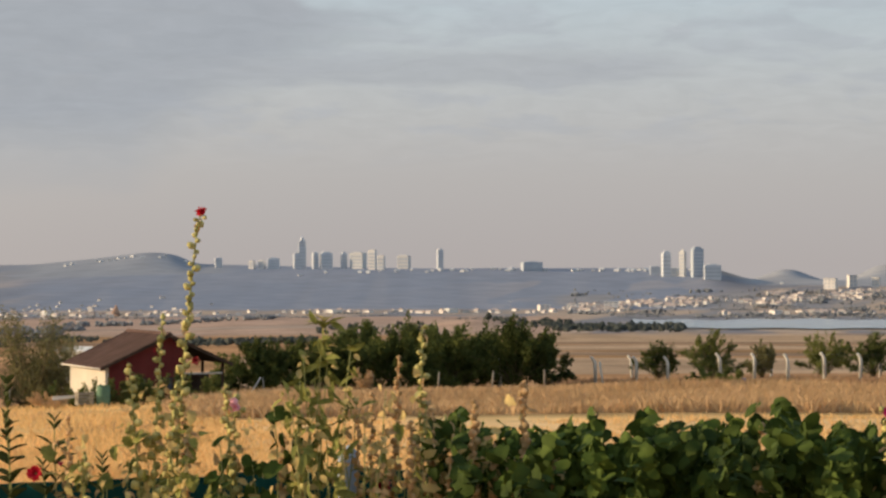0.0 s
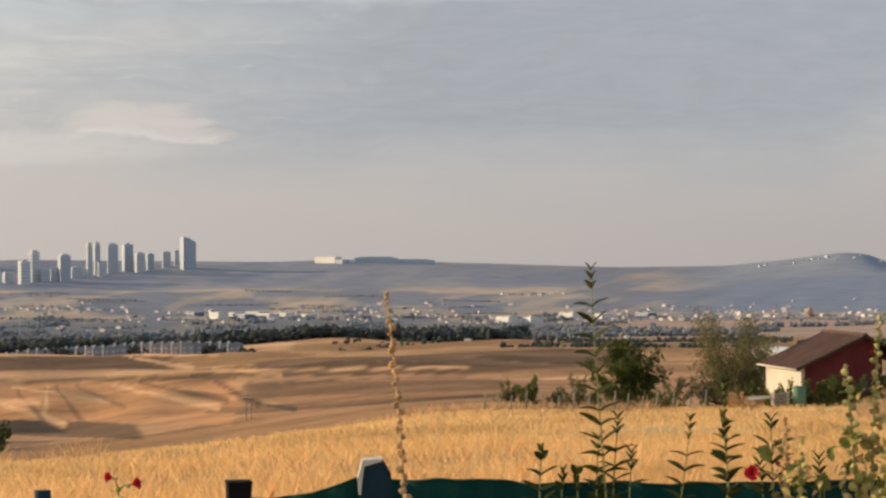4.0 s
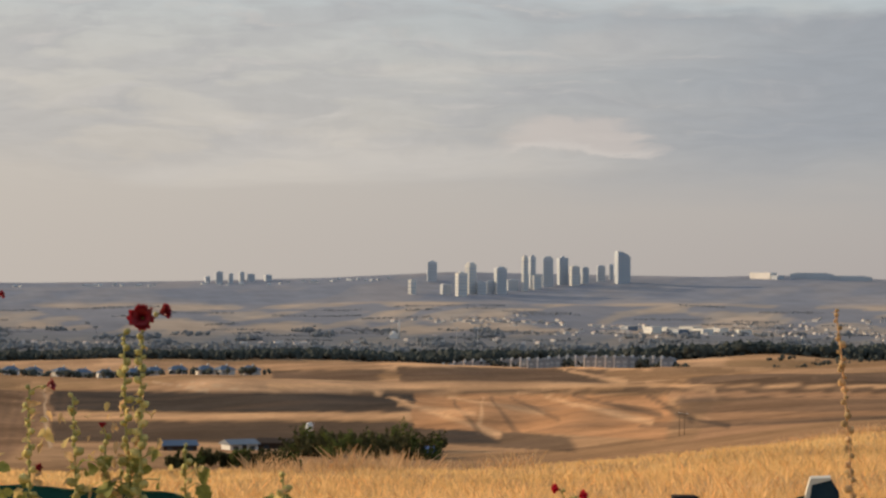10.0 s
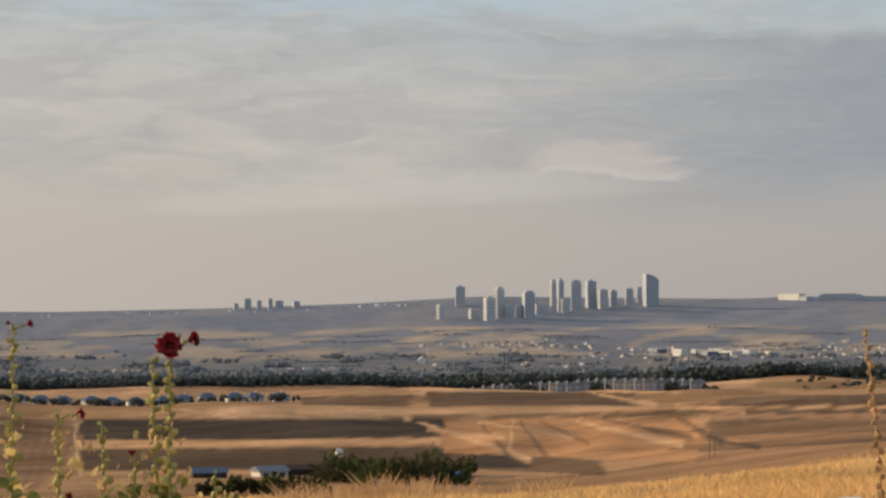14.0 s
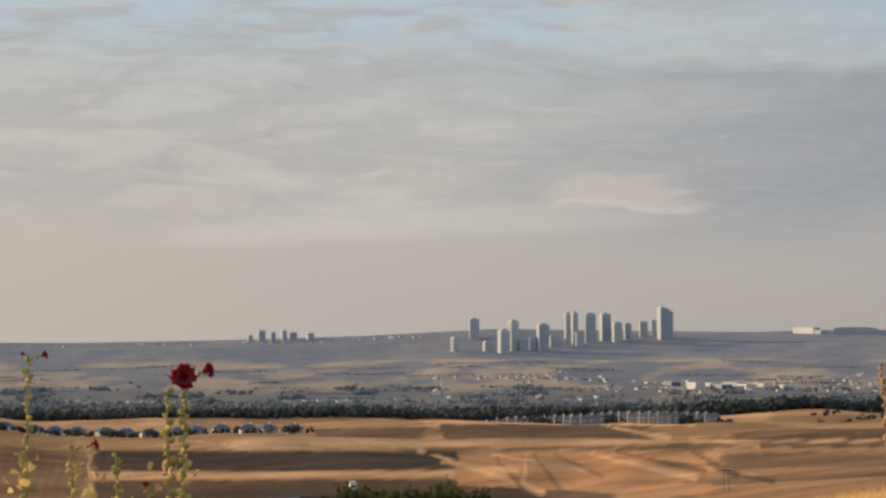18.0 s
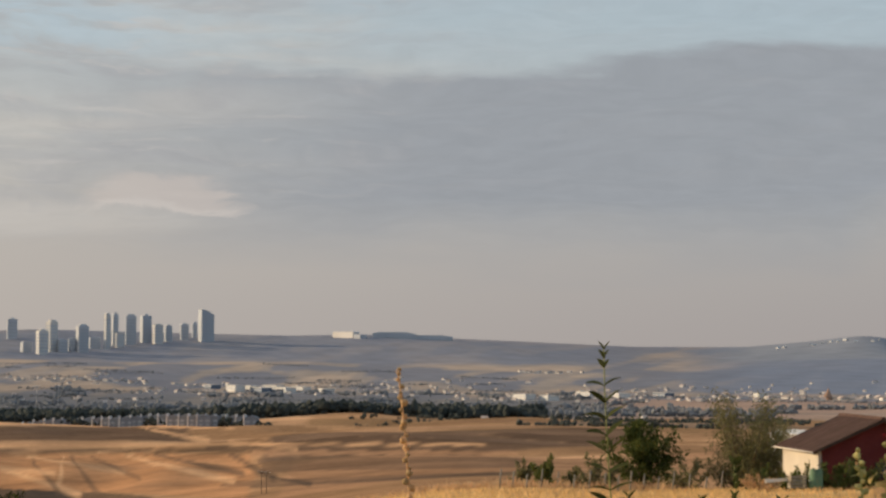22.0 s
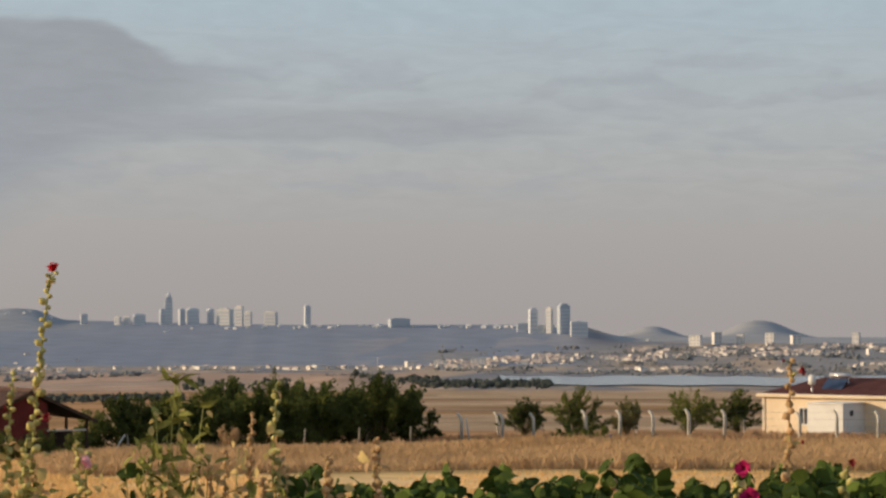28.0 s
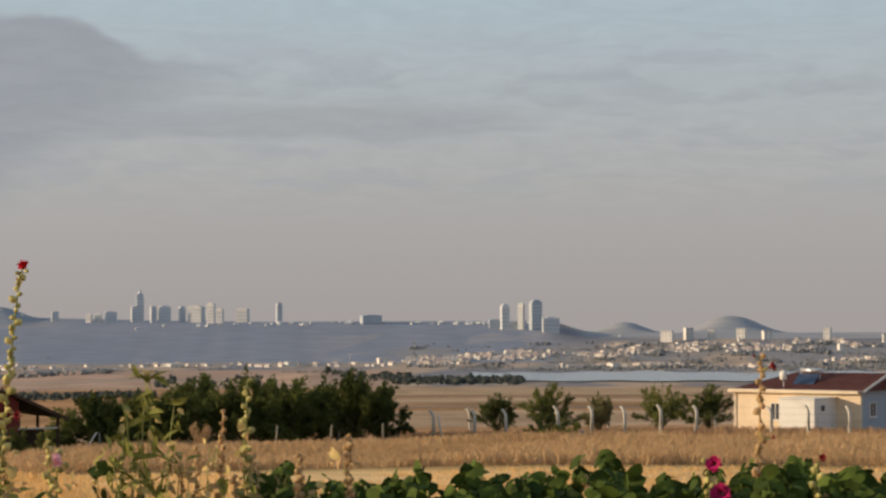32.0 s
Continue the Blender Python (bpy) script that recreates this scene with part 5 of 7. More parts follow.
# ---- poles, mast, cone ----
def utility_pole(az, d, tall, label, mat="dark_wood"):
    p = root("utility_pole", spot(az, d), label, "utility pole")
    part("pole", tube(((0, 0, -1), (0, 0, tall)), (tall * 0.014, tall * 0.009), 6), mat, p)
    part("crossarm", box(-tall * 0.12, -0.05, tall * 0.9, tall * 0.12, 0.05, tall * 0.925), mat, p)
    for k in (-0.14, 0, 0.14):
        part("insulator", tube(((k * tall, 0, tall * 0.93), (k * tall, 0, tall * 0.98)), tall * 0.012, 5), "white_wall", p)
    return p


utility_pole(21.12, 395, 3.9, "weathered twin-braced wooden power pole on the slope")
utility_pole(21.0, 396, 3.6, "weathered wooden power pole on the slope")
utility_pole(26.4, 2450, 20, "pale power pylon beyond the trees", "far_white")
utility_pole(25.9, 2450, 20, "pale power pylon beyond the trees", "far_white")
utility_pole(-1.6, 2990, 16, "pale twin mast below the escarpment", "far_white")
c = root("cone_tent", spot(7.75, 2900), "orange-brown pointed mound beyond the fields", "mound")
part("mound", tube(((0, 0, -2), (0, 0, 4), (0.4, 0, 10), (0.5, 0, 14)), (8.5, 5.2, 2.0, 0.3), 9), "rust_soil", c)
m = root("minaret", spot(27.9, 2700), "white mosque with a slim minaret in the valley", "mosque")
part("shaft", tube(((6, 0, -2), (6, 0, 16), (6, 0, 21)), (0.9, 0.8, 0.1), 8), "far_white", m)
part("hall", box(-5, -5, -3, 5, 5, 5, 0.2), "far_white", m)
part("dome", tube(((0, 0, 5), (0, 0, 6.5), (0, 0, 8), (0, 0, 8.8)), (4.2, 3.8, 2.2, 0.3), 10), "far_white", m)
b = root("white_barn", spot(8.35, 330, 2.3, -38), "low white farm building behind the red house", "barn")
part("wall", box(-3.2, -3, -3, 3.2, 3, 3.2, 0.05), "white_wall", b)
part("roof", solid(((-3.4, 3.1), (3.4, 3.1), (3.4, 3.3), (0, 3.75), (-3.4, 3.3)), 7.0, axis="x", at=-3.5), "white_wall", b)
part("door", box(-1, -3.06, -0.5, 1, -3.0, 2.2), "dark_wood", b)

# ---- trees of the middle distance ----
def quads(c, size, aspect, lean=None, seed=0):
    """Leaves as small folded diamonds at the points c: vertices and faces."""
    r = np.random.default_rng(seed)
    n = len(c)
    a = r.normal(size=(n, 3))
    if lean is not None:
        a = a * 0.7 + np.asarray(lean)
    a /= np.linalg.norm(a, axis=1, keepdims=True)
    b = r.normal(size=(n, 3))
    b -= a * (a * b).sum(1, keepdims=True)
    b /= np.linalg.norm(b, axis=1, keepdims=True)
    s = size * r.uniform(0.6, 1.35, (n, 1))
    nrm = np.cross(a, b)
    vs = np.stack((c - a * s, c - b * s * aspect + nrm * s * 0.2, c + a * s, c + b * s * aspect + nrm * s * 0.2), 1).reshape(-1, 3)
    return vs, np.arange(len(vs)).reshape(-1, 4)


def tree(az, d, tall, wide, mat, label, limbs=14, leaves=2200, leaf=0.13, clear=0.5, spread_=0.2, seed=0, turn=0.0, category="tree", up=0.0, aspect=0.5, shoots=0, fan=0):
    """Trunk, limbs and a crown of leaves gathered along the limbs."""
    r = np.random.default_rng(seed + int(az * 50) + 1000)
    t = root("tree" if category == "tree" else "bush", spot(az, d, up, turn), label, category)
    bm = tube(((0, 0, -0.4), (0.03, 0, clear * 0.6), (0, 0.02, clear + 0.4)), (0.11 * tall / 4, 0.085 * tall / 4, 0.06 * tall / 4), 7)
    ends, out_of = [], []
    for k in range(limbs if fan else 0):
        # arching limbs from the foot, each with twigs that point outwards
        th, rise = 2.4 * k + r.uniform(-0.3, 0.3), radians(8 + 78 * r.uniform(0, 1) ** 0.8)
        way = np.array((math.cos(th) * math.cos(rise), math.sin(th) * math.cos(rise), math.sin(rise)))
        reach = r.uniform(0.68, 1.08) / math.hypot(math.cos(rise) / (wide / 2), math.sin(rise) / (tall - clear))
        s = np.array((0, 0, clear * r.uniform(0.5, 1.0)))
        e = np.array((0, 0, clear)) + way * reach
        mid = (s + e) / 2 + np.array((0, 0, 0.13 * reach))
        tube((tuple(s), tuple(mid), tuple(e)), (0.035 * tall / 4, 0.022 * tall / 4, 0.008), 5, bm)
        ends.append((s, mid, e))
        out_of.append(way)
        for j in range(fan):
            u = r.uniform(0.4, 1.0)
            p = (1 - u) ** 2 * s + 2 * u * (1 - u) * mid + u * u * e
            turn_ = way + r.normal(size=3) * 0.55 + np.array((0, 0, 0.15))
            q = p + turn_ / np.linalg.norm(turn_) * wide * r.uniform(0.09, 0.20)
            ends.append((p, (p + q) / 2, q))
            out_of.append(turn_)
    for k in range(0 if fan else limbs):
        th = 6.283 * (k + r.uniform(0, 0.8)) / limbs * 2.4
        u = r.uniform(0.12, 1.0)
        out = wide / 2 * math.sqrt(max(0.05, 1 - (u * 0.85) ** 2)) * r.uniform(0.65, 1.1)
        e = np.array((math.cos(th) * out, math.sin(th) * out, clear + (tall - clear) * u * r.uniform(0.85, 1.0)))
        s = np.array((0, 0, clear * r.uniform(0.5, 1.0)))
        mid = (s + e) / 2 + np.array((0, 0, -0.08 * tall * (1 - u)))
        ends.append((s, mid, e))
        tube((tuple(s), tuple(mid), tuple(e)), (0.04 * tall / 4, 0.028 * tall / 4, 0.01), 5, bm)
    # straight young shoots that stand out of the crown
    for k in range(shoots):
        th, lean = r.uniform(0, 6.283), r.uniform(0.15, 0.75)
        s = np.array((math.cos(th) * wide * 0.1, math.sin(th) * wide * 0.1, clear + 0.35 * (tall - clear)))
        e = np.array((math.cos(th) * wide * 0.62 * lean, math.sin(th) * wide * 0.62 * lean, tall * (1.12 - 0.32 * lean)))
        ends.append((s, (s + e) / 2, e))
        tube((tuple(s), tuple(e)), (0.02 * tall / 4, 0.006), 4, bm)
    part("trunk", bm, "bark", t)
    pts, lean_to = [], []
    per = leaves // len(ends)
    for i, (s, mid, e) in enumerate(ends):
        k = r.uniform(0.1 if fan else 0.35, 1.05, (per, 1))
        lean_to.append(np.tile(out_of[i] if i < len(out_of) else (0, 0, 0.5), (per, 1)))
        p = (1 - k) ** 2 * s + 2 * k * (1 - k) * mid + k * k * e
        pts.append(p + r.normal(size=(per, 3)) * spread_ * tall / 4 * (1.25 - 0.6 * k))
    vs, fs = quads(np.concatenate(pts), leaf, aspect, np.concatenate(lean_to), seed)
    sheet("crown", vs.tolist(), fs.tolist(), mat, t)
    return t


HEDGE = ((4.35, 150, 3.4, 3.6), (3.5, 154, 3.5, 3.8), (2.7, 150, 3.3, 3.6), (1.95, 156, 4.3, 3.8), (1.2, 151, 4.0, 3.8), (0.55, 156, 4.2, 4.0), (-0.25, 152, 3.9, 3.8), (-0.95, 155, 4.1, 4.0), (-1.7, 151, 4.0, 4.2), (-2.35, 154, 3.6, 3.4), (0.1, 158, 3.6, 4.0), (-1.3, 158, 3.6, 4.0), (2.3, 158, 3.6, 4.0))
for k, (az, d, tall, wide) in enumerate(HEDGE):
    tree(az, d, tall * (0.90 + 0.08 * math.sin(k * 2.7)), wide * 1.55, "leaf_dark", "dense dark green orchard tree behind the dry field", 26, 7600, 0.13, 0.1, 0.15, k, shoots=1, aspect=0.42, fan=6)
tree(9.75, 150, 6.3, 5.6, "leaf_olive", "feathery grey-green willow beside the red house", 34, 8000, 0.13, 0.4, 0.30, 31, aspect=0.25)
tree(9.15, 154, 5.2, 3.6, "leaf_olive", "feathery grey-green willow beside the red house", 24, 4500, 0.14, 0.5, 0.28, 32, aspect=0.22)
tree(12.1, 152, 4.1, 5.4, "leaf_dark", "round dark green tree at the field edge", 26, 6500, 0.13, 0.4, 0.18, 33, fan=6, aspect=0.42)
tree(13.2, 150, 2.5, 3.2, "leaf_olive", "low yellow-green bush at the field edge", 12, 1300, 0.11, 0.15, 0.26, 34, category="bush")
tree(13.75, 152, 1.7, 1.8, "leaf_olive", "low yellow-green bush at the field edge", 10, 900, 0.11, 0.15, 0.26, 35, category="bush")
tree(14.45, 151, 2.3, 1.8, "leaf_mid", "small round green tree at the field edge", 12, 1300, 0.11, 0.4, 0.22, 36)
tree(14.95, 153, 2.1, 1.6, "leaf_olive", "small dull green tree at the field edge", 10, 900, 0.11, 0.3, 0.24, 37)
tree(11.0, 149, 2.3, 3.0, "leaf_olive", "low dry bush at the field edge", 10, 900, 0.11, 0.15, 0.26, 38, category="bush")
tree(5.25, 160, 3.4, 2.8, "leaf_mid", "green tree behind the red house porch", 14, 1800, 0.13, 0.4, 0.25, 39)
farm = np.random.default_rng(5)
for k in range(24):
    if k < 16:
        az, d, tall = 27.0 + 3.4 * k / 16 + float(farm.uniform(-0.1, 0.1)), float(farm.uniform(380, 425)), float(farm.uniform(3.8, 5.6))
    else:
        az, d, tall = 30.4 + 3.0 * (k - 16) / 8, float(farm.uniform(338, 350)), float(farm.uniform(2.0, 2.8))
    tree(az, d, tall, tall * 1.5, ("leaf_dull", "leaf_dark", "leaf_dull")[k % 3], "bushy green tree around the farm cabins", 12, 620, 0.34, 0.3, 0.36, 200 + k)
YOUNG = ((-5.1, 168, 2.9, 3.1, "leaf_dark"), (-6.35, 156, 3.3, 3.3, "leaf_mid"), (-7.55, 166, 2.6, 2.4, "leaf_olive"), (-9.0, 166, 3.3, 3.4, "leaf_mid"), (-10.1, 170, 3.4, 3.2, "leaf_dark"))
for k, (az, d, tall, wide, mat) in enumerate(YOUNG):
    tree(az, d, tall * 1.05, wide * 1.22, mat, "young fruit tree with upright branches by the fence", 22, 4600, 0.11, 0.75, 0.10, 50 + k, aspect=0.34, shoots=2, fan=6)
tree(1.9, 139, 1.55, 1.9, "dry_weed", "rounded dry brown brush at the field edge", 14, 1500, 0.10, 0.05, 0.3, 62, category="bush", aspect=0.2)
tree(9.35, 136, 1.15, 2.6, "dry_weed", "low brown brush pile beside the red house", 14, 1300, 0.10, 0.05, 0.3, 63, category="bush", aspect=0.2)
tree(3.2, 141, 0.9, 2.2, "dry_weed", "low dry brown brush at the field edge", 12, 900, 0.10, 0.05, 0.3, 64, category="bush", aspect=0.2)
tree(-6.3, 140, 1.5, 3.4, "leaf_dark", "low spreading bush under a young tree", 14, 1100, 0.13, 0.1, 0.2, 60, category="bush")
tree(-6.9, 142, 1.2, 1.4, "leaf_mid", "low bush beside the fence", 9, 500, 0.12, 0.1, 0.2, 61, category="bush")
for k, (az, d, s) in enumerate(((8.0, 137, 1.7), (7.55, 137, 1.5), (7.15, 136, 2.0), (6.75, 136, 1.9), (6.2, 136, 1.9), (5.6, 137, 1.6), (8.35, 136, 1.6), (8.7, 137, 1.3), (9.3, 139, 1.8))):
    tree(az, d, s, 1.5, "leaf_mid" if k % 2 else "leaf_dark", "low garden bush at the foot of the red house", 9, 700, 0.10, 0.05, 0.3, 70 + k, category="bush")


# ---- wooden posts, yard clutter ----
def wood_post(az, d, tall, lean):
    p = root("wooden_post", spot(az, d, 0, 15 * math.sin(az * 30)), "weathered grey wooden fence post at the field edge", "fence post", "field edge posts")
    part("post", tube(((0, 0, -0.3), (lean * 0.5, 0, tall * 0.5), (lean, 0.01, tall)), (0.06, 0.055, 0.045), 6), "grey_wood", p)
    return p


post0 = wood_post(15.5, 146, 1.3, 0.12)
for k in range(1, 16):
    az = 15.5 - 0.345 * k + 0.06 * math.sin(k * 7)
    copy_thing(post0, spot(az, 146 + 1.2 * math.sin(k * 2), -0.15 * (k % 3), 40 * math.sin(k * 4)))
for az, tall, lean in ((4.25, 1.5, 0.0), (0.15, 1.4, 0.0), (-1.15, 1.3, 0.05), (-2.4, 1.35, 0.03)):
    copy_thing(post0, spot(az, 143, 0.0, az * 40))
b = root("fence_brace", spot(4.33, 143), "leaning wooden brace against a fence post", "fence brace")
part("brace", tube(((-1.0, 0, -0.2), (-0.05, 0, 1.3)), 0.05, 5), "concrete", b)
g = root("green_drum", spot(8.05, 134, 0.25), "faded green plastic drum in the yard", "drum")
part("drum", tube(((0, 0, -0.2), (0, 0, 0.1), (0, 0, 0.9), (0, 0, 0.95)), (0.34, 0.38, 0.36, 0.3), 10), "green_box", g)
part("lid", tube(((0, 0, 0.95), (0, 0, 1.0)), (0.37, 0.35), 10), "green_box", g)
q = root("junk_sheet", spot(8.95, 134, 0.55, 30), "leaning pale metal sheet beside the red house", "metal sheet")
part("sheet", solid(((-0.75, 0.0), (0.7, 0.1), (0.75, 0.24), (-0.75, 0.22)), 0.04), "white_wall", q)
u = root("junk_box", spot(8.45, 134, 0.2, 20), "weathered broken crate in the yard", "crate")
for k in range(4):
    part("board", box(-0.45, -0.02, 0.03 + k * 0.18, 0.45, 0.02, 0.17 + k * 0.18, 0.005), "grey_wood", u)
part("side", box(-0.47, 0.02, 0, -0.42, 0.5, 0.75), "grey_wood", u)
part("side", box(0.42, 0.02, 0, 0.47, 0.5, 0.75), "grey_wood", u)
v = root("blue_barrel", spot(-7.05, 150), "small blue barrel beside a fence post", "barrel")
part("drum", tube(((0, 0, -0.2), (0, 0, 0.5), (0, 0, 0.55)), (0.3, 0.3, 0.24), 10), "blue_tarp", v)
y = root("bench", spot(-6.1, 138), "small grey broken bench in the weeds", "bench")
part("seat", box(-0.5, -0.15, 0.35, 0.5, 0.15, 0.4, 0.005), "concrete", y)
for x in (-0.42, 0.42):
    part("leg", box(x - 0.04, -0.12, -0.2, x + 0.04, 0.12, 0.35), "concrete", y)


# ---- dry grass ----
def blades(name, label, az, d, tall, mat, per=5, seed=1):
    """Tufts of thin leaning blades on the ground."""
    r = np.random.default_rng(seed)
    n = len(az)
    x, y, z = -d * np.sin(np.radians(az)), d * np.cos(np.radians(az)), height(az, d)
    base = np.repeat(np.stack((x, y, z - 0.03), 1), per, 0)
    dd = np.repeat(d, per)[:, None]
    m = n * per
    base[:, :2] += r.normal(size=(m, 2)) * 0.09 * (1 + dd / 60)
    h = np.repeat(tall, per) * r.uniform(0.55, 1.2, m)
    lean = r.normal(size=(m, 2)) * 0.45 * h[:, None]
    tip = base + np.concatenate((lean, h[:, None]), 1)
    side = r.normal(size=(m, 3)) * (1, 1, 0.1)
    side /= np.linalg.norm(side, axis=1, keepdims=True)
    w = np.maximum(0.006, dd * 0.00021) * r.uniform(0.6, 1.4, (m, 1))
    mid = base * 0.45 + tip * 0.55 - np.concatenate((lean * 0.12, np.zeros((m, 1))), 1)
    vs = np.stack((base - side * w, base + side * w, mid + side * w * 1.1, tip, mid - side * w * 1.1), 1).reshape(-1, 3)
    fs = np.arange(len(vs)).reshape(-1, 5)
    return tagged(sheet(name, vs.tolist(), fs.tolist(), mat), label, "grass", kind="stuff")


g1 = np.random.default_rng(21)
n = 52000
d_ = np.exp(g1.uniform(math.log(22), math.log(148), n))
a_ = g1.uniform(-16, 42, n)
tall_ = 0.30 * (1 + 0.35 * wave(-d_ * np.sin(np.radians(a_)), d_ * np.cos(np.radians(a_)), 6.0, 5.0))
keep = (a_ > 6) | (d_ < 84)
tall_ = np.where(a_ < 5, tall_ * 0.55, tall_)
drift = wave(-d_ * np.sin(np.radians(a_)), d_ * np.cos(np.radians(a_)) * 0.35, 5.0, 9.0) + 0.5 * wave(a_ * 2.0, d_, 3.0, 4.0)
keep &= drift > -0.75 + 0.5 * g1.random(n)
blades("dry_grass", "golden dry wild grass covering the sloping field", a_[keep], d_[keep], tall_[keep], "straw_blade", 5, 3)
n = 12000
d_ = np.exp(g1.uniform(math.log(90), math.log(146), n))
a_ = g1.uniform(-16, 6.5, n)
blades("dry_weeds", "tall tangled belt of dry brown weeds", a_, d_, 0.50 + 0.25 * wave(a_ * 3, d_, 9.0, 2.0), "dry_weed", 6, 4)
n = 300
a_ = np.concatenate((g1.normal(28.9, 0.9, 150), g1.uniform(24.5, 31.5, 150)))
d_ = g1.uniform(98, 118, n)
blades("dry_weeds", "tall dry weeds along the brow of the field", a_, d_, 0.85 + 0.6 * wave(a_ * 6, d_, 7.0, 4.0), "dry_weed", 5, 5)
n = 1500
blades("dry_weeds", "dark dry weeds at the far edge of the field", g1.uniform(11, 22, n), g1.uniform(146, 156, n), g1.uniform(0.3, 0.8, n), "dry_weed", 6, 6)
n = 3200
blades("dry_weeds", "dark dry weeds under the young trees and fence", g1.uniform(-16, -2.5, n), g1.uniform(148, 178, n), g1.uniform(0.25, 0.7, n), "rust_weed", 6, 7)
n = 5200
d_ = np.exp(g1.uniform(math.log(24), math.log(70), n))
a_ = g1.uniform(9, 42, n)
blades("tall_grass", "tall golden seed stalks standing over the grass", a_, d_, 0.46 * (1 + 0.3 * wave(a_ * 4, d_, 8.0, 6.0)), "straw_blade", 3, 8)
n = 5000
d_ = np.exp(g1.uniform(math.log(24), math.log(140), n))
a_ = g1.uniform(7, 42, n)
thin = wave(-d_ * np.sin(np.radians(a_)), d_ * np.cos(np.radians(a_)), 11.0, 2.0) > 0.05
blades("dry_weeds", "brown patches of dead weeds through the golden grass", a_[thin], d_[thin], 0.34 + 0.1 * g1.random(int(thin.sum())), "dry_weed", 5, 9)

# ---- garden: meshes shared by the leaves, buds and petals ----
def mesh_of(name, bm, mat):
    me = bpy.data.meshes.new(name)
    bm.to_mesh(me)
    bm.free()
    me.materials.append(M[mat])
    return me


def piece(name, me, parent, m):
    ob = new(name, me)
    ob.parent = parent
    ob.matrix_basis = m
    return ob


def leaf_bm(length, width, fold=0.25, droop=0.3, shape="ovate", n=6):
    """A leaf along +y from the origin, folded at its rib, drooping at the tip."""
    bm = bmesh.new()
    rows = []
    for k in range(n + 1):
        u = k / n
        if shape == "lance":
            w = math.sin(math.pi * min(1, u * 0.92 + 0.08)) ** 0.8
        elif shape == "heart":
            w = (1 - u) ** 0.55 * (0.75 + 0.9 * u) if k else 0.55
        elif shape == "lobed":
            w = math.sin(math.pi * (0.18 + 0.82 * u)) ** 0.6 * (1 + 0.16 * math.cos(u * 19))
        else:
            w = math.sin(math.pi * (0.06 + 0.94 * u)) ** 0.75
        w = max(0.0, w) * width / 2
        y, z = u * length, -droop * length * u * u
        back = -0.10 * length if shape == "heart" and k == 0 else 0.0
        rows.append([bm.verts.new((-w, y + back, z + fold * w)), bm.verts.new((0, y, z)), bm.verts.new((w, y + back, z + fold * w))])
    for a, b in zip(rows, rows[1:]):
        for j in range(2):
            f = bm.faces.new((a[j], a[j + 1], b[j + 1], b[j]))
            f.smooth = True
    bmesh.ops.remove_doubles(bm, verts=bm.verts[:], dist=0.0001)
    return bm


def bud_bm(r, long_=1.25, ribs=6):
    """A rounded bud with a pointed tip and a ribbed calyx, along +y."""
    bm = bmesh.new()
    rings = []
    for u, k in ((0.0, 0.25), (0.25, 0.85), (0.55, 1.0), (0.8, 0.72), (1.0, 0.12)):
        rings.append([bm.verts.new((math.cos(6.2832 * s / ribs) * r * k * (1 + 0.12 * (s % 2)), u * 2 * r * long_, math.sin(6.2832 * s / ribs) * r * k * (1 + 0.12 * (s % 2)))) for s in range(ribs)])
    for a, b in zip(rings, rings[1:]):
        for s in range(ribs):
            bm.faces.new((a[s], b[s], b[(s + 1) % ribs], a[(s + 1) % ribs])).smooth = True
    bm.faces.new(rings[-1])
    return bm


def petal_bm(r, wide=1.0, cup=0.45, notch=0.37):
    """A broad, ruffled petal along +x, curving up along +z."""
    bm = bmesh.new()
    rows = []
    for k in range(5):
        u = k / 4
        row = []
        for j in range(6):
            v = j / 5 - 0.5
            w = wide * r * (0.2 + 0.95 * u) * (1 if k < 4 else 0.86)
            row.append(bm.verts.new((r * (0.12 + 0.88 * u) - 4 * v * v * r * notch * u, v * w * 1.25, cup * r * (1 - (1 - u) ** 2) * 0.9 + r * 0.09 * u * math.sin(j * 2.4 + k))))
        rows.append(row)
    for a, b in zip(rows, rows[1:]):
        for j in range(5):
            bm.faces.new((a[j], b[j], b[j + 1], a[j + 1])).smooth = True
    return bm


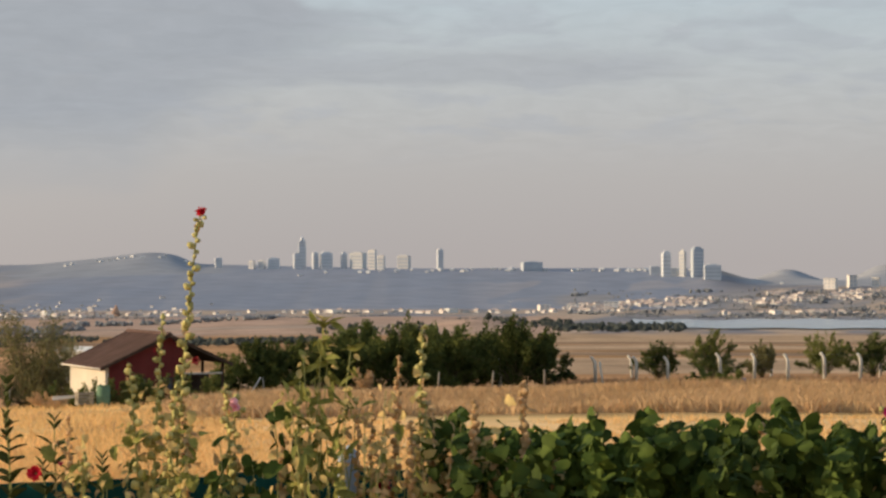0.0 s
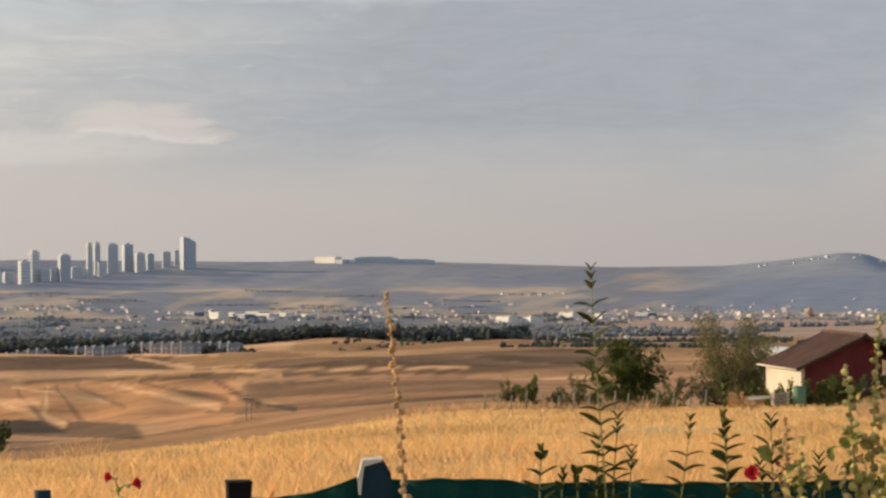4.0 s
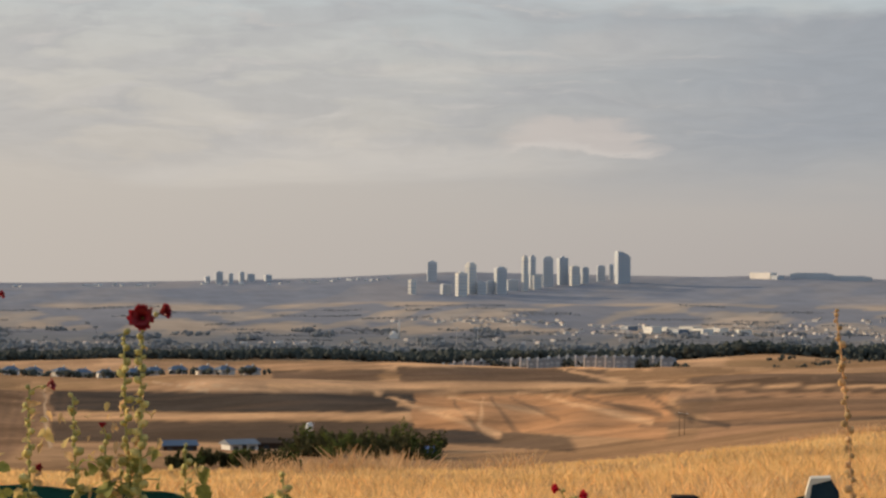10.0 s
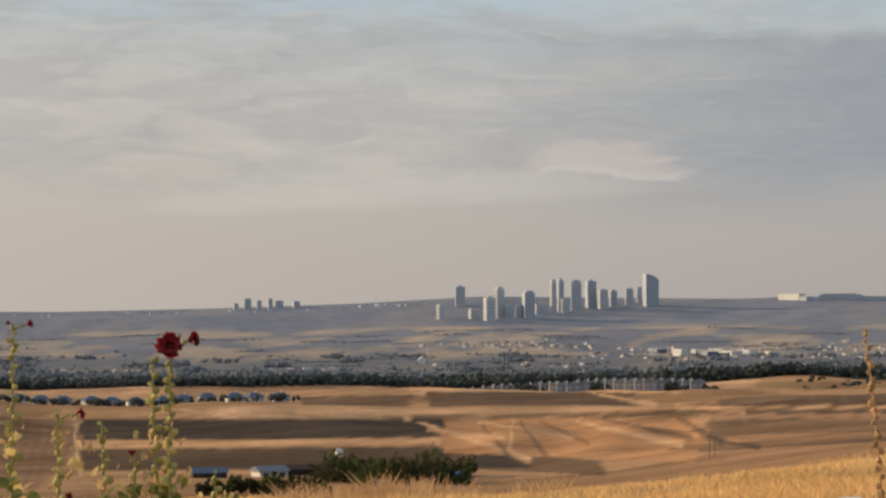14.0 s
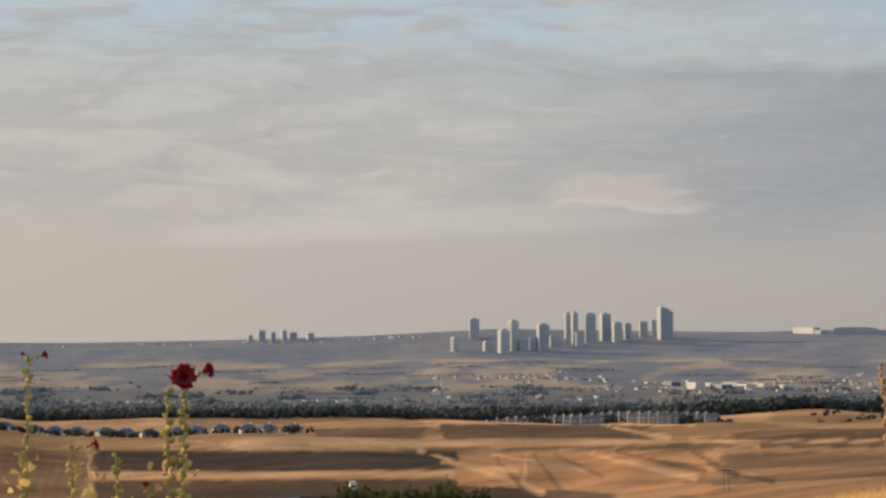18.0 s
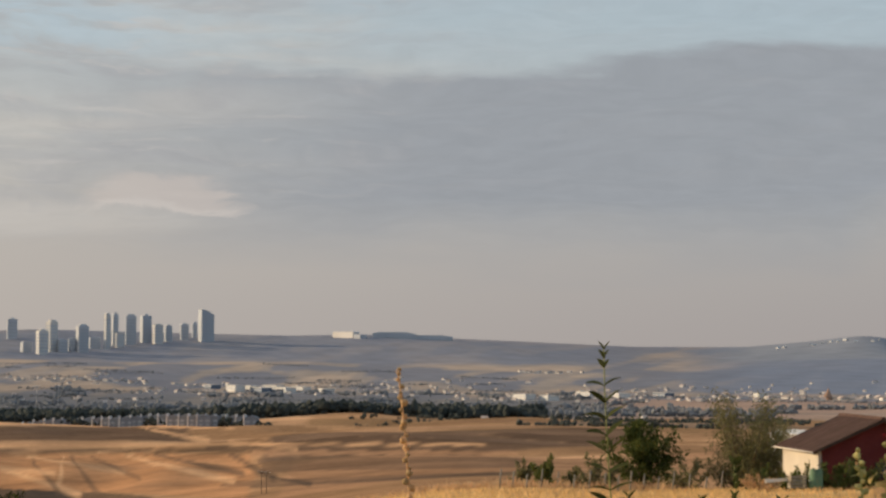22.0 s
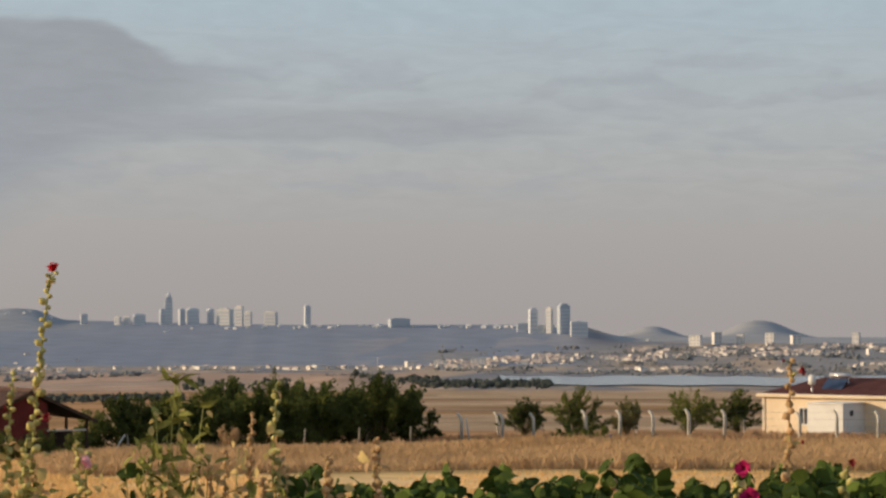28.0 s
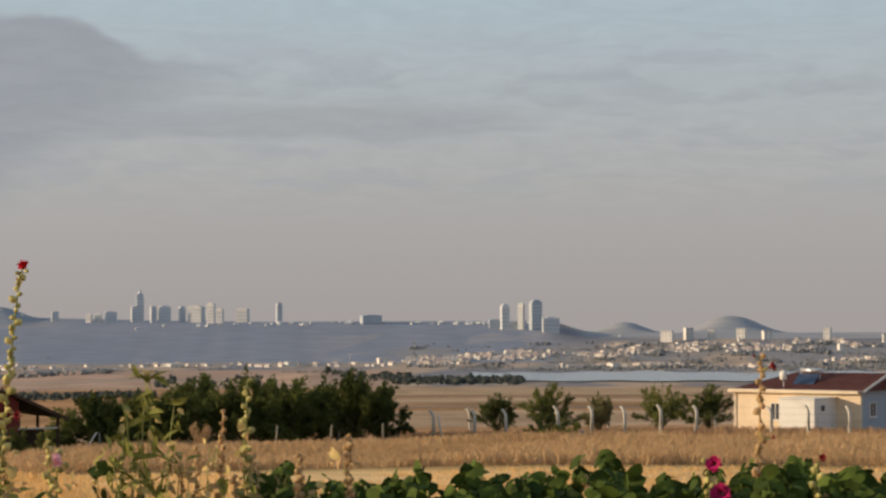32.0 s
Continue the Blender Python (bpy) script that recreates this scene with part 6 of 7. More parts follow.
ME = {
    "bud": [mesh_of("bud", bud_bm(r), "bud") for r in (0.012, 0.0155, 0.019)],
    "dry_bud": [mesh_of("seed_pod", bud_bm(r, 0.9), "dry_bud") for r in (0.012, 0.015, 0.018)],
    "bract": mesh_of("bract", leaf_bm(0.042, 0.022, 0.3, 0.2), "bud"),
    "dry_leaf": mesh_of("dry_leaf", leaf_bm(0.045, 0.026, 0.7, 0.7, "lobed"), "dry_bud"),
    "holly_leaf": mesh_of("leaf", leaf_bm(0.07, 0.062, 0.22, 0.35, "lobed", 8), "leaf_lily"),
    "long_leaf": mesh_of("leaf", leaf_bm(0.088, 0.031, 0.35, 0.35, "lance"), "leaf_lily"),
    "yellow_leaf": mesh_of("small_leaf", leaf_bm(0.055, 0.040, 0.3, 0.5, "lobed"), "leaf_gold_lit"),
    "gold_leaf": mesh_of("leaf", leaf_bm(0.055, 0.028, 0.35, 0.3, "lance"), "leaf_gold_lit"),
    "round_leaf": mesh_of("leaf", leaf_bm(0.082, 0.080, 0.15, 0.3, "heart", 7), "leaf_bean"),
    "bright": mesh_of("petal", petal_bm(0.048, 1.36, 0.55, 0.33), "bright_petal"),
    "lily_leaf": [mesh_of("leaf", leaf_bm(l, 0.033, 0.35, b, "lance"), "leaf_stalk") for l, b in ((0.074, 0.12), (0.066, 0.3), (0.05, 0.05))],
    "shrub_leaf": mesh_of("leaf", leaf_bm(0.060, 0.034, 0.3, 0.25), "leaf_lily"),
    "bean_leaf": [mesh_of("leaf", leaf_bm(l, l * 0.95, f, b, "heart", 6), "leaf_bean") for l, f, b in ((0.12, 0.12, 0.35), (0.10, 0.25, 0.5), (0.135, 0.05, 0.2))],
    "sepal": mesh_of("flower_base", bud_bm(0.013, 0.9), "bud"),
}
for key, mat in (("red", "red_petal"), ("pink", "pink_petal"), ("magenta", "magenta_petal")):
    ME[key] = mesh_of("petal", petal_bm(0.048, 1.36, 0.60, 0.33), mat)


SUN_AND_CAMERA = Vector((-0.62, -0.50, 0.42))


def facing(r, p, bias, size, hang=0.4):
    """A leaf at p, its upper side turned between evening sun and camera so that it shows lit, away from both at
    negative bias; its tip hangs outwards.
    """
    n = (SUN_AND_CAMERA * bias * 1.6 + Vector((r.gauss(0, 1), r.gauss(0, 1), r.gauss(0.2, 1))) * (1.15 - bias)).normalized()
    y = Vector((r.gauss(0, 1), r.gauss(0, 1), r.gauss(-hang, 0.8)))
    y = (y - n * y.dot(n)).normalized()
    x = y.cross(n)
    m = Matrix((x, y, n)).transposed().to_4x4()
    return Matrix.Translation(p) @ m @ Matrix.Scale(size, 4)


def bow(p0, p1, sway, n=12, seed=0):
    """A gently swaying line from p0 to p1."""
    p0, p1 = Vector(p0), Vector(p1)
    pts = []
    for k in range(n + 1):
        u = k / n
        p = p0.lerp(p1, u)
        p.x += sway * math.sin(u * 5.2 + seed) * u
        p.y += sway * 0.6 * math.cos(u * 4.1 + seed) * u
        pts.append(p)
    return pts


def flower(parent, at, face, colour, size=1.0, closed=0.0):
    """An open flower: base, five petals. face: direction that it opens to."""
    q = Vector(face).to_track_quat("Z", "Y").to_matrix().to_4x4()
    base = piece("flower", ME["sepal"], parent, Matrix.Translation(at) @ q @ pose(0, 0, -0.022, 90) @ Matrix.Scale(size, 4))
    inv = (pose(0, 0, -0.022, 90) @ Matrix.Scale(size, 4)).inverted()
    for k in range(5 if size < 0.7 or closed > 0.9 else 10):
        piece("petal", ME[colour], base, inv @ pose(0, 0, 0, 0, 0, 72 * k + (36 if k > 4 else 0) + 8 * math.sin(k * 3)) @ pose(0, 0, 0, 0, -closed * 55 - 6 * math.sin(k * 2.1)) @ Matrix.Scale(size * (0.92 + 0.1 * math.sin(k * 5)), 4))
    return base


def hollyhock(az_top, z_top, az_low, z_low, d, blooms=(), dry=False, first=0.72, label="", leaves=5, seed=0, sway=0.012, gap=0.030):
    """A tall stalk set with buds, which stands in the garden bed."""
    r = random.Random(seed)
    g = ground(az_low, d)
    # follow the line of the two heights down to the bed
    slope = (az_top - az_low) / (z_top - z_low)
    az0 = az_low - slope * (z_low - g) * 0.45
    at = spot(az0, d)
    t = root("hollyhock", at, label or ("dry brown hollyhock stalk with seed pods" if dry else "tall hollyhock stalk with yellow-green buds"), "hollyhock", "garden hollyhocks")
    dx = -(radians(az_top - az0)) * d
    line = bow((0, 0, -0.05), (dx, 0, z_top - g), sway, 16, seed)
    n = len(line)
    part("stem", tube(line, [0.009 - 0.006 * k / (n - 1) for k in range(n)], 6), "dry_bud" if dry else "stem", t)

    def along(z):
        u = max(0.0, min(0.999, (z - g + 0.05) / (z_top - g + 0.05))) * (n - 1)
        k = int(u)
        return line[k].lerp(line[min(k + 1, n - 1)], u - k)
    z, turn = first, r.uniform(0, 360)
    kinds = ME["dry_bud"] if dry else ME["bud"]
    while z < z_top:
        u = (z - first) / max(0.1, z_top - first)
        turn += 137 + r.uniform(-25, 25)
        size = (1.15 - 0.55 * u) * r.uniform(0.8, 1.2)
        p = along(z)
        m = Matrix.Translation(p) @ pose(0, 0, 0, 0, 0, turn) @ pose(0, 0, 0, r.uniform(15, 45)) @ Matrix.Scale(size, 4)
        piece("seed_pod" if dry else "bud", kinds[r.randrange(3)], t, m)
        if r.random() < 0.45:
            piece("bract", ME["dry_leaf"] if dry or r.random() < 0.15 else ME["bract"], t, Matrix.Translation(p) @ pose(0, 0, 0, 0, 0, turn + r.uniform(20, 160)) @ pose(0, 0, 0, r.uniform(-40, 30)) @ Matrix.Scale(size * r.uniform(0.7, 1.25) * (0.55 if dry else 1), 4))
        z += gap * (1.0 - 0.35 * u) * r.uniform(0.75, 1.25)
    for k in range(leaves):
        zz = r.uniform(0.45, 1.12)
        p = along(min(zz, z_top - 0.1))
        a = r.uniform(0, 360)
        reach = r.uniform(0.03, 0.11)
        q = p + Vector((-math.sin(radians(a)) * reach, math.cos(radians(a)) * reach, 0.02))
        part("leaf_stalk", tube((p, p.lerp(q, 0.6) + Vector((0, 0, 0.012)), q), 0.0022, 4), "stem", t)
        piece("leaf", ME["dry_leaf"] if dry and k % 2 else ME["holly_leaf"], t, facing(r, q, 0.6, r.uniform(0.5, 1.0)))
    for k in range(leaves * 3):
        zz = r.uniform(0.7, min(1.32, z_top - 0.05))
        p = along(zz)
        a = r.uniform(0, 360)
        piece("small_leaf", ME["dry_leaf"] if r.random() < 0.45 else ME["yellow_leaf"], t, facing(r, p + Vector((r.uniform(-0.06, 0.06), r.uniform(-0.04, 0.04), 0)), 0.55, r.uniform(0.45, 0.95)))
    for az, zf, colour, size, face, closed in blooms:
        p = Vector((-(radians(az - az0)) * d, -0.03, zf - g))
        s = along(min(zf - 0.02, z_top))
        part("flower_stalk", tube((s, s.lerp(p, 0.5) + Vector((0, 0, 0.008)), p), 0.003, 4), "stem", t)
        flower(t, p, face, colour, size, closed)
    return t


FRONT, SIDE_R, SIDE_L, UP = (-0.3, -1, 0.15), (0.9, -0.4, 0.3), (-0.9, -0.4, 0.2), (0.1, -0.3, 1)
hollyhock(5.96, 1.86, 6.60, 1.13, 8.5, ((5.86, 1.872, "bright", 0.62, (-0.4, -0.7, 0.6), 1.05), (6.0, 1.36, "red", 0.45, FRONT, 0.6), (6.15, 1.16, "magenta", 0.4, UP, 0.8)), leaves=9, seed=1, label="tallest hollyhock stalk, buds below one red bloom", gap=0.026)
hollyhock(6.87, 1.53, 7.00, 1.12, 8.4, ((6.95, 1.40, "red", 0.25, SIDE_L, 0.9),), leaves=8, seed=2)
hollyhock(6.55, 1.30, 6.75, 0.95, 8.3, (), leaves=8, seed=21)
hollyhock(6.35, 1.18, 6.25, 0.95, 8.6, ((6.3, 1.02, "red", 0.3, FRONT, 0.7),), leaves=8, seed=22, dry=True)
hollyhock(7.68, 1.35, 7.36, 1.10, 8.4, (), leaves=5, seed=3)
hollyhock(5.35, 1.28, 5.25, 1.05, 8.55, (), leaves=7, seed=23)
hollyhock(5.05, 1.22, 5.2, 0.95, 8.6, ((4.98, 1.186, "pink", 0.92, (-0.9, -0.35, 0.4), 0.95),), leaves=6, seed=24, label="hollyhock with one soft pink flower among leaves")
hollyhock(0.67, 1.48, 0.90, 1.10, 8.4, (), leaves=7, seed=4)
hollyhock(1.16, 1.37, 1.43, 1.07, 8.5, (), dry=True, leaves=6, seed=5)
hollyhock(1.75, 1.24, 1.9, 1.0, 8.5, ((1.58, 0.915, "red", 0.75, FRONT, 0.3),), dry=True, leaves=6, seed=6)
hollyhock(2.1, 1.2, 2.2, 0.95, 8.3, (), dry=True, leaves=5, seed=25)
hollyhock(3.6, 1.22, 3.5, 0.95, 8.3, (), leaves=7, seed=26)
hollyhock(-1.77, 1.30, -1.95, 0.91, 8.2, (), dry=True, leaves=6, seed=7, gap=0.016, first=0.85, label="dry pinkish seed stalk standing before the beans")
hollyhock(-0.55, 1.235, -0.61, 0.91, 8.2, (), dry=True, leaves=6, seed=8, gap=0.016, first=0.85, label="dry pinkish seed stalk standing before the beans")
hollyhock(0.0, 1.12, 0.1, 0.9, 8.2, (), dry=True, leaves=3, seed=27)
for k, (az, top, dry) in enumerate(((1.0, 1.16, True), (0.42, 1.2, True), (-0.25, 1.05, True), (-1.15, 1.08, True), (-2.5, 1.04, True), (4.0, 1.1, True), (-7.3, 1.16, True))):
    hollyhock(az, top, az + 0.12 * math.sin(k * 3), 0.92, 8.2 + 0.1 * (k % 3), (), dry=dry, leaves=7, seed=60 + k, gap=0.022)
hollyhock(9.08, 1.17, 9.03, 0.91, 8.5, ((9.75, 0.975, "bright", 0.7, FRONT, 0.5), (9.2, 1.0, "magenta", 0.3, UP, 0.8)), leaves=8, seed=9, dry=True, label="drying hollyhock with a magenta-red flower at its side")
hollyhock(8.7, 1.05, 8.75, 0.9, 8.4, (), leaves=8, seed=28)
hollyhock(18.50, 1.61, 17.89, 0.98, 8.5, (), dry=True, leaves=0, seed=10, sway=0.018, label="bare curved hollyhock stalk with drying pods")
hollyhock(24.75, 0.94, 24.7, 0.85, 8.5, ((24.91, 0.975, "bright", 0.55, SIDE_L, 0.9), (24.45, 0.95, "bright", 0.62, SIDE_R, 0.9)), leaves=2, seed=11, label="short hollyhock with two small red blooms")
hollyhock(34.72, 1.52, 34.90, 0.96, 8.3, ((34.79, 1.572, "red", 1.15, (-0.15, -1, 0.1), 0.5), (34.40, 1.588, "red", 0.75, SIDE_R, 0.8)), leaves=10, seed=12, label="tall hollyhock topped by a large dark red flower")
hollyhock(35.16, 1.52, 34.96, 0.96, 8.35, (), leaves=10, seed=13)
hollyhock(36.41, 1.30, 36.08, 0.96, 8.4, (), leaves=9, seed=14)
hollyhock(35.69, 1.17, 35.68, 0.96, 8.4, ((35.70, 1.195, "red", 0.42, UP, 0.5),), leaves=10, seed=15)
hollyhock(33.82, 1.13, 33.81, 0.96, 8.4, (), leaves=9, seed=16)
hollyhock(31.44, 1.03, 31.5, 0.9, 8.4, (), leaves=9, seed=17)
hollyhock(38.34, 1.64, 38.54, 1.19, 8.4, ((38.12, 1.645, "red", 0.42, SIDE_R, 0.85), (38.5, 1.65, "red", 0.25, SIDE_L, 0.9)), leaves=9, seed=18)
hollyhock(37.32, 1.33, 37.31, 1.15, 8.4, ((36.99, 1.337, "red", 0.58, SIDE_R, 0.6), (37.12, 1.06, "red", 0.4, FRONT, 0.6)), leaves=10, seed=19)
hollyhock(35.3, 1.08, 35.3, 0.9, 8.4, (), leaves=11, seed=29)
hollyhock(-11.53, 1.57, -11.51, 1.17, 8.4, ((-11.71, 1.522, "red", 0.46, SIDE_R, 0.6), (-11.4, 1.56, "red", 0.2, SIDE_L, 0.9), (-11.75, 1.28, "red", 0.24, SIDE_R, 0.9)), dry=True, leaves=3, seed=20, label="dry hollyhock stalk with a last red bloom")
hollyhock(-10.3, 1.2, -10.35, 0.95, 8.3, ((-10.45, 1.195, "magenta", 0.72, FRONT, 0.45), (-10.60, 1.095, "magenta", 0.82, FRONT, 0.2)), leaves=4, seed=30, label="hollyhock with two magenta-pink flowers among the beans")
hollyhock(-12.9, 1.2, -12.9, 0.95, 8.3, ((-12.98, 1.218, "red", 0.4, FRONT, 0.6),), leaves=4, seed=31)


# ---- leafy stalks with paired lance leaves ----
def leafy_stalk(az_top, z_top, az_low, z_low, d, seed=0, step=0.056, big=1.2, name="leafy_stalk"):
    r = random.Random(seed + 400)
    g = ground(az_low, d)
    az0 = az_low
    t = root(name, spot(az0, d), "green upright stalk with paired lance-shaped leaves", "plant", "leafy garden stalks")
    dx = -radians(az_top - az0) * d
    line = bow((0, 0, -0.05), (dx, 0, z_top - g), 0.02, 12, seed)
    part("stem", tube(line, [0.006 - 0.004 * k / 12 for k in range(13)], 6), "stem", t)
    z, turn = 0.55, r.uniform(-20, 20)
    while z < z_top - 0.01:
        u = (z + 0.05) / (z_top - g + 0.05) * 12
        p = line[min(12, int(u))].lerp(line[min(12, int(u) + 1)], u - int(u))
        near_top = (z_top - z) < 0.10
        for side in (0, 180):
            piece("leaf", ME["lily_leaf"][2 if near_top else r.randrange(2)], t, Matrix.Translation(p) @ pose(0, 0, 0, 0, 0, 90 + side + turn) @ pose(0, 0, 0, 58 if near_top else r.uniform(24, 50), r.uniform(-25, 25)) @ Matrix.Scale(big * r.uniform(0.85, 1.1) * (0.75 if near_top else 1), 4))
        turn += r.uniform(-22, 22)
        z += step * r.uniform(0.8, 1.2) * (0.5 if near_top else 1)
    return t


for k, row in enumerate(((13.44, 1.694, 13.05, 0.91), (14.74, 1.07, 14.6, 0.88), (13.51, 1.10, 13.21, 0.91), (11.34, 1.17, 12.07, 0.91), (10.50, 1.29, 10.38, 0.91), (10.39, 1.19, 10.32, 0.88), (9.21, 1.16, 9.3, 0.9), (14.2, 0.98, 14.1, 0.88), (13.0, 1.18, 13.02, 0.9), (12.75, 1.05, 12.8, 0.88), (8.3, 1.03, 8.35, 0.88), (9.55, 1.0, 9.5, 0.88), (13.8, 0.99, 13.85, 0.88))):
    leafy_stalk(*row, 8.6, seed=k)


# ---- broad-leaved shrub ----
def shrub(az, d, z_top, seed, label, spread_=0.14, stems=6, leaves=60, me="shrub_leaf", gold=0.5, tuft=0):
    r = random.Random(seed + 900)
    t = root("shrub", spot(az, d), label, "shrub", "garden shrubs")
    for k in range(stems):
        lean = spread_ * (r.uniform(-1, 1) if k else 0.1)
        top = z_top if k == 0 else z_top - r.uniform(0.08, 0.35)
        line = bow((r.uniform(-0.04, 0.04), r.uniform(-0.04, 0.04), -0.05), (lean, r.uniform(-0.1, 0.1), top), 0.025, 10, seed + k)
        part("stem", tube(line, [0.0042 - 0.0024 * j / 10 for j in range(11)], 5), "stem", t)
        for j in range(leaves // stems * (2 if k == 0 else 1)):
            u = 10 * (1 - r.random() ** 1.6 * 0.55)
            p = line[min(10, int(u))].lerp(line[min(10, int(u) + 1)], u - int(u))
            kind = me if r.random() > gold else "gold_leaf"
            piece("leaf", ME[kind], t, facing(r, p + Vector((r.uniform(-0.025, 0.025), r.uniform(-0.02, 0.02), 0)), 0.62, r.uniform(0.45, 0.9)))
        # the tuft at the tip
        tip = line[10]
        for j in range(tuft if k == 0 else tuft // 4):
            a = 360 * j / max(1, tuft) + r.uniform(-20, 20)
            piece("leaf", ME["gold_leaf" if j % 3 == 0 else "long_leaf"], t, Matrix.Translation(tip - Vector((0, 0, 0.012 * (j % 3)))) @ pose(0, 0, 0, 0, 0, a) @ pose(0, 0, 0, r.uniform(15, 65), r.uniform(-20, 20)) @ Matrix.Scale(r.uniform(0.7, 1.0), 4))
    return t


shrub(3.10, 8.3, 1.50, 1, "upright green shrub with a bright leafy top", 0.15, 8, 210, "long_leaf", 0.3, 11)
shrub(2.75, 8.2, 1.22, 2, "upright green shrub in the garden bed", 0.2, 7, 120, "long_leaf", 0.45, 4)
shrub(3.6, 8.3, 1.15, 3, "broad-leaved green shrub in the garden bed", 0.2, 7, 150, "shrub_leaf", 0.55, 3)
shrub(4.35, 8.3, 1.20, 4, "broad-leaved green shrub with large round leaves", 0.18, 7, 80, "round_leaf", 0.15)
shrub(4.7, 8.4, 1.0, 5, "broad-leaved green shrub with large round leaves", 0.18, 7, 90, "round_leaf", 0.2)
shrub(2.0, 8.25, 1.18, 6, "half-dry leafy shrub in the garden bed", 0.2, 7, 90, "dry_leaf", 0.6)
shrub(1.6, 8.3, 1.26, 26, "thin half-dry shrub with golden leaves, sunlight in their colour", 0.16, 6, 70, "dry_leaf", 0.6)
shrub(0.8, 8.3, 1.2, 27, "thin half-dry shrub with golden leaves, sunlight in their colour", 0.16, 6, 70, "dry_leaf", 0.6)
shrub(7.9, 8.4, 1.02, 28, "thin half-dry shrub with golden leaves, sunlight in their colour", 0.2, 6, 90, "shrub_leaf", 0.4)
shrub(1.3, 8.3, 1.0, 7, "half-dry leafy shrub in the garden bed", 0.2, 7, 90, "shrub_leaf", 0.5)
shrub(6.6, 8.3, 1.02, 8, "leafy shrub at the foot of the hollyhocks", 0.2, 8, 150, "shrub_leaf", 0.6)
shrub(8.9, 8.4, 1.02, 9, "leafy shrub at the foot of the hollyhocks", 0.14, 6, 80)
shrub(5.7, 8.4, 0.98, 10, "leafy shrub at the foot of the hollyhocks", 0.2, 6, 80)


# ---- bean rows ----
def bean_rows():
    r = random.Random(77)
    t = root("bean_bed", spot(-7, 8.6), "dense bed of dark green climbing bean plants", "bean plants")
    inv = t.matrix_world.inverted()

    def top(az, d):
        return 1.072 + 0.030 * math.sin(az * 1.45 + 0.6) - 0.11 * math.exp(-((az + 3.9) / 0.3) ** 2) - 0.09 * math.exp(-((az + 8.8) / 0.35) ** 2) + 0.03 * math.sin(az * 4.1 + d * 3) + 0.035 * math.sin(az * 9.7 + d) + 0.03 * math.sin(az * 21.3 + 2 * d) + (0.02 if az < -4.6 else 0) - 0.9 * max(0, az - 0.5) * 0.16
    spots = []
    for k in range(14500):
        az, d = r.uniform(-17.5, 0.45), r.uniform(7.7, 9.5)
        if d < 7.7 + 0.55 * (0.5 + 0.5 * math.sin(az * 4.3 + 1.6 * math.sin(az * 1.7))):
            continue
        depth = r.random() ** 1.7 * 0.62
        spots.append((az, d, top(az, d) - depth * (0.6 if d > 8.4 else 1.0) - (0.04 if d > 8.8 else 0)))
    spots.sort(key=lambda s: (-s[2], s[1]))
    rest = []
    for k, (az, d, z) in enumerate(spots):
        x, y = polar(az, d)
        # top leaves turn to sun and camera, deeper ones away to look darker
        m = facing(r, Vector((x, y, z)), 0.55 if z > top(az, d) - 0.09 else -0.35, r.uniform(0.30, 0.56), 0.7)
        me = ME["bean_leaf"][k % 3]
        if k % 39 == 0:
            piece("leaf", me, t, inv @ m)
        else:
            rest.append((me, inv @ m))
    vs, fs = [], []
    for me, m in rest:
        o = len(vs)
        vs += [tuple(m @ v.co) for v in me.vertices]
        fs += [tuple(o + i for i in p.vertices) for p in me.polygons]
    sheet("leaf_mass", vs, fs, "leaf_bean", t, smooth=True)["kind"] = "stuff"
    for k in range(60):
        az, d = r.uniform(-17, 1), r.uniform(8.7, 9.3)
        x, y = polar(az, d)
        p = inv @ Vector((x, y, 0))
        part("vine", tube(bow(p, p + Vector((r.uniform(-0.1, 0.1), r.uniform(-0.1, 0.1), top(az, d) - 0.02)), 0.03, 8, k), 0.005, 4), "stem", t)


bean_rows()


# ---- the netted fence ----
def fence_d(az):
    return 8.75 / math.cos(radians(az - 20))


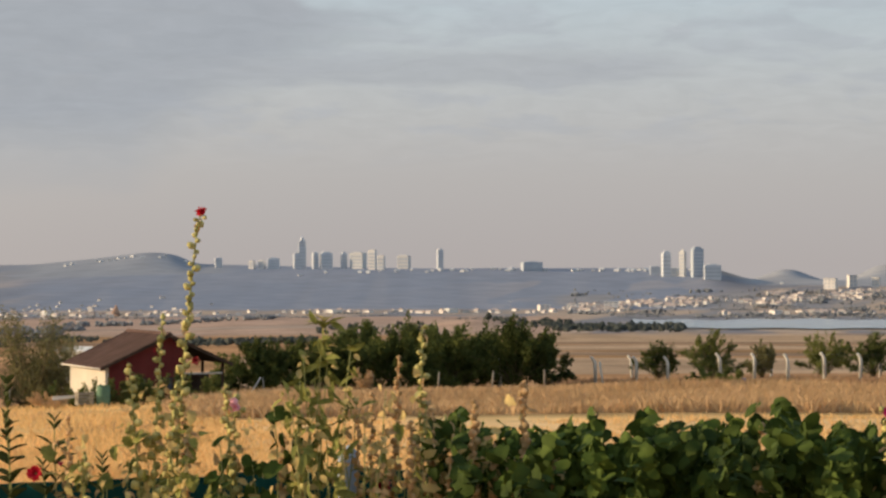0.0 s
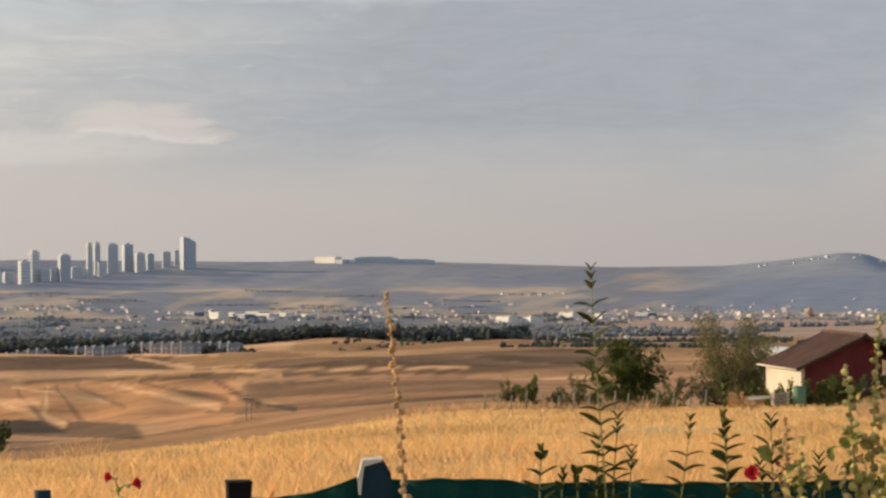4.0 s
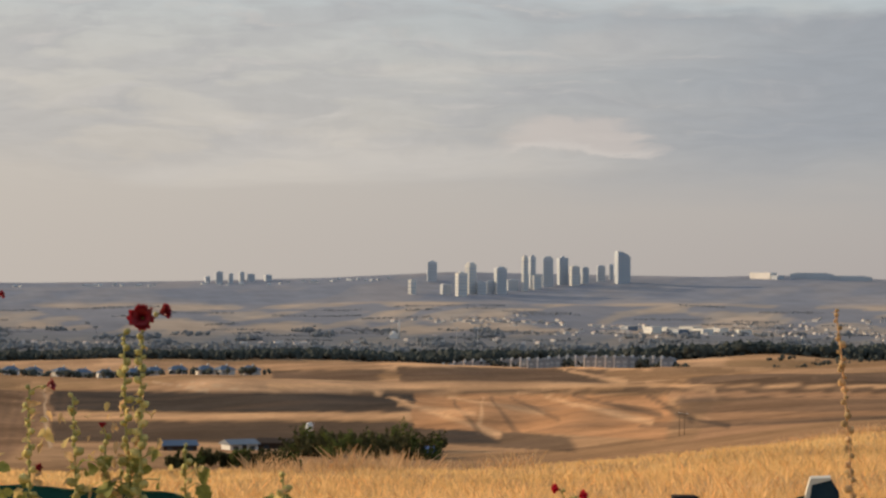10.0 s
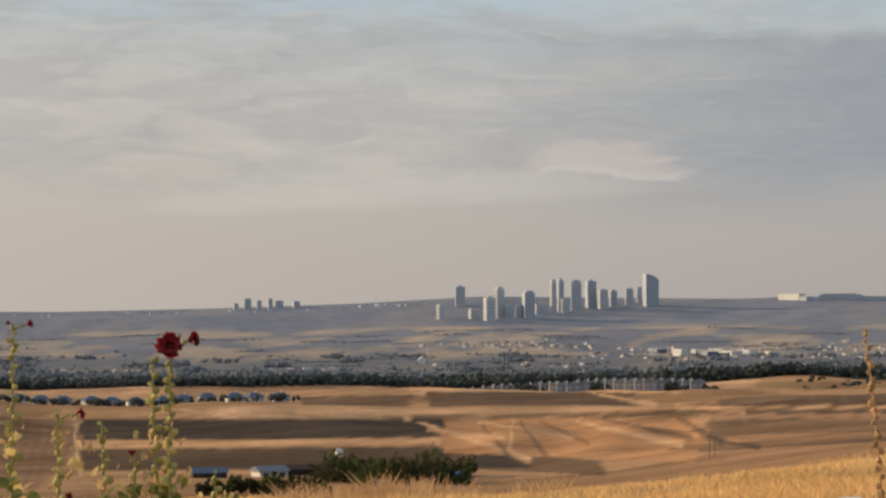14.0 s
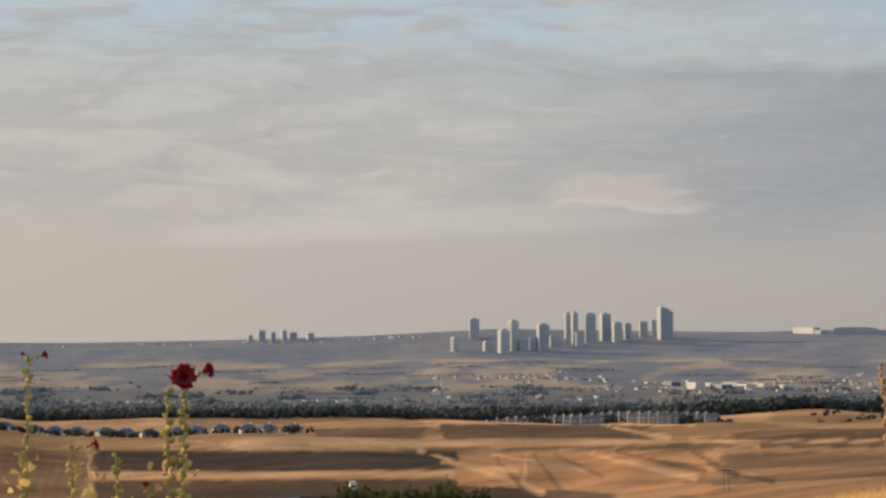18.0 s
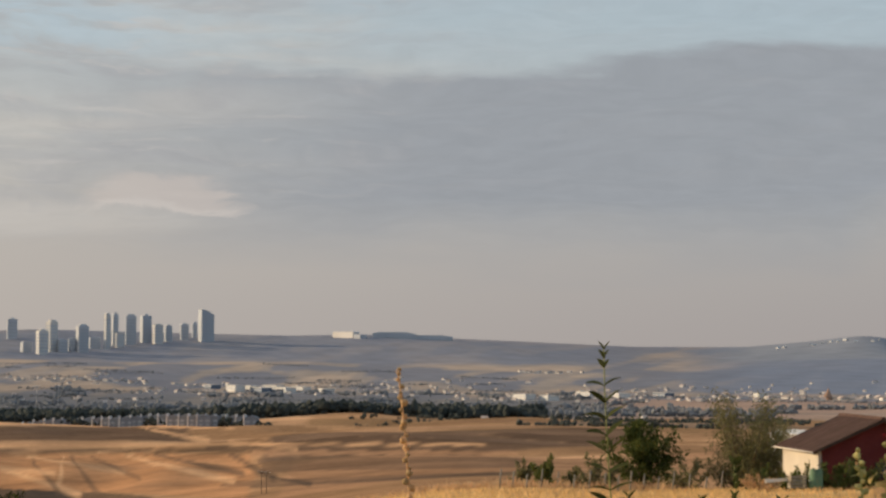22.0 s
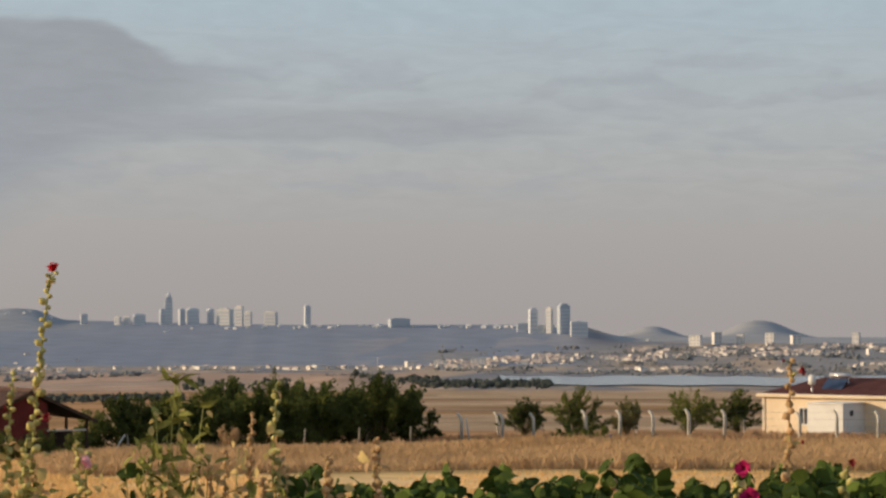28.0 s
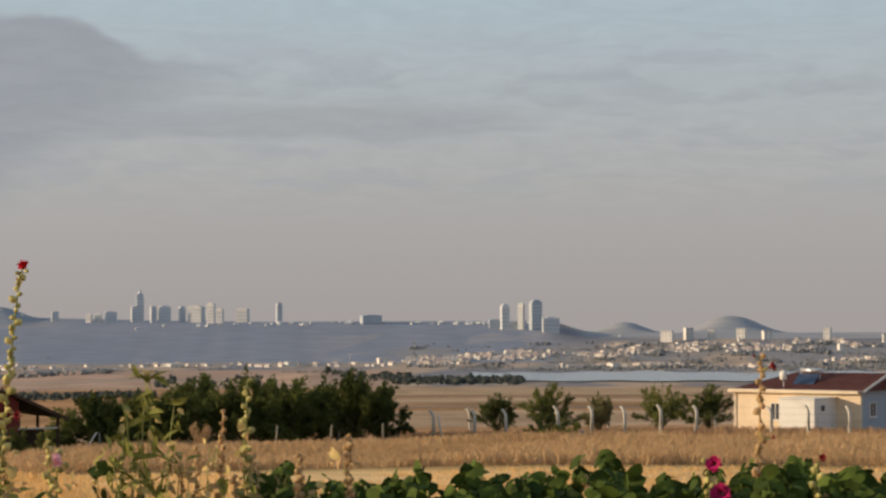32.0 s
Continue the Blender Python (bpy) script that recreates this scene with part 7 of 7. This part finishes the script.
def net_fence():
    t = root("net_fence", spot(20, 8.75), "garden fence hung with dark green shade net", "fence")
    inv = t.matrix_world.inverted()
    azs = np.linspace(-2, 47, 220)
    vs, fs = [], []
    rows = 9
    for a in azs:
        sag = 0.925 + 0.005 * math.sin(a * 0.5) + 0.003 * math.sin(a * 4.1)
        sag += 0.035 * math.exp(-((a - 19.2) / 0.7) ** 2) - 0.065 * math.exp(-((a - 26.3) / 7.2) ** 6) - 0.022 * (1 if a < 15 else math.exp(-((a - 15) / 1.2) ** 2))
        for k in range(rows):
            u = k / (rows - 1)
            d = fence_d(a) + 0.035 * math.sin(a * 2.3 + u * 3) + 0.02 * math.sin(a * 7.1 + u * 5)
            x, y = polar(a, d)
            vs.append(tuple(inv @ Vector((x, y, 0.0 + sag * u))))
    for i in range(len(azs) - 1):
        for k in range(rows - 1):
            fs.append((i * rows + k, (i + 1) * rows + k, (i + 1) * rows + k + 1, i * rows + k + 1))
    net = sheet("net", vs, fs, "net", t, smooth=True)
    thick = net.modifiers.new("thickness", "SOLIDIFY")
    thick.thickness = 0.004
    part("top_cord", tube([vs[i * rows + rows - 1] for i in range(len(azs))], 0.007, 5), "net", t)
    for a in (3.5, 11.2, 26.5, 34.2, 42):
        x, y = polar(a, fence_d(a) + 0.07)
        p = inv @ Vector((x, y, 0))
        part("stake", tube((p - Vector((0, 0, 0.3)), p + Vector((0, 0, 0.9))), 0.03, 6), "post_paint", t)
    # the leaning timber post; a pale plate paints sunlight on its left edge and top
    x, y = polar(18.38, 8.62)
    stand = inv @ pose(x, y, -0.065, 0, -3, 19)
    part("post", solid(((-0.05, -0.4), (0.055, -0.4), (0.06, 1.03), (0.034, 1.078), (-0.034, 1.078), (-0.052, 1.02)), 0.10, at=-0.05), "post_paint", t, "dark blue-green painted timber post").matrix_basis = stand
    part("post_cap", solid(((-0.059, 0.965), (-0.052, 0.96), (-0.034, 1.062), (0.034, 1.077), (0.034, 1.085), (-0.038, 1.085), (-0.059, 1.022)), 0.108, at=-0.054), "post_sunlit", t, "pale plate for the sunlit edge and top of the post").matrix_basis = stand


net_fence()
k = root("black_box", spot(21.95, 8.45, 0.0, 6), "dark open-topped plastic planter on a stake", "planter")
part("stake", tube(((0, 0, -0.2), (0, 0, 0.82)), 0.02, 6), "dark_wood", k)
part("planter", solid(((-0.04, 0.78), (0.03, 0.78), (0.042, 0.955), (-0.042, 0.96)), 0.09, at=-0.045), "black_plastic", k)
part("rim", box(-0.044, -0.05, 0.948, 0.044, 0.05, 0.960, 0.003), "black_plastic", k)
k = root("grey_post", spot(2.42, 8.75), "blue-grey rounded post top behind the shrubs", "post")
part("post", tube(((0, 0, -0.3), (0, 0, 0.98), (0.004, 0, 1.02), (0.008, 0, 1.04)), (0.045, 0.042, 0.03, 0.008), 10), "blue_grey", k)
